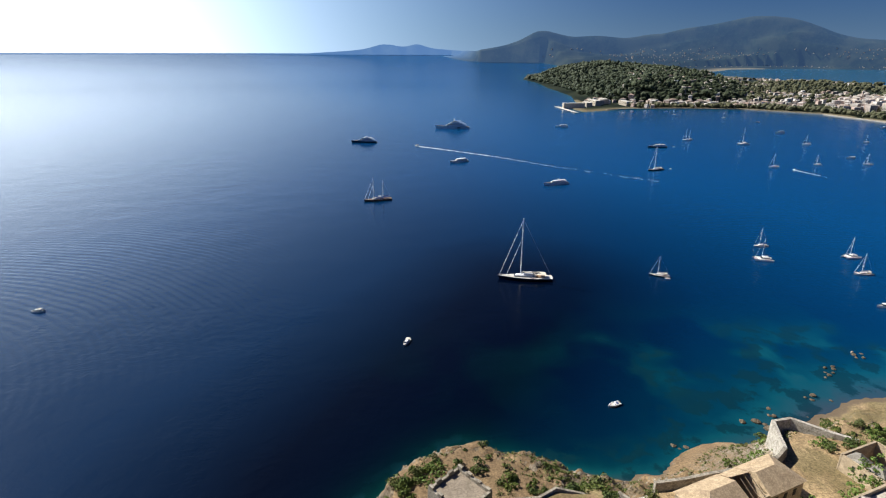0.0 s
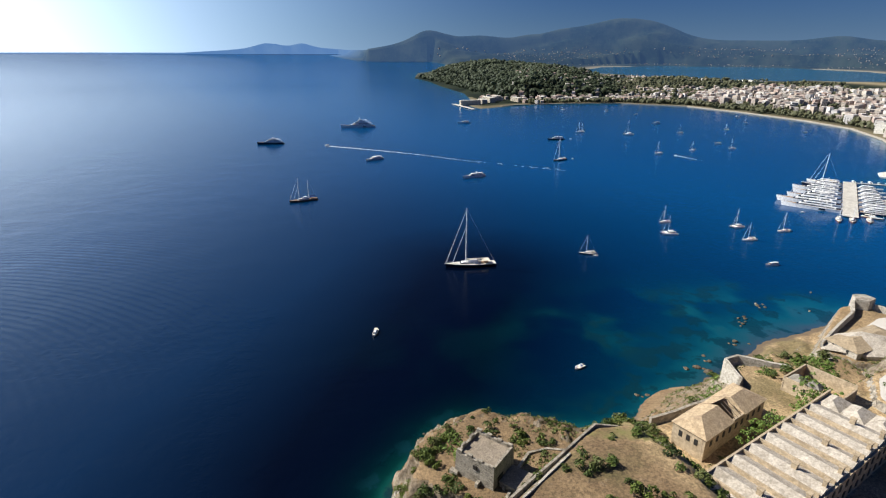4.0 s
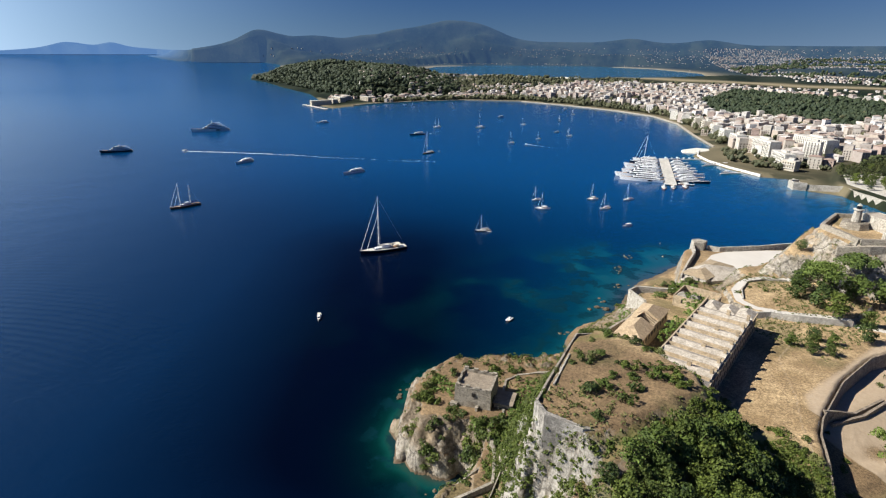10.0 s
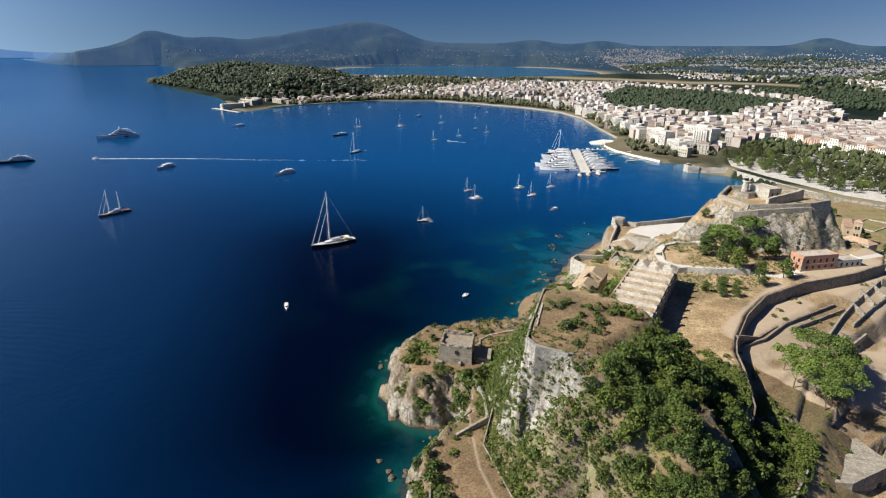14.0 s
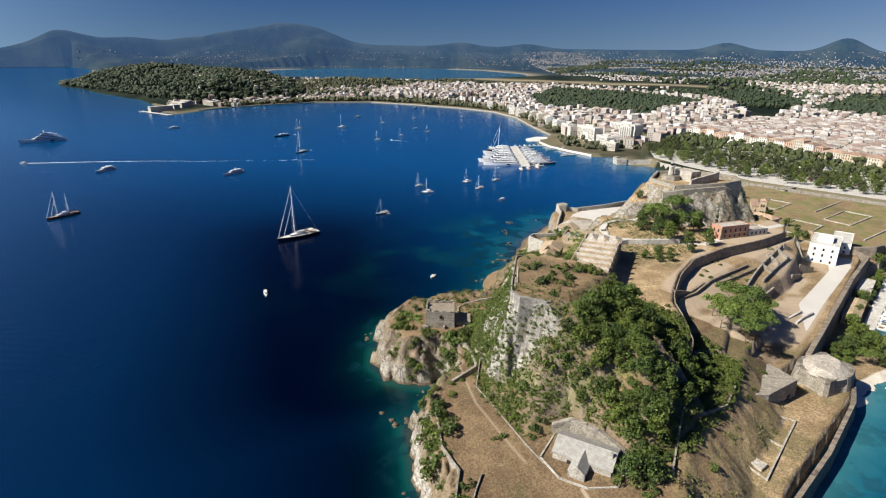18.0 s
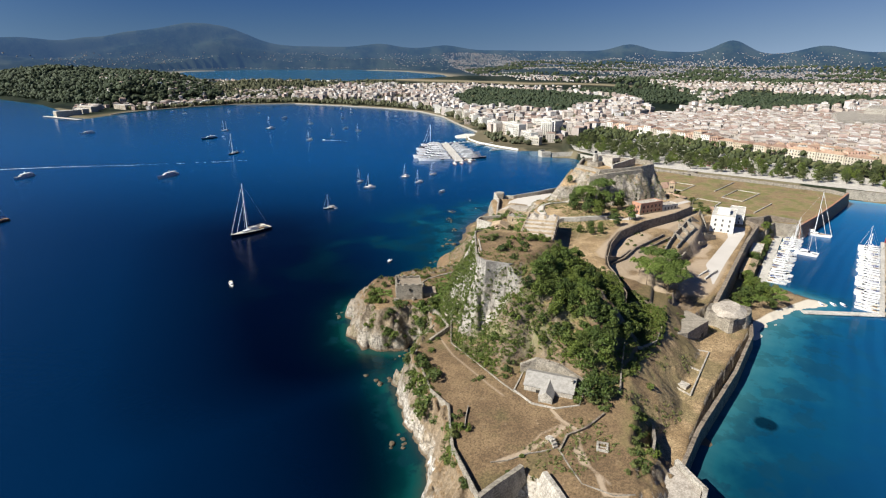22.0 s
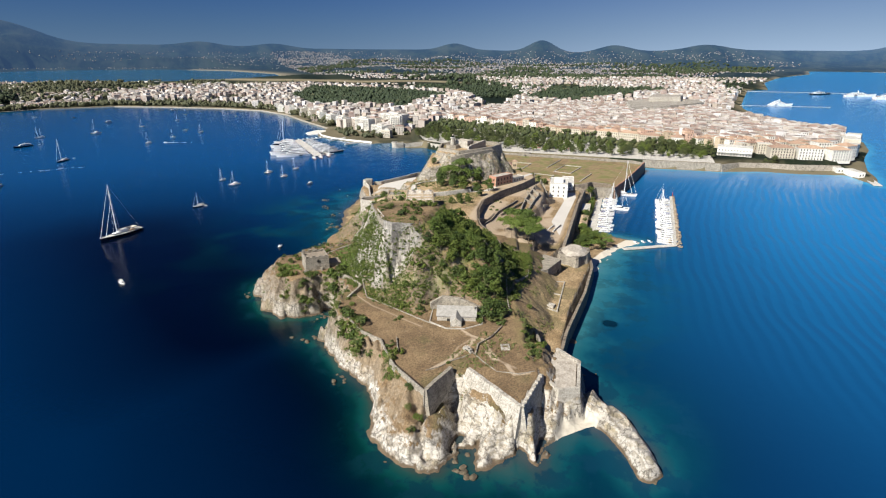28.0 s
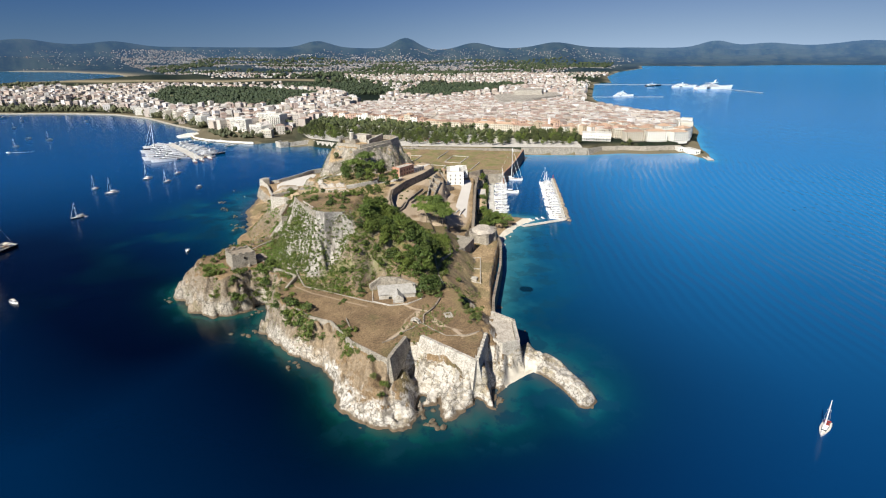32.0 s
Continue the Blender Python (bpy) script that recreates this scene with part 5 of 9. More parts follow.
# ---------------------------------------------------------------- barracks
def barracks():
    th = thing("barracks", "long stone barracks with a pale ridged cement roof and chimneys", "building", (51.5, 63, 34.0), 21.7)
    length, wide, eave = 77.0, 20.0, 9.6
    part("body", Solid().box((length / 2, wide / 2, eave / 2 - 1.5), (length, wide, eave + 3)), STUCCO, th)
    bays, end = 7, 9.0
    bw = (length - 2 * end) / bays
    for i in range(bays):
        x0 = end + i * bw
        r = Solid()
        r.add([(x0, 0.2, eave), (x0 + bw, 0.2, eave), (x0 + bw, wide - 0.2, eave), (x0, wide - 0.2, eave),
               (x0 + bw * 0.5, 0.2, eave + 1.5), (x0 + bw * 0.5, wide - 0.2, eave + 1.5)],
              [(0, 4, 5, 3), (1, 2, 5, 4), (0, 1, 4), (2, 3, 5), (3, 2, 1, 0)])
        part("roof_ridge", r, SLAB_ROOF, th)
        part("party_wall", Solid().box((x0, wide / 2, eave + 0.6), (0.5, wide - 0.6, 1.6)), STUCCO, th)
        ch = Solid().box((x0 + bw * 0.5, 1.0, eave + 2.0), (1.3, 1.0, 2.4)).box((x0 + bw * 0.5, 1.0, eave + 3.3), (1.6, 1.3, 0.3))
        part("chimney", ch, STUCCO, th)
        if i % 2 == 0:
            part("chimney", Solid().box((x0 + bw * 0.5, wide * 0.42, eave + 2.0), (1.1, 1.4, 2.0)).box((x0 + bw * 0.5, wide * 0.42, eave + 3.1), (1.4, 1.7, 0.25)), STUCCO, th)
    for x0 in (0.0, length - end):
        for j in range(3):
            y0, y1 = wide * j / 3, wide * (j + 1) / 3
            ym = (y0 + y1) / 2
            r = Solid().add([(x0, y0, eave), (x0 + end, y0, eave), (x0 + end, y1, eave), (x0, y1, eave), (x0 + 2.5, ym, eave + 1.9), (x0 + end - 2.5, ym, eave + 1.9)],
                            [(0, 1, 5, 4), (1, 2, 5), (2, 3, 4, 5), (3, 0, 4), (3, 2, 1, 0)])
            part("hip_roof", r, SLAB_ROOF, th)
    part("cornice", Solid().box((length / 2, -0.15, eave - 0.3), (length, 0.5, 0.5)), STUCCO, th)
    part("parapet", Solid().box((length / 2, wide, eave + 0.6), (length, 0.6, 1.7)), STUCCO, th)
    for z in (1.2, 5.2):
        put_windows(th, WINDOW_ARCH, (0, 0), (length, 0), z, 19, 1.5)
        put_windows(th, WINDOW_ARCH, (0, wide), (0, 0), z, 4, 2.5)
    return th


barracks()


# ---------------------------------------------------------------- ruined house with broken hip roof
def ruined_house():
    th = thing("ruined_house", "roofless-patched stone house with broken tan tiled roof", "house", (63.5, 99.5, 34.4), 24.0)
    length, wide, eave = 35.0, 10.5, 7.2
    walls = Solid()
    for c, s in (((length / 2, 0.35, eave / 2 - 1), (length, 0.7, eave + 2)), ((length / 2, wide - 0.35, eave / 2 - 1), (length, 0.7, eave + 2)), ((0.35, wide / 2, eave / 2 - 1), (0.7, wide - 1.5, eave + 2)),
                 ((length - 0.35, wide / 2, eave / 2 - 1), (0.7, wide - 1.5, eave + 2)), ((15, wide / 2, eave / 2), (0.5, wide - 1.5, eave)), ((22, wide / 2, eave / 2), (0.5, wide - 1.5, eave))):
        walls.box(c, s)
    part("body", walls, STUCCO, th)
    a = Solid().add([(-0.5, -0.5, eave), (15.2, -0.5, eave), (15.2, wide + 0.5, eave), (-0.5, wide + 0.5, eave), (5.5, wide / 2, eave + 3.0), (14.6, wide / 2, eave + 3.0)],
                    [(0, 1, 5, 4), (1, 2, 5), (2, 3, 4, 5), (3, 0, 4), (3, 2, 1, 0)])
    part("roof", a, TILE_TAN, th)
    c = Solid().add([(21.5, -0.5, eave), (length + 0.5, -0.5, eave), (length + 0.5, wide + 0.5, eave), (21.5, wide + 0.5, eave), (22, wide / 2, eave + 3.0), (length - 5.5, wide / 2, eave + 3.0)],
                    [(0, 1, 5, 4), (1, 2, 5), (2, 3, 4, 5), (3, 0, 4), (3, 2, 1, 0)])
    part("roof", c, TILE_TAN, th)
    part("roof_fragment", Solid().add([(15.4, wide + 0.3, eave), (21.5, wide + 0.3, eave), (21.5, wide * 0.62, eave + 2.2), (15.4, wide * 0.72, eave + 1.8), (15.4, wide + 0.3, eave - 0.25), (21.5, wide + 0.3, eave - 0.25), (21.5, wide * 0.62, eave + 1.9), (15.4, wide * 0.72, eave + 1.5)],
                                      [(0, 1, 2, 3), (7, 6, 5, 4), (0, 4, 5, 1), (1, 5, 6, 2), (2, 6, 7, 3), (3, 7, 4, 0)]), TILE_TAN, th)
    for x in (16.5, 18.2, 20.0):
        part("rafter", Solid().tube((x, 0.2, eave), (x, wide / 2, eave + 2.9), 0.14, 0.14, 4), BARK, th)
    put_windows(th, WINDOW_TALL, (0, wide), (0, 0), 3.6, 3, 1.5)
    put_windows(th, WINDOW_TALL, (0, 0), (length, 0), 3.6, 9, 1.5)
    return th


ruined_house()


def garden_ruin():
    """Roofless ruin with small pavilion roofs at the garden's end."""
    th = thing("garden_ruin", "ochre ruined outbuilding with two small hipped roofs", "building", (121, 110.5, 34.0), 21.8)
    th.scale = (0.55, 0.72, 0.9)
    walls = Solid()
    for c, s in (((0.4, 12, 2.5), (0.8, 24, 7)), ((14, 24, 2.5), (28, 0.8, 7)), ((28, 12, 2.5), (0.8, 23, 7)), ((14, 0.4, 2.0), (26, 0.8, 6))):
        walls.box(c, s)
    part("body", walls, STUCCO, th)
    for x, y in ((5, 19.5), (6, 12)):
        part("hip_roof", Solid().add([(x - 4.2, y - 3.4, 5.8), (x + 4.2, y - 3.4, 5.8), (x + 4.2, y + 3.4, 5.8), (x - 4.2, y + 3.4, 5.8), (x - 0.5, y, 8.0), (x + 0.5, y, 8.0)],
                                      [(0, 1, 5, 4), (1, 2, 5), (2, 3, 4, 5), (3, 0, 4), (3, 2, 1, 0)]), STONE_ROOF, th)
    put_windows(th, WINDOW_TALL, (0, 24), (0, 0), 2.4, 4, 3)
    return th


garden_ruin()


# ---------------------------------------------------------------- small church below the wood
CHURCH_ROOF = surface("pale stone slab roof", (0.24, 0.228, 0.205), (0.42, 0.4, 0.37), 1.2, 0.9, 0.5, stain=(0.26, 0.25, 0.23))


def church():
    th = thing("church", "small whitewashed church with a grey stone cross-gabled roof", "church", (-28.5, 21.0, 17.6), 106.0)
    L, W, e = 19.0, 12.0, 4.6
    part("body", Solid().box((0, 0, e / 2 - 0.5), (L, W, e + 1.0)), STONE_PALE, th)
    r = Solid().add([(-L / 2 - 0.4, -W / 2 - 0.4, e), (L / 2 + 0.4, -W / 2 - 0.4, e), (L / 2 + 0.4, W / 2 + 0.4, e), (-L / 2 - 0.4, W / 2 + 0.4, e), (-L / 2 - 0.4, 0, e + 3.0), (L / 2 + 0.4, 0, e + 3.0)],
                    [(0, 1, 5, 4), (2, 3, 4, 5), (0, 4, 3), (1, 2, 5), (3, 2, 1, 0)])
    part("roof", r, CHURCH_ROOF, th)
    p = thing("porch", "", "", (0, 0, 0))
    p.parent = th
    part("porch_walls", Solid().prism([(-2.6, W / 2), (2.6, W / 2), (2.6, W / 2 + 5.5), (-2.6, W / 2 + 5.5)], -1, e - 0.2), STONE_PALE, p)
    part("porch_gable", Solid().add([(-2.9, W / 2 + 5.6, e - 0.3), (2.9, W / 2 + 5.6, e - 0.3), (0, W / 2 + 5.6, e + 2.0), (-2.9, 0.5, e - 0.3), (2.9, 0.5, e - 0.3), (0, 0.5, e + 2.0)],
                                     [(0, 1, 2), (4, 3, 5), (0, 2, 5, 3), (1, 4, 5, 2), (0, 3, 4, 1)]), [CHURCH_ROOF], p)
    part("gable_front", Solid().add([(-2.7, W / 2 + 5.75, -1), (2.7, W / 2 + 5.75, -1), (2.7, W / 2 + 5.75, e), (0, W / 2 + 5.75, e + 2.2), (-2.7, W / 2 + 5.75, e),
                                      (-2.7, W / 2 + 5.45, -1), (2.7, W / 2 + 5.45, -1), (2.7, W / 2 + 5.45, e), (0, W / 2 + 5.45, e + 2.2), (-2.7, W / 2 + 5.45, e)],
                                     [(4, 3, 2, 1, 0), (5, 6, 7, 8, 9), (0, 1, 6, 5), (1, 2, 7, 6), (2, 3, 8, 7), (3, 4, 9, 8), (4, 0, 5, 9)]), STONE_PALE, p)
    part("chimney", Solid().box((-L / 2 + 1, 1.8, e + 2.6), (0.8, 0.8, 2.4)), STONE_PALE, th)
    ring = [(L / 2 + 3, -W / 2 - 1.5), (L / 2 + 3.5, W / 2 + 2), (4.5, W / 2 + 8.0), (-4.5, W / 2 + 8.0), (-L / 2 - 3, W / 2 + 3), (-L / 2 - 4, -W / 2)]
    for i, (a, c) in enumerate(zip(ring, ring[1:])):
        turn = math.atan2(c[1] - a[1], c[0] - a[0])
        part("yard_wall", Solid().box(((a[0] + c[0]) / 2, (a[1] + c[1]) / 2, 0.9), (math.dist(a, c) + 0.4, 0.5, 3.4), 0, turn), STONE_PALE, th)
    part("doorway", Solid().box((-6.4, W / 2 + 5.85, 1.0), (1.4, 0.7, 2.2), 0, 0.7), SHADE, th)
    part("inner_door", Solid().box((3.9, W / 2 + 0.1, 1.8), (1.5, 0.3, 3.0)), SHADE, th)
    return th


church()
wall_run("rock_cut_wall", "pale stained rock cutting behind the church", [(-26.5, 36), (-22.5, 31), (-20, 21), (-19.5, 11)], 1.6, [23.5, 26.5, 25.5, 22], 16, STONE, batter=0.6)


# ---------------------------------------------------------------- other buildings of the fortress
def block_house(name, label, place, turn, size, eave, wall, roof, rows, cols, rise=0.0, win=WINDOW_TALL, base=2.0, sides=True):
    th = thing(name, label, "building", place, turn)
    L, W = size
    part("body", Solid().box((L / 2, W / 2, (eave - base) / 2), (L, W, eave + base)), wall, th)
    if rise:
        r = Solid().add([(-0.4, -0.4, eave), (L + 0.4, -0.4, eave), (L + 0.4, W + 0.4, eave), (-0.4, W + 0.4, eave), (min(W / 2, L / 2 - 0.2), W / 2, eave + rise), (max(L - W / 2, L / 2 + 0.2), W / 2, eave + rise)],
                        [(0, 1, 5, 4), (1, 2, 5), (2, 3, 4, 5), (3, 0, 4), (3, 2, 1, 0)])
        part("roof", r, roof, th)
    else:
        part("roof", Solid().box((L / 2, W / 2, eave + 0.12), (L - 0.5, W - 0.5, 0.25)), roof, th)
        rim = Solid()
        for c, s in (((L / 2, 0.15, eave + 0.3), (L, 0.3, 0.7)), ((L / 2, W - 0.15, eave + 0.3), (L, 0.3, 0.7)), ((0.15, W / 2, eave + 0.3), (0.3, W - 0.6, 0.7)), ((L - 0.15, W / 2, eave + 0.3), (0.3, W - 0.6, 0.7))):
            rim.box(c, s)
        part("parapet", rim, wall, th)
    for i in range(rows):
        z = 1.3 + i * (eave - 1.0) / rows
        put_windows(th, win, (0, 0), (L, 0), z, cols, 1.0)
        if sides:
            put_windows(th, win, (0, W), (0, 0), z, max(2, int(cols * W / L)), 1.0)
    return th


red = block_house("red_house", "two-storey house with brick-red upper wall and flat roof", (195, 60, 33.0), -27, (22, 9), 8.6, STUCCO_RED, SLAB_ROOF, 2, 5)
part("base_band", Solid().box((11, -0.06, 0.6), (22.1, 0.2, 2.4)), STUCCO, red)
part("cornice", Solid().box((11, -0.1, 4.3), (22.2, 0.35, 0.4)), STUCCO, red)
part("end_pier", Solid().box((-0.05, -0.05, 4.2), (1.4, 0.5, 8.4)), STUCCO, red)
block_house("annex_house", "low grey stone annex beside the red house", (216, 50, 33.0), -27, (16, 8), 4.2, CONCRETE, SLAB_ROOF, 1, 4)
wb = block_house("white_building", "bright white three-storey building with flat roofs", (261, 6, 12.0), 7, (30, 17), 13.0, STUCCO_WHITE, CONCRETE, 3, 7, win=WINDOW_GLASS)
part("roof_room", Solid().box((14, 9, 14.6), (13, 9, 3.2)), STUCCO_WHITE, wb)
block_house("white_annex", "white two-storey wing beside the plaza", (293, 4, 12.0), 7, (34, 12), 7.5, STUCCO_WHITE, CONCRETE, 2, 8, win=WINDOW_GLASS)
block_house("gate_house", "pale gatehouse with arched doorways", (342, 62, 9.5), 75, (20, 10), 8.0, STONE_PALE, TERRACOTTA, 1, 4, 2.5, WINDOW_ARCH)
block_house("guard_house", "ochre house with a terracotta roof by the bridge", (380, 84, 9.5), 20, (26, 10), 6.5, STUCCO, TERRACOTTA, 1, 6, 2.4)
block_house("clock_tower", "slender square bell tower of yellow stone", (352, 76, 9.5), 10, (5.5, 5.5), 18.0, STUCCO, TERRACOTTA, 3, 1, 2.0, WINDOW_ARCH)
block_house("quay_house", "long low cream shed on the marina quay", (192, -20, 1.5), 3, (34, 8), 5.0, STUCCO, TILE_TAN, 1, 8, 1.8)
block_house("quay_house", "small cream boathouse on the marina quay", (240, -18, 1.5), 3, (26, 8), 5.5, STUCCO, CONCRETE, 1, 6)


def lighthouse():
    th = thing("lighthouse", "small round lighthouse on a stepped stone base", "lighthouse", (240, 116, 58.5))
    part("base", Solid().prism([(8 * math.cos(a), 8 * math.sin(a)) for a in np.linspace(0, 2 * math.pi, 9)[:-1]], -6, 2.5, 0, 1.5), STONE, th)
    part("tower", Solid().tube((0, 0, 2.5), (0, 0, 9.0), 2.3, 1.8, 14), STONE_PALE, th)
    part("gallery", Solid().tube((0, 0, 9.0), (0, 0, 9.5), 2.5, 2.5, 14), CONCRETE, th)
    part("lantern", Solid().tube((0, 0, 9.5), (0, 0, 11.4), 1.2, 1.2, 10), DARK_GLASS, th)
    part("dome", Solid().tube((0, 0, 11.4), (0, 0, 12.6), 1.4, 0.15, 10), STONE_PALE, th)
    return th


lighthouse()
for place, turn, size, eave, wall, lab in (((318, 58, 9.5), 80, (14, 8), 5.0, STUCCO_WHITE, "low white house by the inner gate"), ((330, 30, 9.5), 70, (10, 7), 4.5, STUCCO, "small ochre guard house with tiled roof"), ((346, 92, 9.5), 20, (18, 8), 5.0, STUCCO_RED, "low red-walled house behind the gate"), ((306, 70, 9.5), 60, (12, 7), 6.0, STONE, "square stone gate tower")):
    block_house("ward_house", lab, place, turn, size, eave, wall, TERRACOTTA, 1, 3, 1.6)
EARTH_ROOF = surface("dry earth roof", (0.26, 0.2, 0.13), (0.4, 0.32, 0.22), 4.0, 0.95, 0.3, stain=(0.2, 0.16, 0.1))
block_house("casemate", "long whitewashed casemate with a tan earth roof", (199, 169, 10.3), 11, (38, 16), 3.6, STONE_PALE, EARTH_ROOF, 1, 4, 2.6)
block_house("castle_house", "grey ruined keep inside the castle walls", (250, 98, 58.8), 70, (16, 10), 5.5, STONE_PALE, SLAB_ROOF, 1, 4)

# sea bastion: sloped stone roof and the white turret at its point
single("bastion_roof", Solid().add([(190, 180, 11.5), (204, 168, 12.5), (229, 160, 13.0), (236, 176, 13.5), (214, 182, 17.5), (205, 190, 12.5), (196, 182, 8), (230, 162, 8), (205, 168, 8), (236, 178, 8)],
                                    [(0, 1, 4), (1, 2, 4), (2, 3, 4), (3, 5, 4), (5, 0, 4), (0, 5, 6), (1, 0, 6, 8), (2, 1, 8, 7), (3, 2, 7, 9), (5, 3, 9, 6)]), SLAB_ROOF, "sloping tan stone roof of a gun casemate", "roof")
single("turret", Solid().prism([(246, 216), (252, 211), (260, 214), (259, 221), (251, 223)], -2, 16.5, 0, 1.0), STONE_PALE, "white battered turret at the point of the sea bastion", "turret")
# rounded bastion at the end of the curtain wall
rb = thing("rotunda", "low domed bastion of rough limestone at the marina", "bastion", (107, -20, 0))
part("drum", Solid().prism([(15 * math.cos(a) + 2.0 * math.sin(5 * a), 12 * math.sin(a) + 1.0 * math.cos(3 * a)) for a in np.linspace(0, 2 * math.pi, 29)[:-1]], -1, 13.5, 0, 2.0), STONE, rb)
part("cap", Solid().prism([(12.5 * math.cos(a), 9.5 * math.sin(a)) for a in np.linspace(0, 2 * math.pi, 25)[:-1]], 13.0, 15.4, 0, 4.5), SLAB_ROOF, rb)
gb = thing("gun_bastion", "block of rough grey masonry with an arched doorway", "bastion", (76, -6, 0))
part("block", Solid().prism([(-22, 4), (-14, -4), (8, -9), (14, 4), (-14, 16), (-21, 13)], 3, 14.6, 0, 0.8), STONE, gb)
part("doorway", Solid().box((2.0, -7.3, 7.8), (2.2, 0.8, 2.6), 0, -0.22), SHADE, gb)

single("corner_platform", Solid().prism([(-67, -35.5), (-63.5, -41.8), (-44.5, -40), (-38, -30), (-48, -26), (-62, -28)], 10, 14.2), SLAB_ROOF, "worn pale stone top of the corner bastion", "bastion")
# ruins on the low northern strip and the platform
for pts, hgt in (([(61, -12), (64, -20), (20, -22), (23, -13), (61, -12)], 7.4), ([(44, -12.4), (43, -21)], 7.2)):
    wall_run("foundation", "low pale foundation walls in dry grass", pts, 0.6, hgt, 5.5, STONE_PALE, "ruin")
single("stone_slab", Solid().box((26, -16.5, 7.0), (6.5, 4.0, 1.6), 0, 1.4), STONE_PALE, "low pale stone platform in the grass", "ruin")
cist = thing("cistern", "small square pale cistern with an open top", "cistern", (-50, -9, 18.2), 20)
for c, s in (((0, -1.6, 0.6), (4.6, 0.7, 1.8)), ((0, 1.6, 0.6), (4.6, 0.7, 1.8)), ((-1.95, 0, 0.6), (0.7, 2.5, 1.8)), ((1.95, 0, 0.6), (0.7, 2.5, 1.8)), ((0, 0, 0.3), (0.5, 2.5, 1.6))):
    part("curb", Solid().box(c, s), STONE_PALE, cist)
arch = thing("cistern_arch", "stone arch of a sunken cistern in the grass", "ruin", (-58, 6, 18.0), 60)
for a0 in range(6):
    t0 = math.pi * (a0 + 0.5) / 6
    part("voussoir", Solid().box((2.4 * math.cos(t0), 0, 0.4 + 2.0 * math.sin(t0)), (1.0, 1.6, 1.1)), STONE_PALE, arch)
# solid dark box painted as the shade under the arch
part("hollow", Solid().box((0, 0, 0.6), (3.4, 0.8, 1.8)), SHADE, arch)
# foundations and paths of the western field
for pts in ([(330, 40), (372, 36), (376, 58), (334, 62), (330, 40)], [(392, 20), (440, 12), (444, 34), (396, 40), (392, 20)], [(352, 4), (400, -4)], [(420, 52), (482, 44)], [(404, 80), (440, 76), (442, 96), (406, 100), (404, 80)], [(300, 84), (330, 96), (362, 98)]):
    wall_run("foundation", "low pale foundation walls in dry grass", pts, 0.9, over(pts, 0.9), 8, STONE_PALE, "ruin")
# scattered stones on the slope and shore
random.seed(5)
rocks = Solid()
def boulder(s, x, y, z, r, slot=0):
    pts = []
    for i, (th_, ph) in enumerate(((0, 0), (0, 60), (60, 60), (120, 60), (180, 60), (240, 60), (300, 60), (30, 115), (90, 115), (150, 115), (210, 115), (270, 115), (330, 115))):
        k = r * random.uniform(0.7, 1.2)
        a, c = radians(th_), radians(ph)
        pts.append((x + k * math.sin(c) * math.cos(a), y + k * math.sin(c) * math.sin(a), z + 0.6 * k * math.cos(c)))
    fs = [(0, 1 + i, 1 + (i + 1) % 6) for i in range(6)] + [(1 + i, 7 + i, 1 + (i + 1) % 6) for i in range(6)] + [(7 + i, 7 + (i + 1) % 6, 1 + (i + 1) % 6) for i in range(6)] + [tuple(range(12, 6, -1))]
    s.add(pts, fs, slot)


for cx, cy, spread, cnt, big in ((-108, -10, 5, 8, 1.8), (-100, -4, 4, 6, 1.4), (-44, 100, 6, 8, 1.5), (-20, 104, 5, 8, 1.4), (-62, -44, 6, 6, 0.8), (-88, -73, 4, 8, 1.2), (134, 191, 5, 6, 2.4), (142, 196, 4, 3, 1.6), (168, 210, 5, 4, 1.6),
                                 (190, 232, 8, 7, 1.5), (214, 246, 6, 4, 1.4), (96, 174, 4, 5, 1.6), (-112, 16, 4, 6, 1.4), (-72, 62, 5, 8, 1.4), (-30, -44, 5, 4, 0.8), (-10, 166, 5, 6, 1.4)):
    for _ in range(cnt):
        boulder(rocks, random.gauss(cx, spread / 2), random.gauss(cy, spread / 2), random.uniform(-0.3, 0.3), random.uniform(0.5, 1.0) * big)
single("shore_rocks", rocks, ROCK, "brown weed-stained rocks in the shallows", "rocks", kind="stuff")

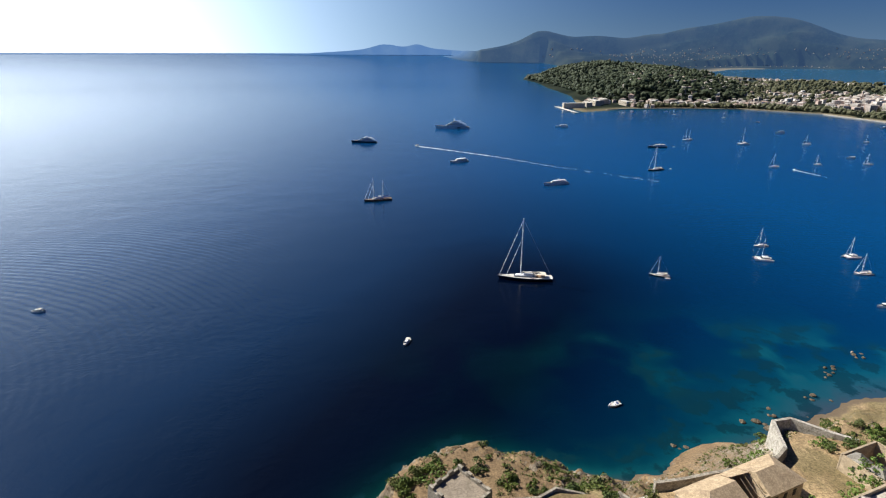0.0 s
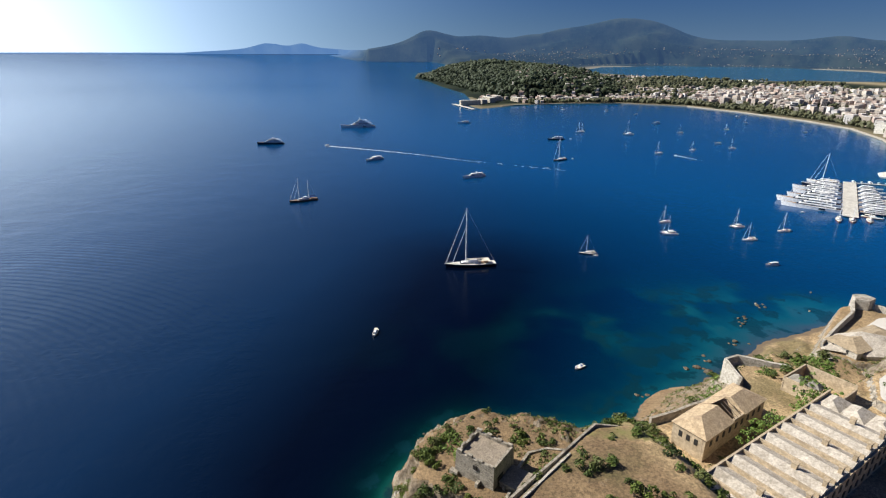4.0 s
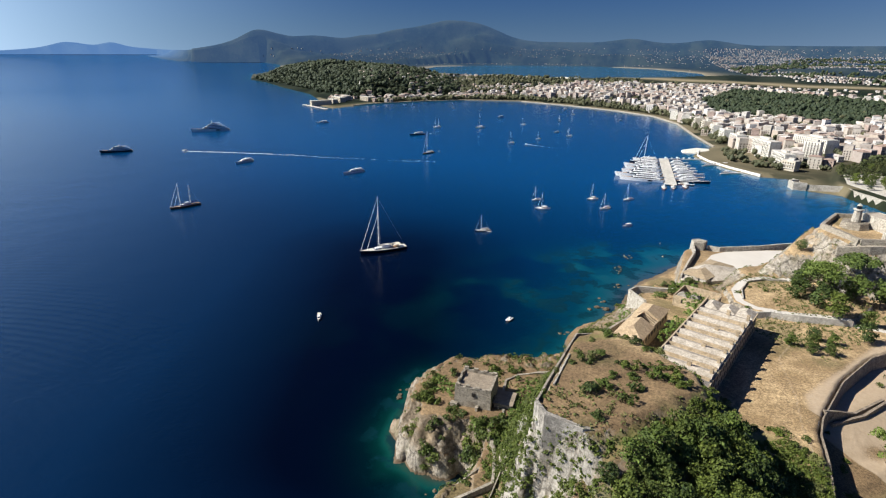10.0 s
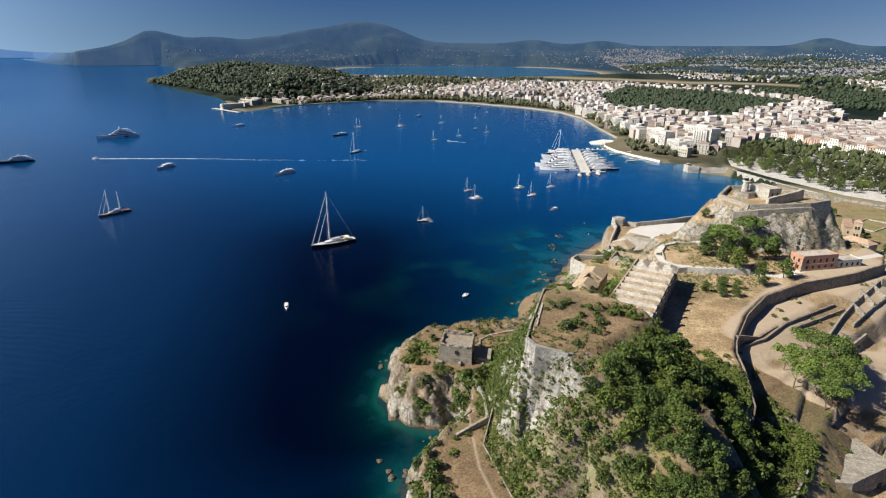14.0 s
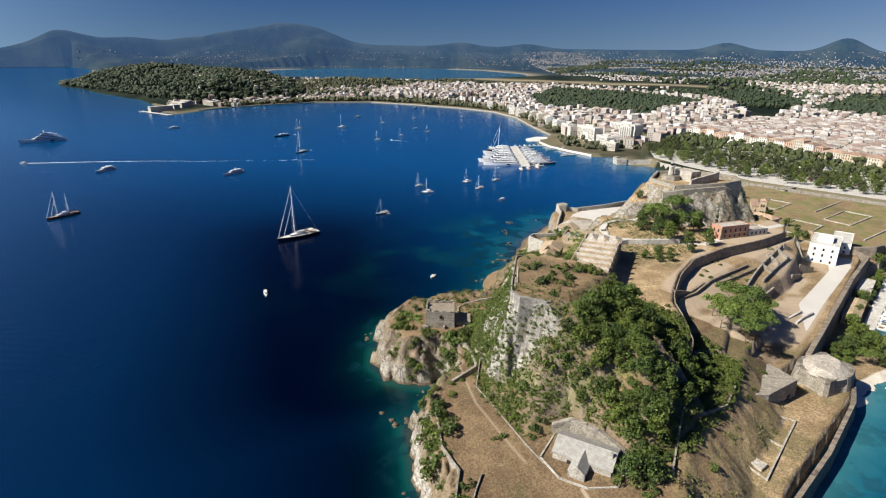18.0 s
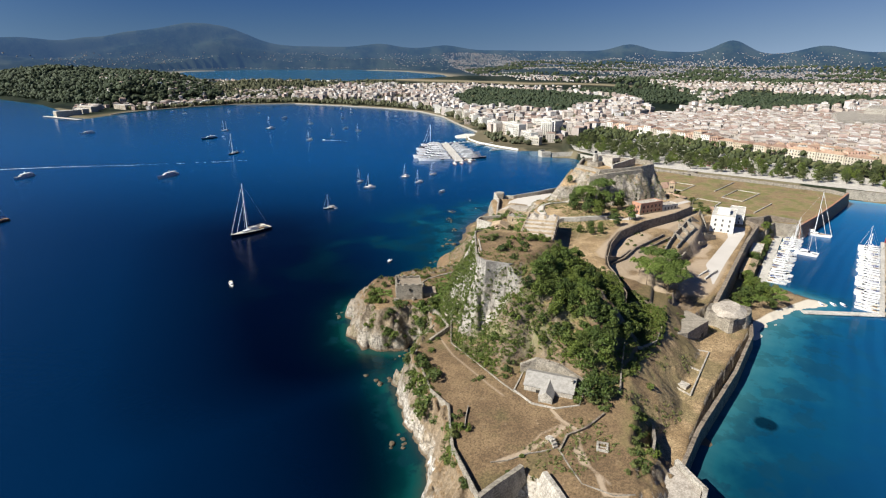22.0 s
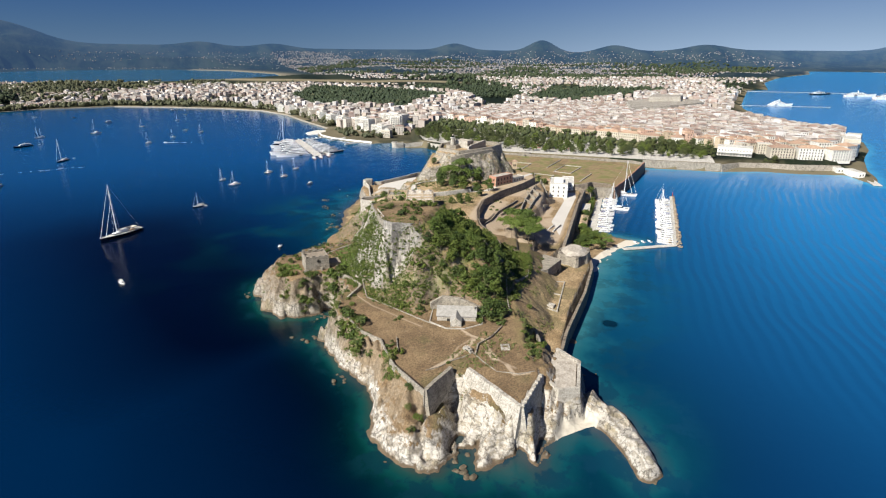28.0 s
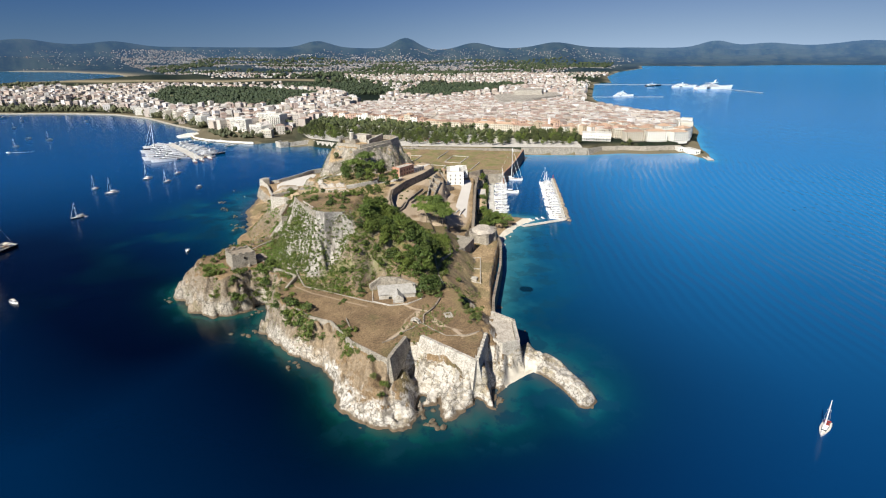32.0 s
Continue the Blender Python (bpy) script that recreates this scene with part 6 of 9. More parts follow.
# ---------------------------------------------------------------- boats
def hull_mesh(name, L, beam, free, material, bow=1.15, stern=0.75, plumb=0.06, rake=0.10, draft=0.5):
    """A hull with its bow at +x, waterline at z 0 and amidships at the origin."""
    s = Solid()
    st = np.linspace(0, 1, 9)
    rows = []
    for t in st:
        half = beam / 2 * (stern + (1 - stern) * min(1, t / 0.35)) if t < 0.35 else beam / 2 * max(0.02, 1 - ((t - 0.35) / 0.65) ** 2.2)
        sheer = free * (0.9 + (bow - 0.9) * t ** 2)
        xx = -L / 2 + L * t
        row = []
        for side in (1, -1):
            seq = [(xx - rake * L * (1 - 0.0) * t * 0.5, 0.0 if side == 1 else 0.0, -draft), (xx - rake * L * t * 0.35, side * half * 0.82, 0.0), (xx, side * half, sheer)]
            row += seq if side == 1 else seq[::-1]
        rows.append(row)
    n_ = len(rows[0])
    vs = [p for r in rows for p in r]
    fs = []
    for i in range(len(rows) - 1):
        for j in range(n_ - 1):
            a = i * n_ + j
            if j == 2:
                continue
            fs.append((a, a + n_, a + n_ + 1, a + 1))
    fs.append(tuple(range(n_ - 1, -1, -1)))
    s.add(vs, fs)
    deck = Solid()
    dv = []
    for r in rows:
        dv += [(r[2][0], r[2][1] * 0.97, r[2][2] - 0.06 * free), (r[3][0], r[3][1] * 0.97, r[3][2] - 0.06 * free)]
    deck.add(dv, [(2 * i, 2 * i + 1, 2 * i + 3, 2 * i + 2) for i in range(len(rows) - 1)])
    band = Solid()
    bv = []
    for r in rows:
        bv += [(r[2][0], r[2][1] * 1.012, r[2][2]), (r[2][0], r[2][1] * 1.012, r[2][2] * 0.88), (r[3][0], r[3][1] * 1.012, r[3][2] * 0.88), (r[3][0], r[3][1] * 1.012, r[3][2])]
    bf = []
    for i in range(len(rows) - 1):
        a = 4 * i
        bf += [(a, a + 1, a + 5, a + 4), (a + 2, a + 3, a + 7, a + 6)]
    band.add(bv, bf)
    return s.mesh("hull", material), deck, band


def cabin_solid(x0, x1, w, z0, h, slope=0.5):
    return Solid().add([(x0, -w / 2, z0), (x1, -w / 2 * 0.75, z0), (x1, w / 2 * 0.75, z0), (x0, w / 2, z0), (x0 + slope * h * 0.3, -w / 2 * 0.85, z0 + h), (x1 - slope * h * 2.2, -w / 2 * 0.6, z0 + h),
                        (x1 - slope * h * 2.2, w / 2 * 0.6, z0 + h), (x0 + slope * h * 0.3, w / 2 * 0.85, z0 + h)], [(4, 5, 6, 7), (0, 1, 5, 4), (1, 2, 6, 5), (2, 3, 7, 6), (3, 0, 4, 7)])


def glass_band(x0, x1, w, z0, h, slope=0.5):
    return cabin_solid(x0 - 0.06, x1 + 0.1 - slope * h * 0.4, w * 1.01, z0 + h * 0.38, h * 0.36, slope)


def sailing_yacht(L, mast_h, label, hull=None, place=(0, 0), heading=180.0, masts=1, deck=None, canopy=CANVAS_CREAM, group="boats at anchor", raked=0.0):
    th = thing("sailing_yacht", label, "boat", (place[0], place[1], 0), heading, group)
    beam = L * (0.235 if L > 20 else 0.3)
    free = L * 0.055 + 0.35
    hm, dk, band = hull_mesh("hull", L, beam, free, hull or WHITE_PAINT)
    part("hull", hm, None, th)
    part("deck", dk, deck or DECK, th)
    part("sheer_stripe", band, WHITE_PAINT, th)
    cab = part("cabin", cabin_solid(-L * 0.16, L * 0.2, beam * 0.6, free * 0.9, L * 0.022 + 0.45), WHITE_PAINT, th)
    part("window_band", glass_band(-L * 0.16, L * 0.2, beam * 0.6, free * 0.9, L * 0.022 + 0.45), DARK_GLASS, cab)
    part("cockpit", Solid().box((-L * 0.28, 0, free * 0.95), (L * 0.17, beam * 0.5, 0.12)), TEAK, th)
    part("sprayhood", cabin_solid(-L * 0.2, -L * 0.12, beam * 0.5, free * 0.95 + L * 0.02, L * 0.012 + 0.5, 0.8), canopy, th)
    part("awning", Solid().box((-L * 0.3, 0, free + L * 0.035 + 0.9), (L * 0.15, beam * 0.6, 0.08)), canopy, th)
    spots = [(L * 0.08, mast_h)] if masts == 1 else [(L * 0.14, mast_h), (-L * 0.2, mast_h * 0.86)]
    r = max(0.13, L * 0.0085)
    for i, (mx, mh) in enumerate(spots):
        mz = free * 0.9
        mast = part("mast", Solid().tube((mx, 0, mz), (mx - raked * mh, 0, mh), r * 1.25, r * 0.8, 8), ALLOY, th)
        for k in range(1, 5 if L > 25 else 3):
            zz = mz + (mh - mz) * k / (5 if L > 25 else 3)
            part("spreader", Solid().tube((mx - raked * zz - 0.1, -beam * 0.24, zz), (mx - raked * zz - 0.1, beam * 0.24, zz), r * 0.5, r * 0.5, 4), ALLOY, mast)
        part("boom", Solid().tube((mx, 0, mz + L * 0.04 + 0.8), (mx - L * (0.36 if masts == 1 else 0.24), 0, mz + L * 0.045 + 0.9), r * 1.3, r, 6), ALLOY, th)
        part("furled_sail", Solid().tube((mx - L * 0.02, 0, mz + L * 0.05 + 1.0), (mx - L * (0.34 if masts == 1 else 0.22), 0, mz + L * 0.05 + 1.05), r * 1.8, r * 1.4, 6), canopy, th)
        for side in (1, -1):
            part("shroud", Solid().tube((mx, side * beam * 0.46, free * 0.95), (mx - raked * mh, 0, mh * 0.96), r * 0.2, r * 0.2, 3), WIRE, mast)
    part("forestay", Solid().tube((L * 0.47, 0, free * 1.1), (spots[0][0] + 0.1, 0, mast_h * 0.97), r * 0.55, r * 0.4, 5), WHITE_PAINT, th)
    if L > 25:
        part("staysail_stay", Solid().tube((L * 0.34, 0, free * 1.05), (spots[0][0] + 0.1, 0, mast_h * 0.68), r * 0.55, r * 0.4, 5), WHITE_PAINT, th)
        part("pilot_house", cabin_solid(-L * 0.14, L * 0.05, beam * 0.5, free + 1.0, 1.7, 0.6), WHITE_PAINT, th)
    part("backstay", Solid().tube((-L * 0.48, 0, free), (spots[-1][0] - 0.1, 0, spots[-1][1] * 0.98), r * 0.2, r * 0.2, 3), WIRE, th)
    part("bow_rail", Solid().tube((L * 0.36, -beam * 0.2, free + 0.75), (L * 0.49, 0, free + 0.85), 0.05, 0.05, 4).tube((L * 0.36, beam * 0.2, free + 0.75), (L * 0.49, 0, free + 0.85), 0.05, 0.05, 4), WIRE, th)
    part("rudder", Solid().box((-L * 0.46, 0, -0.1), (0.4, 0.15, 1.4)), hull or WHITE_PAINT, th)
    return th


def catamaran(L, mast_h, label, place, heading=180.0, group="boats at anchor"):
    th = thing("catamaran", label, "boat", (place[0], place[1], 0), heading, group)
    for side in (1, -1):
        hm, dk, band = hull_mesh("hull", L, L * 0.13, L * 0.1, WHITE_PAINT)
        for o in (part("hull", hm, None, th), part("hull_deck", dk, DECK, th)):
            o.matrix_basis = pose(0, side * L * 0.2, 0)
    part("bridge_deck", Solid().box((-L * 0.08, 0, L * 0.085), (L * 0.62, L * 0.4, L * 0.04)), WHITE_PAINT, th)
    cab = part("cabin", cabin_solid(-L * 0.28, L * 0.16, L * 0.4, L * 0.1, L * 0.11, 0.6), WHITE_PAINT, th)
    part("window_band", glass_band(-L * 0.28, L * 0.16, L * 0.4, L * 0.1, L * 0.11, 0.6), DARK_GLASS, cab)
    part("trampoline", Solid().box((L * 0.32, 0, L * 0.085), (L * 0.2, L * 0.32, 0.06)), RUBBER, th)
    mast = part("mast", Solid().tube((L * 0.08, 0, L * 0.2), (L * 0.06, 0, mast_h), 0.14, 0.09, 8), ALLOY, th)
    for side in (1, -1):
        part("shroud", Solid().tube((0, side * L * 0.22, L * 0.1), (L * 0.06, 0, mast_h * 0.95), 0.03, 0.03, 3), WIRE, mast)
    part("boom", Solid().tube((L * 0.07, 0, L * 0.26), (-L * 0.34, 0, L * 0.27), 0.2, 0.16, 6), CANVAS_BLUE, th)
    part("forestay", Solid().tube((L * 0.44, 0, L * 0.1), (L * 0.07, 0, mast_h * 0.95), 0.08, 0.06, 5), WHITE_PAINT, th)
    return th


def motor_yacht(L, label, place, heading=180.0, hull=None, decks=3, group="boats at anchor"):
    th = thing("motor_yacht", label, "boat", (place[0], place[1], 0), heading, group)
    beam = L * (0.17 if L > 30 else 0.25)
    free = L * 0.055 + 0.5
    hm, dk, band = hull_mesh("hull", L, beam, free, hull or WHITE_PAINT, bow=1.5, stern=0.9)
    part("hull", hm, None, th)
    part("deck", dk, TEAK if L > 30 else DECK, th)
    part("sheer_stripe", band, WHITE_PAINT, th)
    x0, x1, w, z = -L * 0.42, L * 0.24, beam * 0.86, free * 0.92
    step = max(1.3, min(2.7, L * 0.042))
    for i in range(decks):
        dkp = part("superstructure", cabin_solid(x0, x1, w, z, step, 0.7), WHITE_PAINT, th)
        part("window_band", glass_band(x0 + L * 0.03, x1, w, z, step, 0.7), DARK_GLASS, dkp)
        part("overhang", Solid().box(((x0 + x1) / 2 - L * 0.045 - 0.02 * L * i, 0, z + step + 0.06), ((x1 - x0) * 0.94, w * 0.86, 0.14)), WHITE_PAINT, dkp)
        z += step + 0.13
        x0 += L * (0.07 + 0.01 * i)
        x1 -= L * 0.075
        w *= 0.84
    part("radar_mast", Solid().tube((x0 + (x1 - x0) * 0.45, 0, z), (x0 + (x1 - x0) * 0.38, 0, z + L * 0.07), L * 0.016, L * 0.006, 6).box((x0 + (x1 - x0) * 0.42, 0, z + L * 0.045), (L * 0.02, L * 0.07, L * 0.008)), WHITE_PAINT, th)
    part("swim_platform", Solid().box((-L * 0.51, 0, 0.35), (L * 0.04, beam * 0.8, 0.25)), TEAK, th)
    part("bow_rail", Solid().tube((L * 0.3, -beam * 0.3, free * 1.45), (L * 0.49, 0, free * 1.62), 0.05, 0.05, 4).tube((L * 0.3, beam * 0.3, free * 1.45), (L * 0.49, 0, free * 1.62), 0.05, 0.05, 4), WIRE, th)
    if L > 40:
        for k in (-1, 1):
            part("dome", Solid().tube((x0 + (x1 - x0) * 0.2, k * w * 0.3, z), (x0 + (x1 - x0) * 0.2, k * w * 0.3, z + 1.5), 0.9, 0.5, 8), WHITE_PAINT, th)
            part("tender_door", Solid().box((-L * 0.2, k * beam * 0.497, free * 0.5), (L * 0.1, 0.05, free * 0.5)), DARK_GLASS, th)
    return th


def dinghy(L, label, place, heading=180.0, tubes=True, group="small boats"):
    th = thing("motor_boat" if not tubes else "dinghy", label, "boat", (place[0], place[1], 0), heading, group)
    hm, dk, band = hull_mesh("hull", L, L * 0.36, L * 0.11, WHITE_PAINT, draft=0.25)
    part("hull", hm, None, th)
    part("deck", dk, DECK, th)
    if tubes:
        for side in (1, -1):
            part("tube", Solid().tube((-L * 0.48, side * L * 0.17, L * 0.1), (L * 0.2, side * L * 0.17, L * 0.11), L * 0.045, L * 0.045, 8).tube((L * 0.2, side * L * 0.17, L * 0.11), (L * 0.48, 0, L * 0.15), L * 0.045, L * 0.04, 8), WHITE_PAINT, th)
    else:
        part("cabin", cabin_solid(-L * 0.1, L * 0.28, L * 0.26, L * 0.1, L * 0.12, 0.5), WHITE_PAINT, th)
        part("windscreen", glass_band(-L * 0.1, L * 0.28, L * 0.26, L * 0.1, L * 0.12, 0.5), DARK_GLASS, th)
        part("canopy", Solid().box((-L * 0.2, 0, L * 0.26), (L * 0.26, L * 0.26, 0.06)), CANVAS_CREAM, th)
    part("console", Solid().box((-L * 0.05, 0, L * 0.17), (L * 0.1, L * 0.1, L * 0.14)), WHITE_PAINT, th)
    part("seat", Solid().box((-L * 0.25, 0, L * 0.13), (L * 0.1, L * 0.22, L * 0.06)), CANVAS_BLUE, th)
    part("outboard", Solid().box((-L * 0.5, 0, L * 0.14), (L * 0.07, L * 0.06, L * 0.18)), NAVY, th)
    return th


sailing_yacht(38, 44, "large dark-hulled sailing yacht with one tall mast", NAVY, (54, 346), 177)
sailing_yacht(30, 25, "dark wooden two-masted ketch at anchor", VARNISH, (-74, 555), 199, masts=2, deck=TEAK, canopy=CANVAS_BLUE)
motor_yacht(70, "large white motor superyacht at anchor", (9, 1128), 180, None, 4)
motor_yacht(44, "motor yacht with dark blue hull and white decks", (-145, 942), 181, NAVY, 3)
motor_yacht(33, "white motor yacht at anchor", (129, 633), 199, None, 2)
motor_yacht(30, "small white motor yacht at anchor", (16, 770), 213, None, 2)
motor_yacht(32, "motor yacht with dark hull at anchor", (348, 904), 183, NAVY, 2)
motor_yacht(28, "white motor yacht near the far shore", (240, 1160), 184, None, 2)
sailing_yacht(25, 33, "dark-hulled sloop with a tall mast", NAVY, (279, 719), 200, deck=TEAK)
sailing_yacht(20, 21, "white two-masted ketch at anchor", None, (431, 984), 190, masts=2)
catamaran(19, 29, "wide white sailing catamaran with a tall mast", (509, 940), 185)
sailing_yacht(14, 15, "dark blue sailing boat with a dinghy alongside", NAVY, (150, 353), 165)
sailing_yacht(13, 16, "white sailing boat at anchor", None, (256, 417), 190, canopy=CANVAS_BLUE)
catamaran(14, 17, "white cruising catamaran at anchor", (241, 386), 170)
catamaran(13, 17, "white cruising catamaran at anchor", (312, 392), 190)
sailing_yacht(14, 16, "white sailing boat with cream sprayhood", None, (297, 358), 180)
sailing_yacht(15, 18, "white sailing boat with a raked mast", None, (344, 373), 185, canopy=CANVAS_BLUE)
motor_yacht(11, "small white cabin cruiser", (273, 305), 180, None, 1)
for x, y, L, mh, hd in ((619, 942, 15, 17, 180), (451, 744, 15, 19, 185), (521, 760, 12, 15, 180), (739, 966, 13, 14, 190), (594, 763, 14, 16, 180), (850, 1050, 13, 15, 185), (569, 1396, 14, 16, 190), (667, 1340, 12, 14, 180)):
    sailing_yacht(L, mh, "white sailing boat anchored in the bay", None, (x, y), hd)
for x, y, L in ((652, 1080, 20), (605, 813, 14), (913, 1157, 16), (579, 1478, 12), (864, 902, 9), (700, 1250, 10), (480, 1440, 10)):
    motor_yacht(L, "white motor boat anchored in the bay", (x, y), 182, None, 1 if L < 15 else 2)
dinghy(8.0, "white motor boat with a small cabin at anchor", (-22, 257), 250, False)
dinghy(6.5, "white inflatable dinghy with an outboard motor", (75, 203), 205)
dinghy(8.0, "white open motor boat far from shore", (-248, 291), 185, False)
dinghy(10.0, "fast white motor boat at the head of its wake", (-51, 907), 143, False)
dinghy(6.0, "small white speedboat making a short wake", (468, 724), 110, False)
dinghy(5.0, "white tender beside the sailing yachts", (409, 422), 180)
dinghy(4.5, "white tender trailing behind a yacht", (302, 727), 190)
dinghy(4.5, "white tender trailing behind a yacht", (378, 908), 180)
dinghy(4.0, "grey tender alongside a sailing boat", (154, 348), 170)
for x, y in ((239, 235), (214, 250), (262, 258)):
    single("mooring_buoy", Solid().tube((x, y, -0.3), (x, y, 0.8), 0.7, 0.45, 8), ROCK_PALE, "small round mooring buoy", "buoy", "mooring buoys")
sailing_yacht(12, 14.5, "white sailing boat with red deck cushions under way", None, (-97, -162.5), 140, canopy=RED_PAINT, group="")

# foam behind the moving boats
def wake(name, label, pts, w0, w1, seed):
    random.seed(seed)
    s = Solid()
    total = sum(math.dist(a, c) for a, c in zip(pts, pts[1:]))
    done = 0.0
    for a, c in zip(pts, pts[1:]):
        seg = math.dist(a, c)
        ux, uy = (c[0] - a[0]) / seg, (c[1] - a[1]) / seg
        for k in range(int(seg / 3.0)):
            t = (done + k * 3.0) / total
            w = w0 + (w1 - w0) * t
            for _ in range(4 if t < 0.35 else 2):
                if random.random() < t * 0.85:
                    continue
                off = random.choice((-1, 1)) * w * random.uniform(0.15, 1.0) * (0.4 + 0.6 * t) if t > 0.15 else random.uniform(-w, w)
                ln, wd = random.uniform(4, 10), random.uniform(0.4, 1.0) * (1.3 - t)
                cx, cy = a[0] + ux * k * 3 - uy * off, a[1] + uy * k * 3 + ux * off
                s.add([(cx - ux * ln / 2, cy - uy * ln / 2, 0.06), (cx + uy * wd, cy - ux * wd, 0.12), (cx + ux * ln / 2, cy + uy * ln / 2, 0.06), (cx - uy * wd, cy + ux * wd, 0.12), (cx, cy, 0.2)],
                      [(0, 1, 4), (1, 2, 4), (2, 3, 4), (3, 0, 4)])
        done += seg
    single(name, s, FOAM, label, "wake", kind="stuff")


wake("wake_foam", "long white foam trail of a fast boat", [(-46, 902), (0, 869), (73, 812), (137, 750), (211, 686), (262, 652)], 1.6, 5.0, 3)
wake("wake_foam", "short foam trail of a small speedboat", [(469, 720), (476, 700), (484, 676)], 0.8, 2.0, 4)

# ---------------------------------------------------------------- yacht pier in the bay
def deck_pier(name, label, a, b, w, z=1.4, material=CONCRETE, piles=True):
    th = thing(name, label, "pier")
    turn = math.atan2(b[1] - a[1], b[0] - a[0])
    L = math.dist(a, b)
    part("deck", Solid().box(((a[0] + b[0]) / 2, (a[1] + b[1]) / 2, z), (L, w, 0.5), 0, turn), material, th)
    if piles:
        for k in range(max(2, int(L / 12))):
            t = (k + 0.5) / max(2, int(L / 12))
            for s_ in (-0.4, 0.4):
                x, y = a[0] + (b[0] - a[0]) * t - math.sin(turn) * w * s_, a[1] + (b[1] - a[1]) * t + math.cos(turn) * w * s_
                part("pile", Solid().tube((x, y, -3), (x, y, z), 0.35, 0.35, 6), CONCRETE, th)
    return th


deck_pier("yacht_pier", "broad pale concrete pier with moored superyachts", (438, 397), (566, 520), 13)
deck_pier("pontoon", "narrow floating pontoon leading ashore", (566, 520), (640, 475), 3.0, 0.8)
deck_pier("small_pier", "short swimming pier on the shore", (580, 405), (548, 414), 3.0, 1.0)
deck_pier("small_pier", "short boat pier on the shore", (630, 446), (574, 460), 2.5, 1.0)
ux, uy = 0.721, 0.693
for i, (t, L, dk, side) in enumerate(((0.1, 52, 3, 1), (0.22, 58, 4, 1), (0.36, 50, 3, 1), (0.5, 46, 3, 1), (0.62, 48, 3, 1), (0.76, 40, 3, 1), (0.9, 36, 2, 1), (0.14, 38, 3, -1), (0.26, 34, 2, -1), (0.38, 36, 3, -1), (0.5, 30, 2, -1), (0.6, 30, 2, -1), (0.72, 26, 2, -1), (0.84, 24, 2, -1))):
    cx, cy = 438 + 128 * t, 397 + 123 * t
    off = 7.5 + L / 2
    motor_yacht(L, "white superyacht moored stern-to at the pier", (cx - uy * off * side, cy + ux * off * side), math.degrees(math.atan2(ux * side, -uy * side)), NAVY if i in (5, 7) else None, dk, "yachts at the pier")
sailing_yacht(32, 36, "large white sailing yacht with a very tall mast at the pier", None, (534, 524), 136, group="yachts at the pier", raked=0.04)
for x, y, hd in ((420, 392, 225), (431, 388, 225), (446, 384, 225), (458, 392, 300)):
    sailing_yacht(18, 17, "dark wooden gulet moored at the pier end", VARNISH, (x, y), hd, masts=1, canopy=CANVAS_CREAM, group="yachts at the pier")
for i in range(9):
    t = i / 8
    dinghy(random.Random(i).uniform(6, 9), "small motor boat tied to the pontoon", (574 + 58 * t + 3, 520 - 36 * t + 5), 60, i % 2 == 0, "boats at the pontoon")
for x, y in ((588, 462), (600, 458), (612, 454), (560, 416)):
    motor_yacht(12, "white tour boat at a short pier", (x, y), 165, None, 1, "boats at the short pier")

# ---------------------------------------------------------------- marina under the fortress
deck_pier("quay", "stone quay of the small marina", (196, -24.5), (338, -20.5), 6.0, 0.9, CONCRETE, False)
deck_pier("causeway", "low stone causeway between beach and breakwater", (160, -52), (183, -89), 4.5, 0.7, CONCRETE, False)
bwk = deck_pier("breakwater", "breakwater with concrete path and rubble on its outer side", (181, -90), (350, -91.5), 2.6, 1.2, CONCRETE, False)
random.seed(11)
for k in range(150):
    s = Solid()
    boulder(s, random.uniform(180, 354), -92.0 - random.uniform(0, 2.6), random.uniform(0.0, 1.1), random.uniform(1.0, 1.9))
    part("boulder", s, ROCK_PALE, bwk)
part("beacon", Solid().tube((350, -93, 1.2), (350, -93, 6.0), 0.5, 0.4, 8), RED_PAINT, bwk)
random.seed(21)
berth = []
for i in range(22):
    x = 200 + 6.1 * i
    berth.append((x, -24.5, 270, random.uniform(10, 15)))
for i in range(24):
    berth.append((185 + 6.2 * i, -89.5, 90, random.uniform(11, 17)))
protos = [sailing_yacht(13, 17, "white sailing boat moored in the marina", None, (203, -33), 270, group="boats in the marina"),
          sailing_yacht(14.5, 18.5, "white sailing boat with blue covers moored in the marina", None, (209, -34), 270, canopy=CANVAS_BLUE, group="boats in the marina"),
          motor_yacht(12, "white cabin cruiser moored in the marina", (215, -33), 270, None, 1, "boats in the marina"),
          motor_yacht(15, "white motor cruiser moored in the marina", (221, -34), 270, None, 2, "boats in the marina"),
          sailing_yacht(12, 15.5, "navy sailing boat moored in the marina", NAVY, (227, -33), 270, group="boats in the marina")]
for i, (x, y, hd, L) in enumerate(berth):
    if 5 > i or (i < 22 and 12 < i < 14):
        continue
    pick = protos[random.choices(range(5), (4, 3, 2, 1, 1))[0]]
    off = 6.6 if hd == 90 else -7.8
    copy_thing(pick, pose(x + 3, y + off, 0, 0, 0, hd + random.uniform(-3, 3)))
sailing_yacht(32, 38, "large white sailing yacht with one tall mast in the marina", None, (344, -42), 262, group="boats in the marina", deck=TEAK)
catamaran(16, 22, "white catamaran at the end of the quay", (283, -44), 265, "boats in the marina")
for x, y in ((184, -71), (181, -66), (177, -60)):
    dinghy(5, "small white dinghy tied to the causeway", (x + 4, y), 40, True, "small boats")

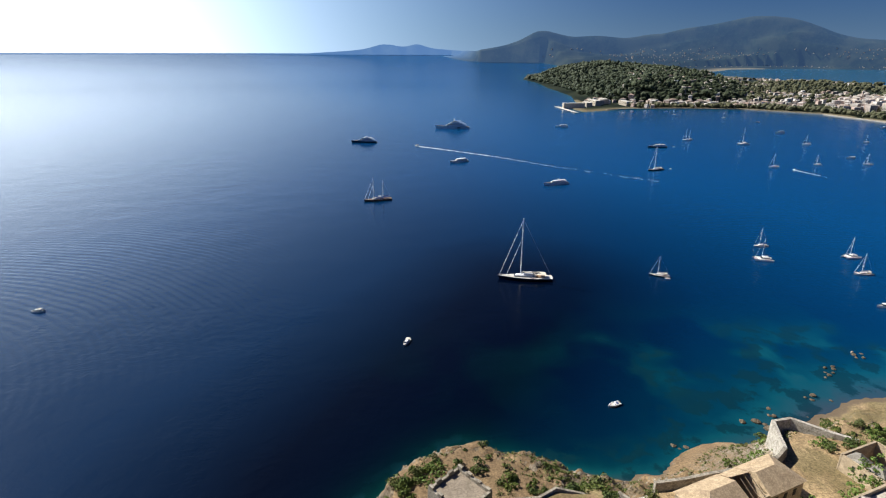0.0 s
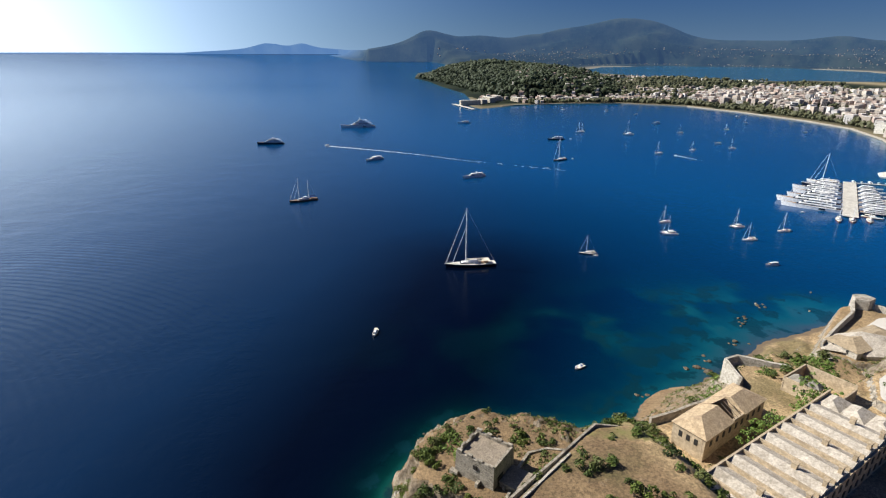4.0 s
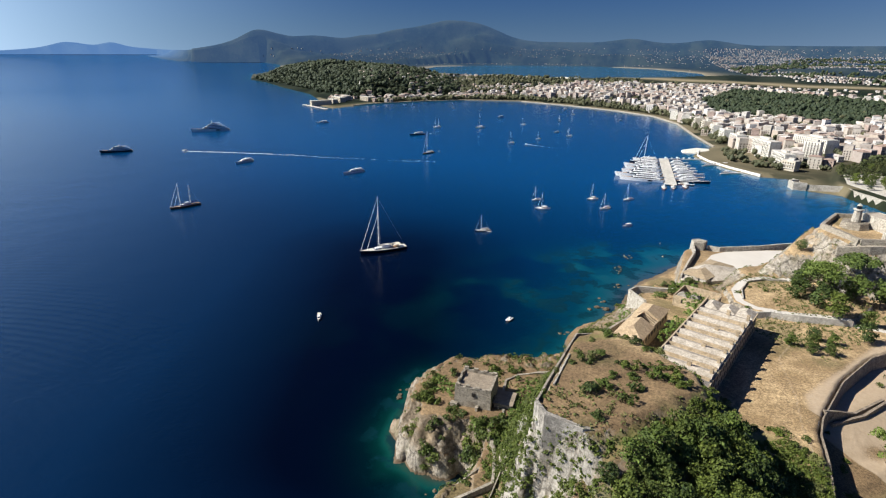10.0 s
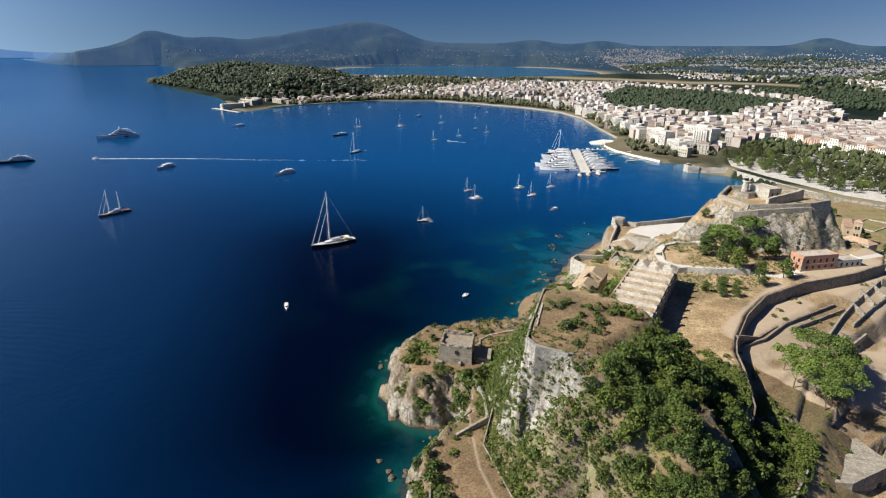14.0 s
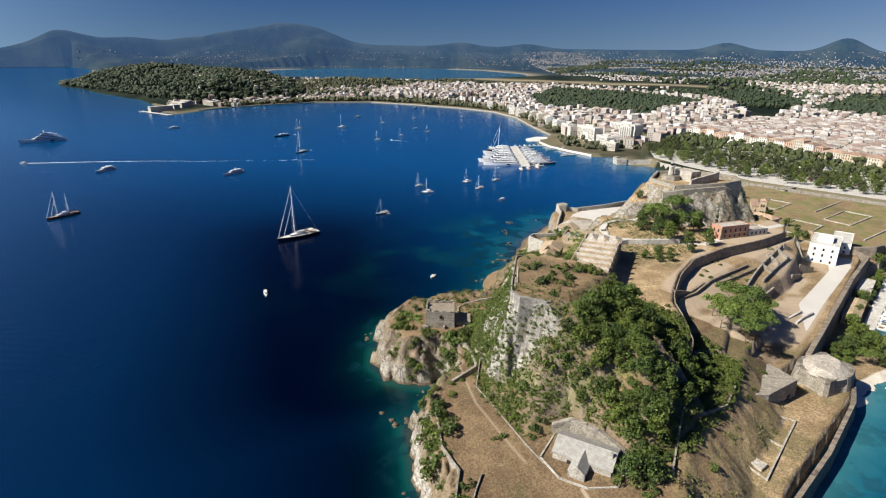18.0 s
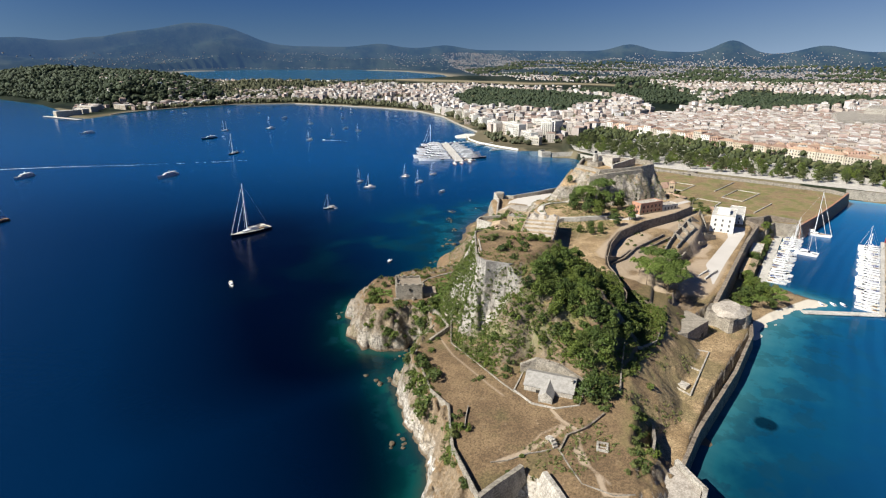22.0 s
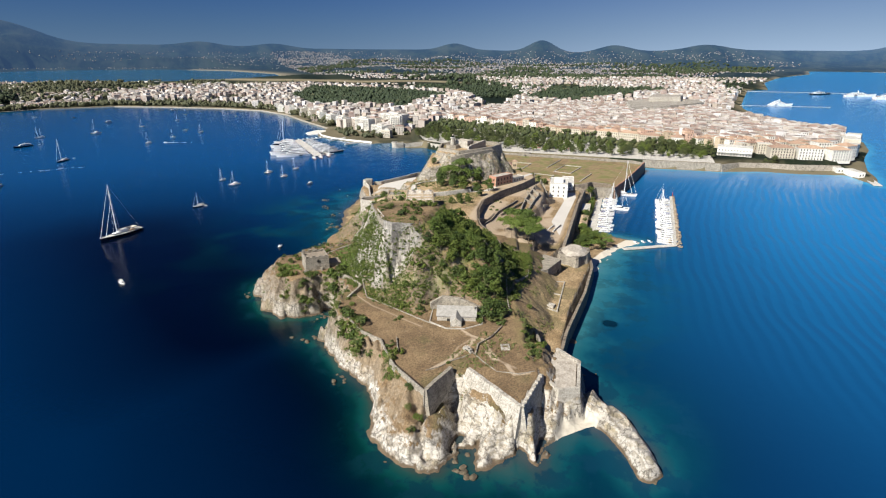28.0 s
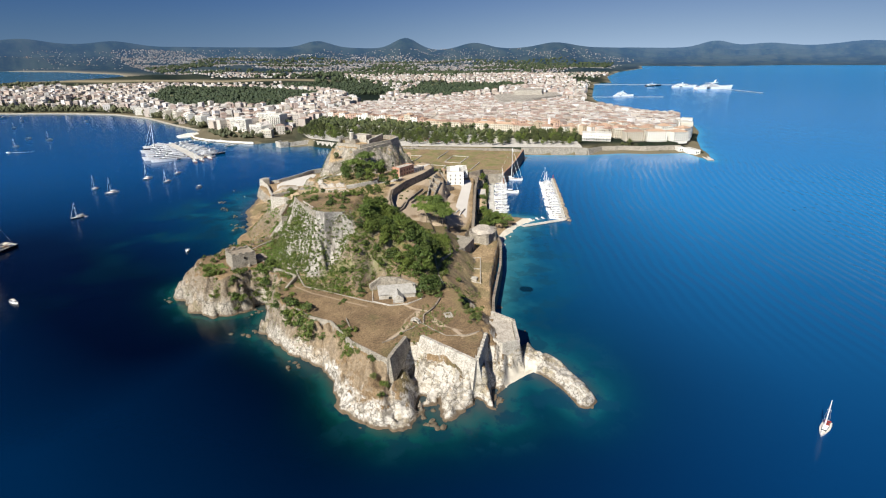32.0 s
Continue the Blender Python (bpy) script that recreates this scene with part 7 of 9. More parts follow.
# ---------------------------------------------------------------- harbour far off
def ship(L, label, place, heading, decks, funnel=True, hull=None):
    x, y, z, k = (float(v) for v in draw_in(np.array(float(place[0])), np.array(float(place[1])), np.array(0.0)))
    th = motor_yacht(L * k, label, (x, y), heading, hull, decks, "ships in the harbour")
    th.name = "cruise_ship" if L > 120 else "ferry"
    th.location.z = z
    return th


ship(165, "large white cruise ship at the far mole", (2110, -880), 285, 6)
ship(110, "white ferry with masts at the far mole", (2230, -800), 285, 3)
ship(90, "dark-hulled ferry at the far quay", (2300, -690), 300, 2, hull=NAVY)
for x, y in ((1634, -150), (1690, -215), (1690, -440)):
    ship(70, "white superyacht at the harbour mole", (x, y), 280, 4)
for (a, b_, w) in (((1620, -150), (1650, -560), 8), ((2420, -440), (2400, -840), 12), ((2400, -840), (1850, -960), 9)):
    p_ = [draw_in(np.array(float(q[0])), np.array(float(q[1])), np.array(0.5)) for q in (a, b_)]
    deck_pier("harbour_mole", "long low pale harbour mole", (float(p_[0][0]), float(p_[0][1])), (float(p_[1][0]), float(p_[1][1])), w, float(p_[0][2]) + 1.0, CONCRETE, False)

# ---------------------------------------------------------------- trees
def leaf_cloud(seed, clumps, leaves, size, tall=1.0, flat=0.0):
    """Many small leaf blades in clumps; the clumps are (x, y, z, radius)."""
    rng = np.random.RandomState(seed)
    out = []
    per = max(4, leaves // len(clumps))
    for cx, cy, cz, r in clumps:
        d = rng.normal(size=(per, 3))
        d /= np.linalg.norm(d, axis=1)[:, None]
        d[:, 2] = np.abs(d[:, 2]) * 0.9 - 0.25 * rng.rand(per)
        c = np.array((cx, cy, cz)) + d * r * (0.72 + 0.36 * rng.rand(per, 1)) * np.array((1, 1, tall))
        nrm = d + rng.normal(size=(per, 3)) * 0.5
        nrm /= np.linalg.norm(nrm, axis=1)[:, None]
        a = np.cross(nrm, rng.normal(size=(per, 3)))
        a /= np.linalg.norm(a, axis=1)[:, None]
        b2 = np.cross(nrm, a)
        s1 = size * (0.6 + 0.8 * rng.rand(per, 1))
        s2 = s1 * (0.5 + 0.4 * rng.rand(per, 1))
        out.append(np.stack([c - a * s1, c - b2 * s2, c + a * s1, c + b2 * s2 + nrm * 0.1 * s1], 1))
    return np.concatenate(out).reshape(-1, 3)


def cloud_mesh(name, verts, material):
    k = len(verts) // 4
    return mesh_of(name, verts.tolist(), np.arange(4 * k).reshape(k, 4).tolist(), material)


def crown_clumps(seed, r, z0, h, count, shape="round"):
    rng = np.random.RandomState(seed)
    out = []
    for i in range(count):
        a, q = rng.rand() * 6.283, rng.rand() ** 0.55
        t = rng.rand()
        if shape == "umbrella":
            out.append((math.cos(a) * q * r, math.sin(a) * q * r, z0 + h * (0.7 + 0.25 * rng.rand()) - 0.12 * h * q, r * rng.uniform(0.28, 0.42)))
        elif shape == "cone":
            rad = r * (1 - t * 0.85)
            out.append((math.cos(a) * rad * 0.3, math.sin(a) * rad * 0.3, z0 + h * t, rad * 0.8))
        else:
            rad = r * math.sin(math.pi * (0.18 + 0.75 * t)) ** 0.8
            out.append((math.cos(a) * q * rad * 0.8, math.sin(a) * q * rad * 0.8, z0 + h * t * 0.85, r * rng.uniform(0.3, 0.5)))
    return out


def trunk_solid(seed, r, h, limbs, spread):
    rng = random.Random(seed)
    s = Solid()
    p, q = Vector((0, 0, -0.8)), Vector((rng.uniform(-0.3, 0.3), rng.uniform(-0.3, 0.3), h * 0.5))
    s.tube(p, q, r, r * 0.75, 7)
    for i in range(limbs):
        a = 6.283 * i / limbs + rng.uniform(-0.4, 0.4)
        e = q + Vector((math.cos(a) * spread * rng.uniform(0.5, 0.9), math.sin(a) * spread * rng.uniform(0.5, 0.9), h * rng.uniform(0.3, 0.5)))
        s.tube(q, e, r * 0.45, r * 0.15, 5)
    return s


def tree_kind(name, label, seed, r, h, trunk_h, material, leaves, size, count, shape="round", group=""):
    th = thing(name, label, "tree", (0, 0, -500), 0, group)
    part("trunk", trunk_solid(seed, 0.05 * h * 0.5 + 0.08, trunk_h + h * 0.4, 4, r * 0.6), BARK, th)
    part("crown", cloud_mesh("crown", leaf_cloud(seed, crown_clumps(seed, r, trunk_h, h, count, shape), leaves, size), material), None, th)
    return th


BROAD = [tree_kind("tree", "dense dark evergreen tree on the wooded slope", 40 + i, 3.4, 5.2, 1.2, LEAF_DARK if i % 2 else LEAF_OLIVE, 1100, 0.27, 17, group="trees of the slope") for i in range(4)]
PINES = [tree_kind("pine_tree", "spreading pine with bright green uneven crown", 60 + i, 5.6, 6.5, 4.5, LEAF_PINE, 2300, 0.3, 26, "umbrella") for i in range(2)]
OAKS = [tree_kind("park_tree", "tall round-crowned park tree", 70 + i, 5.0, 9.0, 2.0, LEAF_OLIVE if i else LEAF_DARK, 1300, 0.4, 20, group="trees of the esplanade") for i in range(3)]
CYPR = [tree_kind("cypress", "slim dark cypress beside the upper road", 80, 1.6, 12.0, 0.8, CYPRESS, 420, 0.4, 16, "cone")]
SHRUB = []
for i in range(4):
    th = thing("shrub", "rounded evergreen shrub on the dry slope", "shrub", (0, 0, -500), 0, "shrubs on the rocks")
    part("foliage", cloud_mesh("foliage", leaf_cloud(90 + i, crown_clumps(90 + i, 1.5, 0.2, 1.5, 8), 380, 0.17), LEAF_SCRUB if i < 2 else LEAF_OLIVE if i == 2 else LEAF_DARK), None, th)
    part("stem", trunk_solid(90 + i, 0.12, 0.9, 3, 0.8), BARK, th)
    SHRUB.append(th)


def plant(kind, x, y, z, s, label=""):
    m = pose(x, y, z, 0, 0, random.uniform(0, 360)) @ Matrix.Diagonal((s, s, s * random.uniform(0.88, 1.12), 1))
    ob = copy_thing(kind, m)
    ob.scale = (s, s, s * random.uniform(0.9, 1.1))
    if label:
        ob["label"] = label
    return ob


def scatter(poly, step, jitter, seed):
    rng = random.Random(seed)
    xs, ys = [p[0] for p in poly], [p[1] for p in poly]
    pts = []
    x = min(xs)
    while x < max(xs):
        y = min(ys)
        while y < max(ys):
            pts.append((x + rng.uniform(-jitter, jitter), y + rng.uniform(-jitter, jitter)))
            y += step
        x += step
    arr = np.array(pts)
    return arr[sd(poly, arr[:, 0], arr[:, 1]) > 0]


random.seed(77)
WOOD = [(-16, 10), (-12, 4), (3, 6), (14, 4), (32, 6), (45, 9), (52, 12), (50, 20), (44, 30), (40, 40), (34, 44), (24, 46), (12, 50), (2, 50), (-6, 48), (-9, 42), (-9, 34), (-12, 26), (-15, 18)]
for x, y in scatter(WOOD, 3.3, 1.6, 5):
    gz = ground_z(x, y)
    if fbm(np.array([x]), np.array([y]), 22, 2, 99)[0] < 0.2 or gz > 54:
        continue
    plant(random.choice(BROAD), x, y, gz - 0.3, 0.5 + 0.85 * random.random() ** 1.4)
for x, y in scatter(TALUS, 6.5, 2.8, 15):
    if sd(WOOD, np.array([x]), np.array([y]))[0] > 1 or random.random() < 0.35:
        continue
    gz = ground_z(x, y)
    if gz < 57:
        plant(random.choice(SHRUB), x, y, gz - 0.2, random.uniform(0.8, 2.0))
# the ward and upper road
for x, y, s in ((165, 82, 0.75), (170, 90, 0.7), (186, 96, 0.7), (199, 79, 0.8), (178, 62, 0.6), (157, 65, 0.5), (190, 86, 0.75), (172, 103, 0.6), (184, 108, 0.65), (196, 112, 0.6), (205, 122, 0.4), (174, 72, 0.45)):
    plant(OAKS[0 if int(x) % 3 else 1], x, y, ground_z(x, y) - 0.3, 1.65 * s, "broad evergreen tree beside the upper road")
for x, y, s in ((178, 96, 0.95), (203, 93, 1.0), (192, 101, 0.8)):
    plant(PINES[0], x, y, ground_z(x, y) - 0.3, 1.6 * s, "spreading yellow-green pine beside the upper road")
for x, y in ((192, 66), (212, 67), (213.5, 70), (208, 78), (225, 66), (302, 52), (306, 50)):
    plant(CYPR[0], x, y, ground_z(x, y) - 0.2, random.uniform(0.8, 1.1))
for x, y, s in ((133, 73, 0.6), (133, 66, 0.55), (127, 78, 0.5), (140, 76, 0.6), (128, 70, 0.45), (143, 70, 0.5)):
    plant(random.choice(OAKS), x, y, ground_z(x, y) - 0.2, s, "low tree on the lawn below the road")
for x, y, s in ((90, 21, 1.0), (104, 19, 1.05), (119, 20, 1.1), (107, 8, 0.9), (118, 27, 1.0), (88, 9, 0.9), (112, 14, 1.05), (98, 28, 0.9), (96, 13, 1.0), (124, 12, 0.9), (130, 20, 0.8)):
    plant(random.choice(PINES), x, y, ground_z(x, y) - 0.2, 1.15 * s)
for x, y, s in ((151, -36, 0.7), (163, -32, 0.8), (169, -30, 0.8), (189, -18, 0.8), (161, -27, 0.9), (176, -29, 0.8), (156, -24, 0.8), (142, -24, 0.7), (182, -24, 0.8), (172, -20, 0.85), (235, -14, 0.7), (300, -12, 0.8), (306, -14, 0.8), (255, -14, 0.6), (186, -34, 0.6), (148, -18, 0.7), (134, -20, 0.6)):
    plant(random.choice(OAKS if s > 0.65 else SHRUB), x, y, max(1.2, ground_z(x, y)) - 0.2, s if s > 0.65 else 2.2, "leafy tree behind the marina beach" if s > 0.65 else "")
for x, y in ((148, -30), (168, -38), (158, -40)):
    plant(PINES[1], x, y, max(1.0, ground_z(x, y)) - 0.2, 0.7, "low pine behind the marina beach")
for k in range(24):
    x = 128 + k * 7.0 + random.uniform(-2, 2)
    y = -15.5 - 2.5 * random.random() - (6 if k < 9 else 0) * random.random()
    plant(OAKS[random.randrange(3)], x, y, 1.2, random.uniform(0.5, 0.8), "leafy tree between the curtain wall and the quay")
for x, y in ((312, 40), (316, 46), (322, 38), (340, 48), (352, 58), (300, 40), (368, 76), (296, 62), (410, 120), (430, 118)):
    plant(OAKS[random.randrange(3)], x, y, ground_z(x, y) - 0.2, random.uniform(0.45, 0.75), "dark tree near the inner gate")
# large shrubs on the cliffs, seen singly
for x, y, s in ((-49, 70, 2.4), (-52, 62, 2.6), (-47, 80, 2.0), (-54, 70, 2.2), (-45, 74, 2.2), (-97, 18, 1.2), (-106, 13, 1.2), (-70, 34, 1.6), (-66, 40, 1.5), (-76, 36, 1.8), (-80, 32, 1.6), (-38, 84, 1.6), (-36, 76, 1.3), (-10, 138, 1.6), (-14, 130, 1.7), (-4, 144, 1.3),
                (-18, 120, 1.8), (-12, 116, 1.6), (2, 104, 2.2), (-4, 100, 2.0), (6, 106, 1.8), (-8, 104, 1.6), (8, 96, 1.6), (4, 92, 1.2), (-40, 86, 1.2), (17, 78, 1.5), (9, 65, 1.7), (37, 80, 1.5), (42, 73, 1.5), (33, 88, 1.3), (28, 56, 1.4), (32, 65, 1.2), (19, 65, 1.1), (36, 92, 1.3), (46, 84, 1.4), (50, 78, 1.4),
                (-46, -20, 1.4), (-40, -18, 1.5), (-30, -16, 1.5), (-20, -13, 1.4), (-52, -24, 1.2), (0, -10, 1.4), (-29, 3, 2.2), (-32, 8, 1.6), (-24, 0, 2.4), (-30, -2, 1.8), (30, 112, 2.0), (40, 116, 2.2), (48, 120, 2.2), (36, 106, 2.4), (26, 104, 2.2), (46, 110, 2.4), (56, 114, 2.0), (22, 112, 1.8), (60, 122, 1.8), (50, 128, 1.4), (76, 142, 1.6), (96, 146, 1.8), (110, 154, 1.8), (136, 160, 2.0)):
    plant(SHRUB[2 + (int(x) % 2)] if (int(x * 3 + y)) % 3 else SHRUB[0], x, y, ground_z(x, y) - 0.25, s)
# shrubs of the mound's top and dark bushes hanging on the sea cliffs
for x, y, s in ((3.9, 64.6, 1.9), (22.9, 68.4, 1.8), (25.9, 61.7, 2.0), (-1.6, 55.4, 1.4), (10, 57, 1.7), (16, 60, 1.6), (30, 56, 1.9), (-24.4, 47, 1.5), (-31.2, 39.7, 1.7), (-29.6, 53, 1.3), (-16.4, 31.4, 1.4), (-21, 58, 1.2), (-20, 40, 1.1), (31, 100, 1.5), (38, 84, 1.3), (14, 78, 1.6), (21, 78, 1.2), (22, 72, 0.9), (15, 68, 1.3), (20, 64, 1.1), (28, 67, 1.0), (8, 66, 1.0), (30, 59, 1.5), (34, 62, 1.2), (26, 88, 0.8), (36, 52, 1.3),
                (-31, 81, 1.0), (-17, 73, 1.0), (-18, 49, 1.2), (-26, 54, 1.1), (-28, 40, 1.3), (-34, 39, 1.0), (-13, 41, 1.4), (-46, 65, 1.0), (-10, 82, 1.2), (-50, -23, 1.6), (-44, -24, 1.5), (-38, -22, 1.4), (-34, -14, 1.0), (28, -1, 1.4)):
    plant(SHRUB[2 + (int(x) % 2)], x, y, ground_z(x, y) - 0.25, s, "dark rounded shrub on dry ground")
for x, y, z, s in ((-59, 63, 12, 2.4), (-62, 58, 12.5, 2.6), (-65, 56, 11, 2.2), (-57, 68, 13, 2.0), (-56, 62, 14.5, 2.2), (-60, 55, 14, 2.0), (-66, 50, 12, 1.8), (-53, 72, 14, 1.8), (-74, 35, 14, 1.8), (-77, 32, 13, 1.9), (-80, 30, 12, 1.8), (-72, 39, 15, 1.6), (-84, 27, 15, 1.2),
                  (-4, 102, 20, 2.0), (-6, 107, 18, 2.2), (-9, 104, 17, 2.0), (-2, 106, 20, 1.8), (-12, 101, 16, 1.8), (-21, 117, 10, 1.8), (-20, 114, 9, 1.8), (-23, 128, 12, 1.3), (-16, 119, 17, 1.4), (-14, 133, 20, 1.3), (-10, 138, 20.5, 1.2), (-7, 116, 20, 1.2), (-12, 128, 20, 1.2), (3, 141, 21, 1.2), (10, 140, 20, 1.5), (20, 134, 19, 1.6), (28, 132, 18, 1.6)):
    plant(SHRUB[2 + (int(y) % 2)], x, y, max(z - 1.5, min(ground_z(x, y), z + 1)) - 0.3, 1.35 * s, "dark bush clinging to the sea cliff")
plant(BROAD[1], -27, 5, ground_z(-27, 5) - 0.2, 1.8, "large dark evergreen beside the church")
plant(BROAD[3], -23, 1, ground_z(-23, 1) - 0.2, 1.5, "large dark evergreen beside the church")
for k in range(13):
    x = -56 + 3.0 * k + random.uniform(-1, 1)
    y = -21.5 + 0.24 * (x + 56) + random.uniform(-1.6, 2.2)
    plant(SHRUB[k % 3], x, y, ground_z(x, y) - 0.25, random.uniform(0.9, 1.5), "bright green shrub along the ditch")
# garden between barracks and house
for x, y in scatter([(66, 92), (106, 107), (104, 113), (92, 112), (72, 99), (62, 100)], 4.2, 1.3, 8):
    plant(random.choice(SHRUB), x, y, 30.5, random.uniform(1.6, 2.6))
for x, y in scatter([(112, 130), (150, 140), (182, 160), (176, 176), (150, 164), (130, 150)], 7.5, 3.0, 9):
    plant(random.choice(SHRUB), x, y, ground_z(x, y) - 0.2, random.uniform(1.0, 2.2))
# shrubs strewn over slopes and cliffs
strewn = 0
strewn_clumps = []
rng = random.Random(4)
while strewn < 150:
    x, y = rng.uniform(-95, 280), rng.uniform(-20, 165)
    gz = ground_z(x, y)
    if gz < 14 or (48 < x < 125 and 55 < y < 135) or fbm(np.array([x]), np.array([y]), 40, 3, 77)[0] < 0.48:
        continue
    if x < -30 and rng.random() < 0.75:
        continue
    r = rng.uniform(0.6, 1.5)
    strewn_clumps += [(x, y, gz + 0.3 * r, r), (x + rng.uniform(-r, r), y + rng.uniform(-r, r), gz + 0.2 * r, 0.8 * r), (x + rng.uniform(-r, r), y + rng.uniform(-r, r), gz + 0.2 * r, 0.7 * r)]
    strewn += 1

single("wild_bushes", cloud_mesh("wild_bushes", leaf_cloud(14, strewn_clumps, len(strewn_clumps) * 34, 0.28), LEAF_OLIVE), None, "scattered wild bushes on slopes and cliffs", "bushes", kind="stuff")

# low scrub as one cover
rng2 = np.random.RandomState(12)
cand = np.stack([rng2.uniform(-100, 300, 26000), rng2.uniform(-24, 170, 26000)], 1)
cz = fort_height(cand[:, 0], cand[:, 1])
near_h = fort_height(cand[:, 0] + 1.2, cand[:, 1])
near_v = fort_height(cand[:, 0], cand[:, 1] + 1.2)
slope = np.hypot(near_h - cz, near_v - cz) / 1.2
patch = fbm(cand[:, 0], cand[:, 1], 30, 3, 55)
inside = sd(TALUS, cand[:, 0], cand[:, 1]) > -2
level = (slope < 0.35) & (cand[:, 0] < 60) & ~inside
keep = (cz > 6) & (((patch > 0.42) & (slope > 0.55) & (cand[:, 0] > -62)) | ((patch > 0.5) & inside) | ((patch > 0.54) & ~level) | (patch > 0.66)) & ~(level & (cand[:, 0] < -20) & (patch < 0.7)) & ~((cand[:, 0] > 46) & (cand[:, 0] < 125) & (cand[:, 1] > 52) & (cand[:, 1] < 132)) & (sd(TERRACE_N, cand[:, 0], cand[:, 1]) < -1)
tufts = np.concatenate([cand, cz[:, None]], 1)[keep][:10000]
verts = leaf_cloud(5, [(x, y, z + 0.1, rng2.uniform(0.35, 0.95)) for x, y, z in tufts], len(tufts) * 9, 0.28)
single("scrub", cloud_mesh("scrub", verts, LEAF_SCRUB), None, "low grey-green scrub over the rocks", "scrub", kind="stuff")
# bushes of the slopes, too many to count
bush = np.stack([rng2.uniform(-40, 80, 16000), rng2.uniform(-14, 112, 16000)], 1)
bz = fort_height(bush[:, 0], bush[:, 1])
din, dw = sd(TALUS, bush[:, 0], bush[:, 1]), sd(WOOD, bush[:, 0], bush[:, 1])
bp_ = fbm(bush[:, 0], bush[:, 1], 16, 3, 21)
flank = (bush[:, 1] > 66) & (bush[:, 0] < 34)
bs = np.hypot(fort_height(bush[:, 0] + 1, bush[:, 1]) - bz, fort_height(bush[:, 0], bush[:, 1] + 1) - bz)
grassy = sd([(-34, 40), (-30, 56), (-24, 67), (-15, 61), (-11, 47), (-13, 36), (-18, 28), (-28, 33)], bush[:, 0], bush[:, 1]) > 0
ok = (bs < np.where(flank | (bush[:, 0] < 8), 6.0, 1.9)) & (bz > 19) & (din > 0) & (dw < 1) & (bp_ > 0.3 + 0.006 * np.clip(-dw, 0, 12)) & ~((bush[:, 0] > 46) & (bush[:, 1] > 50)) & ~((bush[:, 0] < -21) & (np.abs(bush[:, 1] - 21) < 12)) & ~((bz > 56) & (din > 8)) & ~(grassy & (bp_ < 0.56))
rows = np.concatenate([bush, bz[:, None]], 1)[ok][:4600]
cl = []
for x, y, z in rows:
    r = 0.3 + 1.0 * rng2.rand() ** 2.2
    cl += [(x, y, z + 0.4 * r, r), (x + rng2.normal() * r, y + rng2.normal() * r, z + 0.3 * r, 0.8 * r)]
single("bushes", cloud_mesh("bushes", leaf_cloud(8, cl, len(cl) * 20, 0.26), LEAF_OLIVE), None, "olive-green bushes over the steep slope", "bushes", kind="stuff")
# thickets on the sea cliffs, one by one
rng3 = random.Random(31)
for x, y, long, wide, turn in ((-60, 62, 7.5, 3.6, 52), (-83, 30, 4.2, 2.2, 40), (-98.5, 13, 2.0, 1.6, 0), (-49, 67, 3.0, 2.0, 50), (-72.5, 36, 3.6, 2.4, 40), (-78, 36, 4.0, 2.4, 40), (-90, 20, 1.8, 1.4, 0), (-53, 73, 3.0, 1.8, 50), (-21, 117, 3.4, 2.4, 70), (-8, 104, 4.2, 3.2, 20), (-16, 134, 3.0, 2.2, 60), (-44, 81, 2.0, 1.4, 0), (-12.5, 133.5, 4.0, 2.8, 60), (-21, 127, 3.0, 2.4, 60), (-8.4, 119.8, 2.6, 1.8, 30), (-6, 110, 4.4, 2.8, 60), (13.5, 113.6, 4.6, 2.6, 40), (2, 98, 5.0, 2.8, 60), (28, 130, 3.0, 1.6, 20), (19, 135, 3.4, 1.8, 20), (-4, 140, 3.0, 1.8, 0)):
    cl = []
    for k in range(int(5 + long * wide)):
        a, q = rng3.uniform(0, 6.283), math.sqrt(rng3.random())
        dx, dy = long * q * math.cos(a), wide * q * math.sin(a)
        ca, sa = math.cos(radians(turn)), math.sin(radians(turn))
        gx_, gy_ = x + dx * ca - dy * sa, y + dx * sa + dy * ca
        r = rng3.uniform(0.8, 1.5)
        cl.append((gx_, gy_, max(ground_z(gx_, gy_), 3.0) + 0.3 * r, r))
    single("thicket", cloud_mesh("thicket", leaf_cloud(40 + int(y), cl, len(cl) * 60, 0.24), LEAF_OLIVE), None, "dense dark green thicket on the sea cliff", "bush", "thickets on the cliffs")
# bushes clinging to steep rock
hang = np.stack([rng2.uniform(-34, 40, 9000), rng2.uniform(40, 150, 9000)], 1)
hz = fort_height(hang[:, 0], hang[:, 1])
hs = np.hypot(fort_height(hang[:, 0] + 1, hang[:, 1]) - hz, fort_height(hang[:, 0], hang[:, 1] + 1) - hz)
south = -(hang[:, 0] + 11) * 0.6 + (hang[:, 1] - 67) * 0.8
ok = (hs > 1.0) & (hz > 5) & (hz < 57) & (fbm(hang[:, 0], hang[:, 1], 9, 3, 64) > np.where((south > 2) & (hz > 24), 0.34, 0.56))
cl = []
for x, y, z in np.concatenate([hang, hz[:, None]], 1)[ok][:1500]:
    r = 0.4 + 1.0 * rng2.rand() ** 1.6
    cl += [(x, y, z + 0.2 * r, r), (x + rng2.normal() * r, y + rng2.normal() * r, z, 0.8 * r)]
single("cliff_bushes", cloud_mesh("cliff_bushes", leaf_cloud(18, cl, len(cl) * 24, 0.24), LEAF_OLIVE), None, "green bushes clinging to the steep rock", "bushes", kind="stuff")
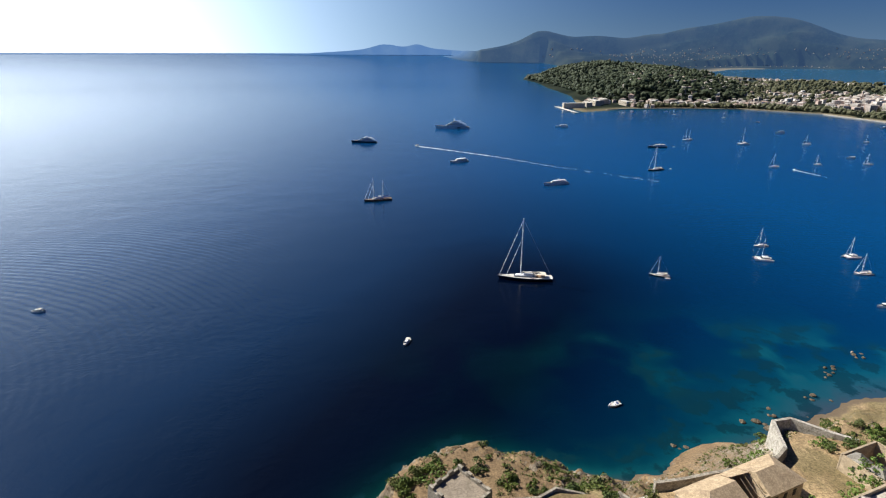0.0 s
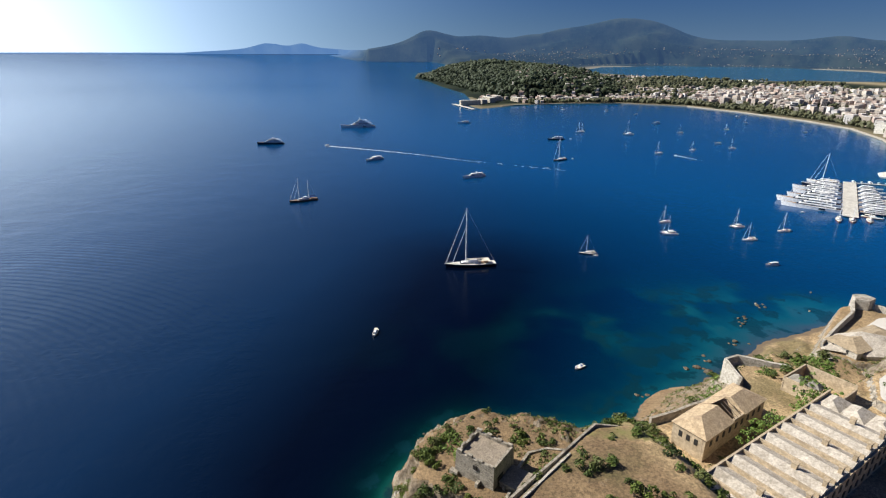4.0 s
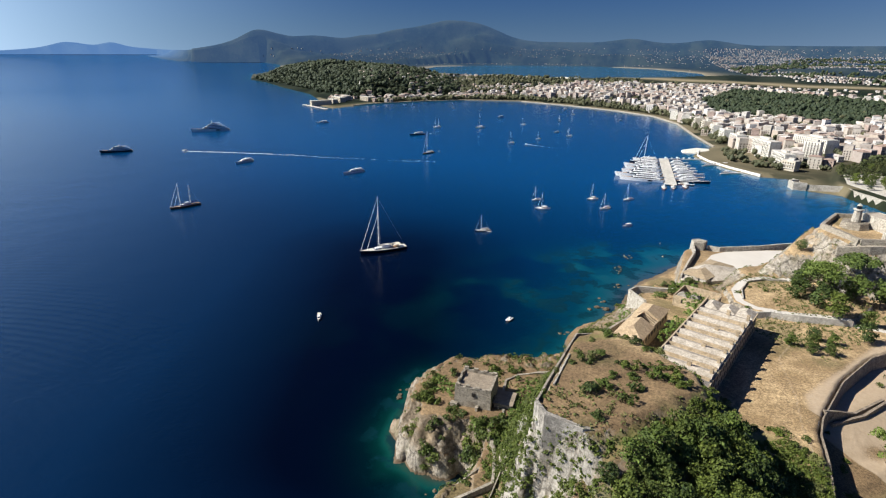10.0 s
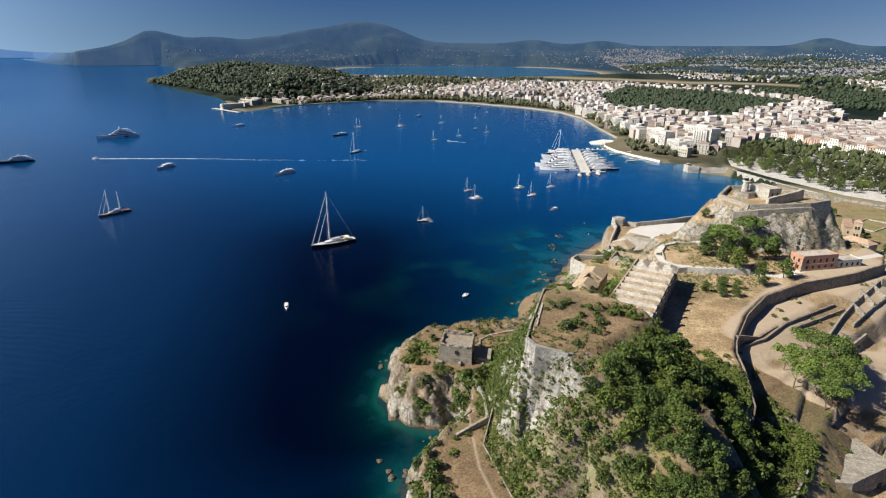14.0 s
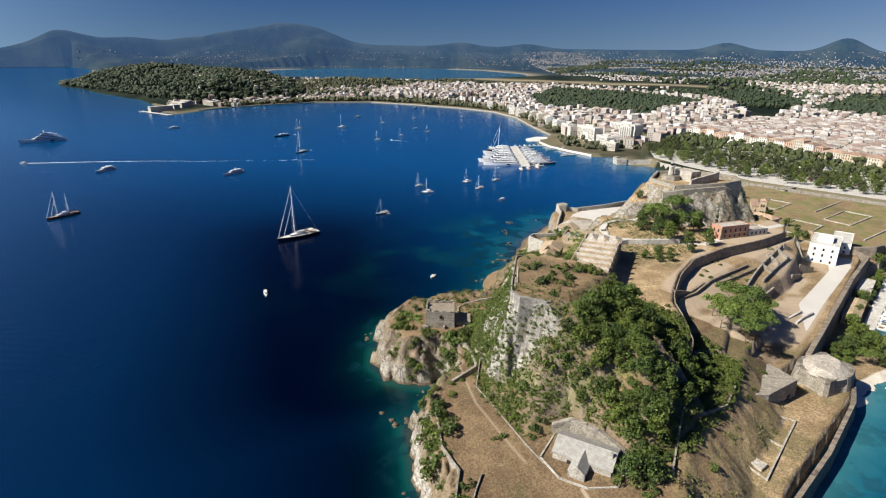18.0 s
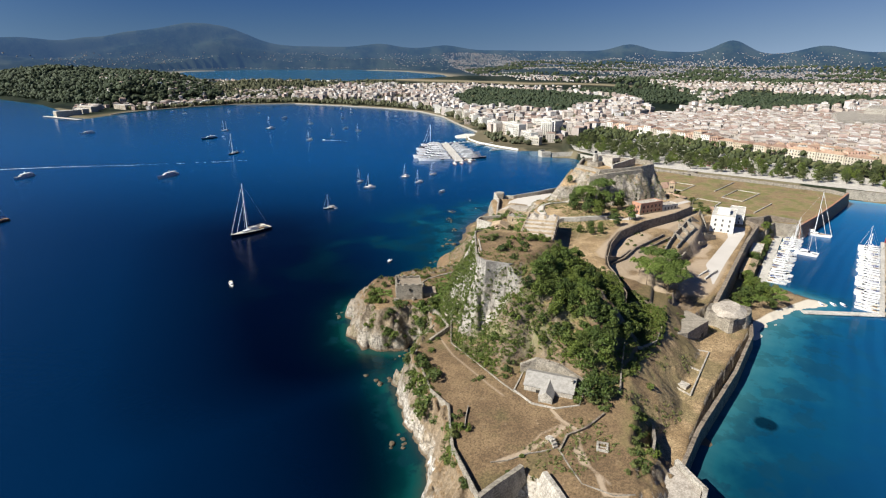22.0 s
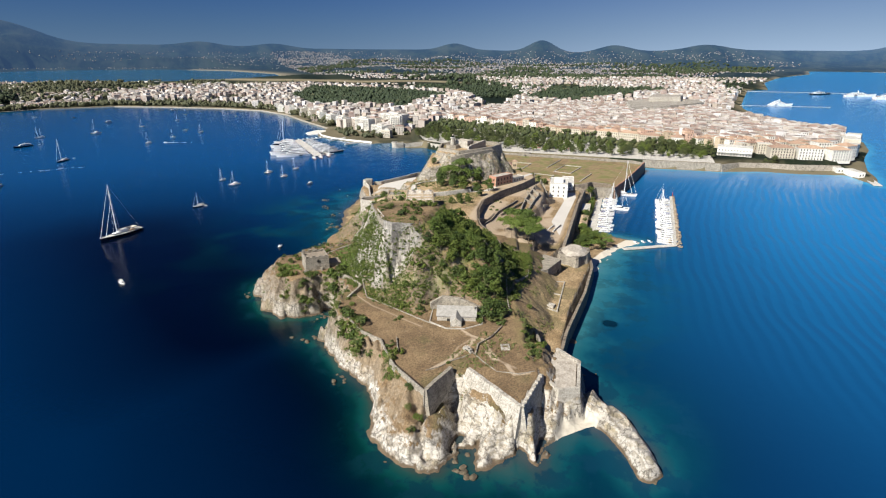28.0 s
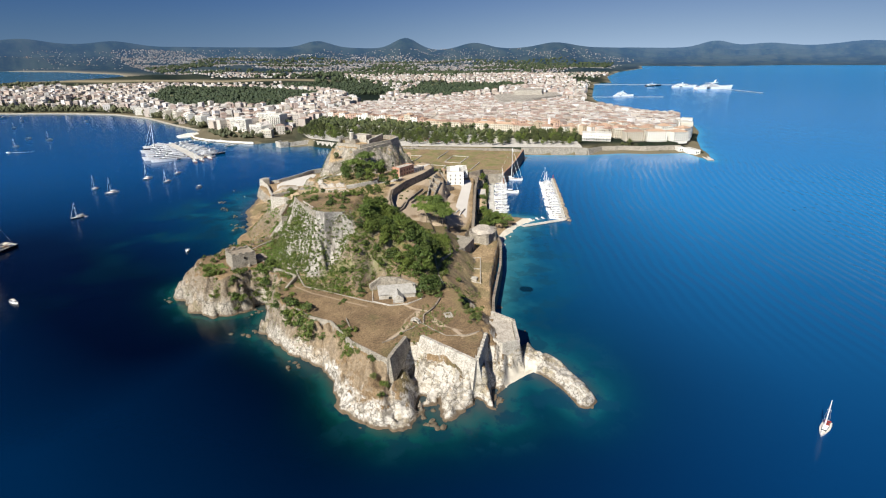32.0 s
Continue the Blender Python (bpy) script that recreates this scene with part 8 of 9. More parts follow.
# overgrown garden behind the barracks
cl = []
for poly, top_ in (([(64, 90), (106, 107), (128, 114), (124, 126), (108, 117), (106, 113), (70, 101)], 8.2), ([(112, 136), (150, 136), (165, 156), (120, 151)], 1.0), ([(-8, 97), (2, 95), (20, 106), (38, 117), (44, 126), (28, 124), (10, 111)], 0.7), ([(-17, 111), (-7, 110), (-5, 116), (-14, 125)], 0.6), ([(-13, 128), (-4, 128), (2, 134), (-2, 144), (-10, 141)], 0.6), ([(70, 134), (84, 132), (110, 143), (122, 152), (108, 150), (84, 139)], 0.8)):
    for x, y in scatter(poly, 1.7, 0.8, 3):
        if fbm(np.array([x]), np.array([y]), 9, 2, 8)[0] > 0.43:
            cl.append((x, y, ground_z(x, y) + random.uniform(0.2 if top_ < 5 else 3.0, top_), random.uniform(0.6, 1.3)))
single("garden_growth", cloud_mesh("garden_growth", leaf_cloud(9, cl, len(cl) * 26, 0.3), LEAF_GARDEN), None, "overgrown green shrubs between barracks and ruined house", "shrubbery", kind="stuff")
# ivy on the walls of the lower ward
for pts, z0, z1 in (([(53, 19), (60, 26), (66, 24), (67, 12), (66, 5)], 14, 23), ([(66, 5), (78, 0)], 11, 17), ([(-34, -23), (-29, -22)], 6, 13)):
    cl = []
    for a, c in zip(pts, pts[1:]):
        for k in range(26):
            t = random.random()
            cl.append((a[0] + (c[0] - a[0]) * t, a[1] + (c[1] - a[1]) * t, random.uniform(z0, z1), random.uniform(0.8, 1.4)))
    single("ivy", cloud_mesh("ivy", leaf_cloud(31, cl, len(cl) * 26, 0.32), LEAF_PINE), None, "bright green ivy hanging over an old wall", "ivy", kind="stuff")
for th in BROAD + PINES + OAKS + CYPR + SHRUB:
    for o in (*th.children_recursive, th):
        bpy.data.objects.remove(o)

# ---------------------------------------------------------------- town
TOWN_WALL = per_island("town walls", [(0.56, 0.51, 0.46), (0.5, 0.43, 0.37), (0.63, 0.61, 0.59), (0.47, 0.37, 0.33), (0.55, 0.51, 0.46), (0.74, 0.72, 0.71), (0.42, 0.37, 0.34)])
TOWN_ROOF = per_island("town roofs", [(0.3, 0.225, 0.19), (0.37, 0.305, 0.27), (0.24, 0.195, 0.17), (0.43, 0.39, 0.36), (0.33, 0.24, 0.2), (0.52, 0.485, 0.46)], size=2.0)
TOWN_FLAT = per_island("flat roofs", [(0.55, 0.53, 0.5), (0.7, 0.68, 0.66), (0.42, 0.39, 0.36), (0.54, 0.47, 0.41)])
PLASTERS = [surface("cream plaster", (0.46, 0.41, 0.33), (0.55, 0.5, 0.42), 5.0, 0.9, 0.0, stain=(0.46, 0.39, 0.3), spread=0.12),
            surface("white plaster", (0.68, 0.66, 0.6), (0.78, 0.76, 0.7), 5.0, 0.9, 0.0, stain=(0.52, 0.48, 0.42), spread=0.1),
            surface("ochre plaster", (0.46, 0.37, 0.26), (0.55, 0.46, 0.35), 5.0, 0.9, 0.0, stain=(0.42, 0.33, 0.24), spread=0.15),
            surface("rose plaster", (0.56, 0.36, 0.28), (0.64, 0.45, 0.36), 5.0, 0.9, 0.0, stain=(0.46, 0.36, 0.3), spread=0.15)]
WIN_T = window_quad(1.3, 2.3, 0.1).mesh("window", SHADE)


def house_shape(L, W, h, rise, flat):
    roof = Solid()
    if flat:
        roof.box((0, 0, h + 0.2), (L - 0.8, W - 0.8, 0.4))
        if flat > 1:
            roof.box((L * 0.15, 0, h + 1.6), (L * 0.35, W * 0.4, 2.8))
    else:
        c = min(L, W) / 2
        lx, ly = max(L / 2 - c, 0.15), max(W / 2 - c, 0.15)
        e = 0.5
        roof.add([(-L / 2 - e, -W / 2 - e, h), (L / 2 + e, -W / 2 - e, h), (L / 2 + e, W / 2 + e, h), (-L / 2 - e, W / 2 + e, h), (-lx, -ly, h + rise), (lx, -ly, h + rise), (lx, ly, h + rise), (-lx, ly, h + rise)],
                 [(0, 1, 5, 4), (1, 2, 6, 5), (2, 3, 7, 6), (3, 0, 4, 7), (4, 5, 6, 7), (3, 2, 1, 0)])
    return roof


def town_house(x, y, z, turn, L, W, h, flat, plaster, label, storeys, group="houses of the old town"):
    th = thing("town_house", label, "house", (x, y, z), turn, group)
    part("body", Solid().box((0, 0, h / 2 - 1.5), (L, W, h + 3)), plaster, th)
    part("roof", house_shape(L, W, h, min(L, W) * 0.2, flat), CONCRETE if flat else TERRACOTTA, th)
    if not flat:
        part("chimney", Solid().box((L * 0.2, W * 0.2, h + min(L, W) * 0.14 + 0.6), (0.9, 0.7, 2.2)), plaster, th)
    per = max(2, int(W / 3.6))
    for i in range(storeys):
        zz = 1.0 + i * (h - 0.6) / storeys
        put_windows(th, WIN_T, (-L / 2, W / 2), (-L / 2, -W / 2), zz, per, 0.8)
    return th


random.seed(31)
taken = []


def free_spot(x, y, r):
    for a, c, q in taken:
        if (a - x) ** 2 + (c - y) ** 2 < (r + q) ** 2 * 0.72:
            return False
    taken.append((x, y, r))
    return True


# the long arcaded row and the tall houses along the esplanade
FRONT = [(684, -84), (703, -20), (716, 18), (755, 115), (785, 185), (812, 262), (838, 330)]
for i, (a, c) in enumerate(zip(FRONT, FRONT[1:])):
    turn = math.degrees(math.atan2(c[1] - a[1], c[0] - a[0])) - 90
    n_ = max(1, int(math.dist(a, c) / (26 if i < 3 else 13.5)))
    for k in range(n_):
        t = (k + 0.5) / n_
        W = math.dist(a, c) / n_ - 0.6
        h = random.uniform(12, 13.5) if i < 3 else random.uniform(14, 21)
        x, y = a[0] + (c[0] - a[0]) * t + 8, a[1] + (c[1] - a[1]) * t
        free_spot(x, y, 9)
        town_house(x, y, 8.6, turn, 16, W, h, 0, random.choice(PLASTERS[:3] if i < 3 else PLASTERS), "cream arcaded town house with terracotta roof facing the esplanade" if i < 3 else "tall narrow town house with shutters and tiled roof", 3 if i < 3 else 5)
# palace, church hall and the houses above the northern sea wall
pal = block_house("palace", "long pale stone palace with a colonnade and flat roof", (598, -158, 8.6), -97, (44, 22), 13, PLASTERS[1], CONCRETE, 2, 11, 1.6)
for k in range(14):
    part("column", Solid().tube((2 + k * 3.05, -2.2, 0), (2 + k * 3.05, -2.2, 5.2), 0.42, 0.36, 8), PLASTERS[1], pal)
part("colonnade_roof", Solid().box((22, -1.6, 5.5), (44, 3.4, 0.6)), PLASTERS[1], pal)
for x, y, L, W, h, tn in ((606, -238, 18, 30, 15, 8), (606, -272, 18, 30, 16, 4), (612, -306, 20, 26, 15, 20), (640, -322, 20, 20, 17, 40), (672, -336, 20, 22, 15, 60), (712, -350, 20, 26, 18, 75), (752, -358, 20, 24, 15, 80), (790, -374, 20, 22, 16, 70), (640, -262, 18, 20, 17, 0), (660, -298, 18, 20, 18, 20), (636, -222, 16, 18, 15, 0)):
    free_spot(x, y, 12)
    town_house(x, y, 8.6, tn, L, W, h, 0 if random.random() < 0.6 else 1, random.choice(PLASTERS[:2]), "pale plastered house above the northern sea wall", 4)
hall = town_house(676, -108, 8.6, 0, 26, 18, 14, 0, PLASTERS[1], "white civic hall with pediment at the esplanade", 3)
free_spot(676, -108, 14)
part("bell_tower", Solid().box((10, -4, 13), (4, 4, 26)), PLASTERS[1], hall)
# white blocks on the bay road
for x, y, L, W, h, tn, lb in ((706, 392, 12, 20, 28, 10, "tall white apartment block"), (668, 408, 14, 40, 14, -35, "pale apartment block with green balconies"), (720, 470, 16, 60, 20, -28, "long white hotel with balcony rows"), (780, 430, 20, 64, 24, -20, "long white hotel with balcony rows"),
                              (640, 380, 12, 18, 10, 0, "cream villa on the bay road"), (760, 540, 16, 30, 18, -35, "white apartment block"), (800, 590, 16, 28, 18, -38, "white apartment block"), (840, 640, 16, 26, 18, -40, "white apartment block"), (880, 690, 16, 28, 18, -42, "cream apartment block"), (920, 740, 16, 26, 17, -45, "cream apartment block"),
                              (955, 800, 16, 26, 16, -50, "white apartment block"), (990, 860, 16, 24, 16, -55, "white apartment block")):
    free_spot(x, y, 14)
    th = town_house(x, y, 4.0 if y > 500 else 6.0, tn, L, W, h, 2, PLASTERS[1] if "cream" not in lb else PLASTERS[0], lb + " on the bay road", int(h / 3.4), "blocks on the bay road")
    for k in range(int(h / 3.4)):
        part("balcony", Solid().box((-L / 2 - 0.6, 0, 0.6 + k * (h - 0.6) / int(h / 3.4)), (1.3, W * 0.86, 0.9)), CONCRETE, th)
# houses of the old town, nearest singly
CORE = [(700, -60), (735, 60), (800, 200), (850, 350), (980, 420), (1250, 330), (1420, 120), (1320, -150), (1220, -270), (1060, -320), (960, -370), (880, -390), (800, -360), (700, -320), (640, -250), (630, -200), (690, -130)]
single_count = 0
cand = scatter(CORE, 14.0, 3.0, 17)
order = np.argsort(cand[:, 0] + 0.3 * np.abs(cand[:, 1]))
dense = []
for x, y in cand[order]:
    if not free_spot(x, y, 6.0):
        continue
    L, W = random.uniform(10, 15), random.uniform(9, 13)
    h = random.uniform(10, 18)
    tn = 18 + 8 * math.sin(x / 90) + random.uniform(-6, 6)
    z = shore_z(x, y)
    if single_count < 75:
        town_house(x, y, z, tn, L, W, h, 0 if random.random() < 0.8 else 1, random.choice(PLASTERS), "weathered old-town house with tiled roof", 3 if h < 13 else 4)
        single_count += 1
    else:
        dense.append((x, y, z, tn, L, W, h, 0 if random.random() < 0.72 else 1, 1.0, 3))

# suburbs and villages, drawn in with distance
def house_field(poly, step, jitter, seed, chance, sizes, heights, flat, clear=(), patch=0.0, patch_size=300):
    rng = random.Random(seed)
    pts = scatter(poly, step, jitter, seed)
    ok = (sd(MAINLAND, pts[:, 0], pts[:, 1]) > 16) & (sd(LAGOON, pts[:, 0], pts[:, 1]) < -60) & (sd(CORE, pts[:, 0], pts[:, 1]) < -6)
    for c in clear:
        ok &= sd(c, pts[:, 0], pts[:, 1]) < 0
    if patch:
        ok &= fbm(pts[:, 0], pts[:, 1], patch_size, 3, seed) > patch
    pts = pts[ok]
    zs = far_height(pts[:, 0], pts[:, 1])
    for (x, y), z in zip(pts, zs):
        if rng.random() > chance or z < 1 or z > 200:
            continue
        dense.append((x, y, z, rng.uniform(0, 90), rng.uniform(*sizes), rng.uniform(*sizes) * 0.8, rng.uniform(*heights), 1 if rng.random() < flat else 0, None, 1))


PARK = [(1390, 1100), (1110, 840), (1180, 760), (1140, 560), (1300, 600), (1650, 620), (1810, 930), (1800, 1280)]
HILL_PARK = [(1660, 330), (1500, 150), (1620, 20), (1900, -40), (2250, -150), (2250, 340)]
ESPL_PARK = [(540, -60), (545, -150), (595, -150), (660, -120), (690, -70), (715, 20), (752, 118), (782, 188), (810, 264), (838, 340), (650, 330), (590, 290), (560, 200), (530, 140)]
AIRFIELD = [(1960, 2950), (2120, 1600), (2300, 900), (2600, 900), (2500, 1700), (2330, 2700), (2100, 3000)]
SOUTH_TOWN = [(660, 350), (850, 350), (1000, 430), (1300, 380), (1700, 560), (1900, 1000), (1900, 1500), (1500, 1900), (1250, 1750), (1010, 1500), (1060, 1300), (1080, 1080), (1000, 860), (830, 660), (740, 560)]
house_field(SOUTH_TOWN, 23, 6, 41, 0.82, (10, 21), (9, 21), 0.6, (PARK, ESPL_PARK, AIRFIELD), 0.3, 200)
house_field([(520, 1560), (1000, 1500), (1500, 1800), (1500, 2600), (1000, 2900), (800, 2500), (560, 1800)], 30, 9, 42, 0.5, (10, 16), (7, 12), 0.25, (AIRFIELD,), 0.46, 330)
house_field([(400, 1650), (700, 1590), (1000, 1550), (1000, 1640), (700, 1720), (460, 1800)], 28, 6, 43, 0.55, (12, 22), (8, 14), 0.3)
house_field([(1250, 330), (1900, 400), (2900, 900), (3000, -350), (2200, -380), (1600, -300), (1300, -250), (1420, 120)], 25, 8, 44, 0.85, (10, 18), (8, 18), 0.4, (PARK, HILL_PARK, AIRFIELD), 0.3, 260)
house_field([(1800, 1000), (1900, 300), (2900, 200), (5200, -1000), (7000, 1000), (6600, 5200), (3800, 2600), (2600, 1500), (2000, 1600)], 40, 19, 45, 0.7, (8, 14), (4, 8), 0.3, (PARK, AIRFIELD), 0.36, 600)
house_field([(3400, 5400), (4000, 3200), (7200, 3000), (8200, 5200), (6000, 8000), (3600, 8000), (2000, 7600), (2200, 5600)], 54, 27, 46, 0.28, (6, 13), (3, 5), 0.4, (), 0.34, 900)
house_field([(5000, -1000), (8500, -2000), (9000, 2500), (6500, 2500)], 60, 30, 47, 0.4, (6, 13), (3, 5), 0.4, (), 0.36, 700)
house_field([(1400, 3900), (1900, 3000), (1750, 2300), (1300, 2800), (1000, 3600)], 48, 16, 48, 0.7, (10, 18), (7, 12), 0.3, (), 0.45, 400)
house_field([(800, 7200), (2400, 5900), (3400, 7400), (3200, 8600), (1000, 9000)], 75, 38, 49, 0.4, (12, 22), (6, 10), 0.3, (), 0.55, 900)
house_field([(1700, -320), (2500, -440), (3900, -790), (3900, -200), (2600, -100), (2200, -330)], 36, 14, 65, 0.65, (9, 15), (6, 11), 0.4, (HILL_PARK,), 0.3, 300)
walls, roofs, flats, wins, far_walls = Solid(), Solid(), Solid(), Solid(), Solid()
for x, y, z, tn, L, W, h, flat, k0, ws in dense:
    px, py, pz, k = (float(v) for v in draw_in(np.array(x), np.array(y), np.array(z)))
    L, W, h = L * k, W * k, h * k
    t = radians(tn)
    ca, sa = math.cos(t), math.sin(t)
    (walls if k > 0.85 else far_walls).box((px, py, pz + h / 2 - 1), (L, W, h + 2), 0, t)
    shape = house_shape(L, W, h, min(L, W) * 0.2, flat)
    (flats if flat else roofs).add([(px + vx * ca - vy * sa, py + vx * sa + vy * ca, pz + vz) for vx, vy, vz in shape.v], shape.f)
    if x < 1500:
        for i in range(2 if h < 9 else 3 if h < 13 else 4):
            zz = pz + 1.0 + i * 3.3
            for j in range(3):
                for (fx, fy, dx, dy) in ((-L / 2 - 0.06, (j - 1) * W * 0.3, 0, 1), ((j - 1) * L * 0.3, -W / 2 - 0.06, 1, 0)):
                    cx, cy = px + fx * ca - fy * sa, py + fx * sa + fy * ca
                    ex, ey = (dx * ca - dy * sa) * 0.65, (dx * sa + dy * ca) * 0.65
                    wins.add([(cx - ex, cy - ey, zz), (cx + ex, cy + ey, zz), (cx + ex, cy + ey, zz + 2.0), (cx - ex, cy - ey, zz + 2.0)], [(0, 1, 2, 3)])
town = tagged(thing("town", "crowded old town and suburbs of pale houses with tiled roofs", "town"), kind="stuff")
part("house_body", walls, TOWN_WALL, town)
# far walls carry their haze in the colour: greyer and bluer than near ones
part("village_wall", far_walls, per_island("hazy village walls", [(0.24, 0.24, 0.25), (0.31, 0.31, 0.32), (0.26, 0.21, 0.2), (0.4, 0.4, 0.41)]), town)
part("tiled_roofs", roofs, TOWN_ROOF, town)
part("flat_roofs", flats, TOWN_FLAT, town)
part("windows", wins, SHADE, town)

# ---------------------------------------------------------------- waterfront of the town
wall_run("town_sea_wall", "tall grey sea wall below the esplanade", [(516, -60), (518, -100), (521, -156)], 2.0, 10.2, -2, STONE, batter=1.5)
wall_run("town_sea_wall", "rough stone bank below the palace garden", [(521, -156), (548, -180), (556, -215), (552, -245), (566, -300)], 2.0, [9, 8.5, 8.5, 9, 9], -1, STONE, batter=3.0)
wall_run("town_sea_wall", "pale sea wall on the southern waterfront", [(512, 150), (530, 200), (560, 262), (576, 282), (556, 312), (590, 345)], 2.0, [9.5, 9.5, 9.5, 9, 7, 4], -2, STONE_PALE, batter=1.5)
wall_run("round_tower_wall", "pale battery by the bathing beach", [(556, 310), (548, 320), (556, 330), (566, 326)], 2.0, 9, -1, STONE_PALE, batter=1.0)
wall_run("bay_road_wall", "white promenade wall along the bay", [(580, 380), (590, 430), (606, 476), (630, 512), (668, 540)], 1.6, 3.4, -1, STUCCO_WHITE)
wall_run("bay_road_wall", "pale promenade wall along the bay", [(726, 556), (812, 664), (925, 794), (998, 928), (1014, 1066), (999, 1244), (957, 1418), (814, 1536)], 3.0, 2.8, -1, SHORE)
wall_run("bay_road_wall", "long pale shore road at the end of the bay", [(814, 1536), (660, 1557), (504, 1541), (430, 1510)], 4.0, 2.4, -1, SHORE)
single("beach_point", Solid().prism([(636, 545), (650, 560), (690, 562), (700, 545), (684, 528), (650, 532)], -1, 2.0, 0, 3.0), GRAVEL, "pale sandy point with a beach club", "beach", kind="structure")
single("bridge", Solid().prism([(492, 96), (520, 92), (520, 101), (492, 105)], 8.0, 10.5).box((506, 98, 3.5), (3, 8, 9)), STONE, "stone bridge over the moat", "bridge", kind="structure")
deck_pier("point_quay", "concrete quay at the northern tip with bathing terraces", (488, -318), (560, -322), 9.0, 0.9, CONCRETE, False)
for x, y, L, W in ((548, -308, 16, 10), (536, -312, 12, 8), (560, -296, 14, 9)):
    town_house(x, y, 2.0, 15, L, W, 5.5, 1, PLASTERS[1], "low white beach club building", 1, "beach club")
deck_pier("jetty", "stone jetty with a mill at the end of the bay", (333, 1436), (312, 1598), 12.0, 1.4, CONCRETE, False)
for x, y, L, W, h in ((352, 1560, 60, 16, 12), (430, 1640, 18, 70, 14), (400, 1600, 16, 40, 11), (520, 1640, 16, 60, 12), (470, 1690, 18, 40, 14)):
    town_house(x, y, 2.5, 5, L, W, h, 1, PLASTERS[0], "pale waterfront hotel below the wooded cape", 3, "hotels below the cape")
fort2 = thing("new_fortress", "broad weathered stone fortress above the town", "fortress", (0, 0, 0))
part("curtain_wall", Solid().prism([(1100, -20), (1180, -110), (1320, -200), (1420, -190), (1430, -60), (1300, 0)], 2, 30, 0, 6.0), STONE_PALE, fort2)
part("upper_keep", Solid().prism([(1300, -60), (1330, -140), (1410, -150), (1420, -70)], 26, 42, 0, 3.0), STONE_PALE, fort2)
part("keep", Solid().box((1140, -130, 16), (14, 12, 26)), STUCCO, fort2)
# airport
for x, y, L, W, h, nm in ((2010, 2350, 60, 150, 14, "long white airport terminal by the runway"), (2080, 2050, 50, 90, 16, "blue-grey airport hangar by the runway")):
    px, py, pz, k = (float(v) for v in draw_in(np.array(float(x)), np.array(float(y)), np.array(2.0)))
    block_house("airport_building", nm, (px, py, pz), 80, (W * k, L * k), h * k, PLASTERS[1], CONCRETE, 1, 6)
rw = [draw_in(np.array(float(a)), np.array(float(c)), np.array(3.4)) for a, c in ((1985, 2960), (2185, 1560), (2260, 1580), (2060, 2980))]
single("runway", Solid().add([tuple(float(v) for v in p[:3]) for p in rw], [(0, 1, 2, 3)]), GRAVEL, "pale runway beside the lagoon", "runway", kind="structure")

# ---------------------------------------------------------------- woods of the mainland
ICO = [(0, 0, 1)] + [(0.894 * math.cos(a), 0.894 * math.sin(a), 0.447) for a in np.arange(5) * 1.2566] + [(0.894 * math.cos(a + 0.628), 0.894 * math.sin(a + 0.628), -0.447) for a in np.arange(5) * 1.2566] + [(0, 0, -1)]
ICF = [(0, 1 + i, 1 + (i + 1) % 5) for i in range(5)] + [(1 + i, 6 + i, 1 + (i + 1) % 5) for i in range(5)] + [(6 + i, 6 + (i + 1) % 5, 1 + (i + 1) % 5) for i in range(5)] + [(11, 6 + (i + 1) % 5, 6 + i) for i in range(5)]


def woods(name, label, spots, material, seed):
    """Far trees: each a few uneven clumps."""
    rng = np.random.RandomState(seed)
    pts = []
    for x, y, z, r in spots:
        for _ in range(3):
            pts.append((x + rng.normal() * r * 0.45, y + rng.normal() * r * 0.45, z + r * rng.uniform(0.4, 1.1), r * rng.uniform(0.4, 0.75)))
    pts = np.array(pts)
    base = np.array(ICO)
    v = base[None] * (0.7 + 0.6 * rng.rand(len(pts), 12, 1)) * pts[:, None, 3:4] * np.array((1, 1, 1.05)) + pts[:, None, :3]
    f = (np.array(ICF)[None] + 12 * np.arange(len(pts))[:, None, None]).reshape(-1, 3)
    me = mesh_of(name, v.reshape(-1, 3).tolist(), f.tolist(), material)
    return single(name, me, None, label, "woods", kind="stuff")


def wood_spots(poly, step, jitter, seed, size, chance=1.0, patch=0.0, patch_size=200, clear=()):
    rng = np.random.RandomState(seed)
    p = scatter(poly, step, jitter, seed)
    ok = (sd(MAINLAND, p[:, 0], p[:, 1]) > 8) & (sd(LAGOON, p[:, 0], p[:, 1]) < -20) & (rng.rand(len(p)) < chance) & (sd(AIRFIELD, p[:, 0], p[:, 1]) < 0)
    if patch:
        ok &= fbm(p[:, 0], p[:, 1], patch_size, 3, seed) > patch
    for c in clear:
        ok &= sd(c, p[:, 0], p[:, 1]) < -4
    p = p[ok]
    x, y, z, k = draw_in(p[:, 0], p[:, 1], far_height(p[:, 0], p[:, 1]))
    return [(a, c, d, size * q * rng.uniform(0.7, 1.3)) for a, c, d, q in zip(x, y, z, k)]


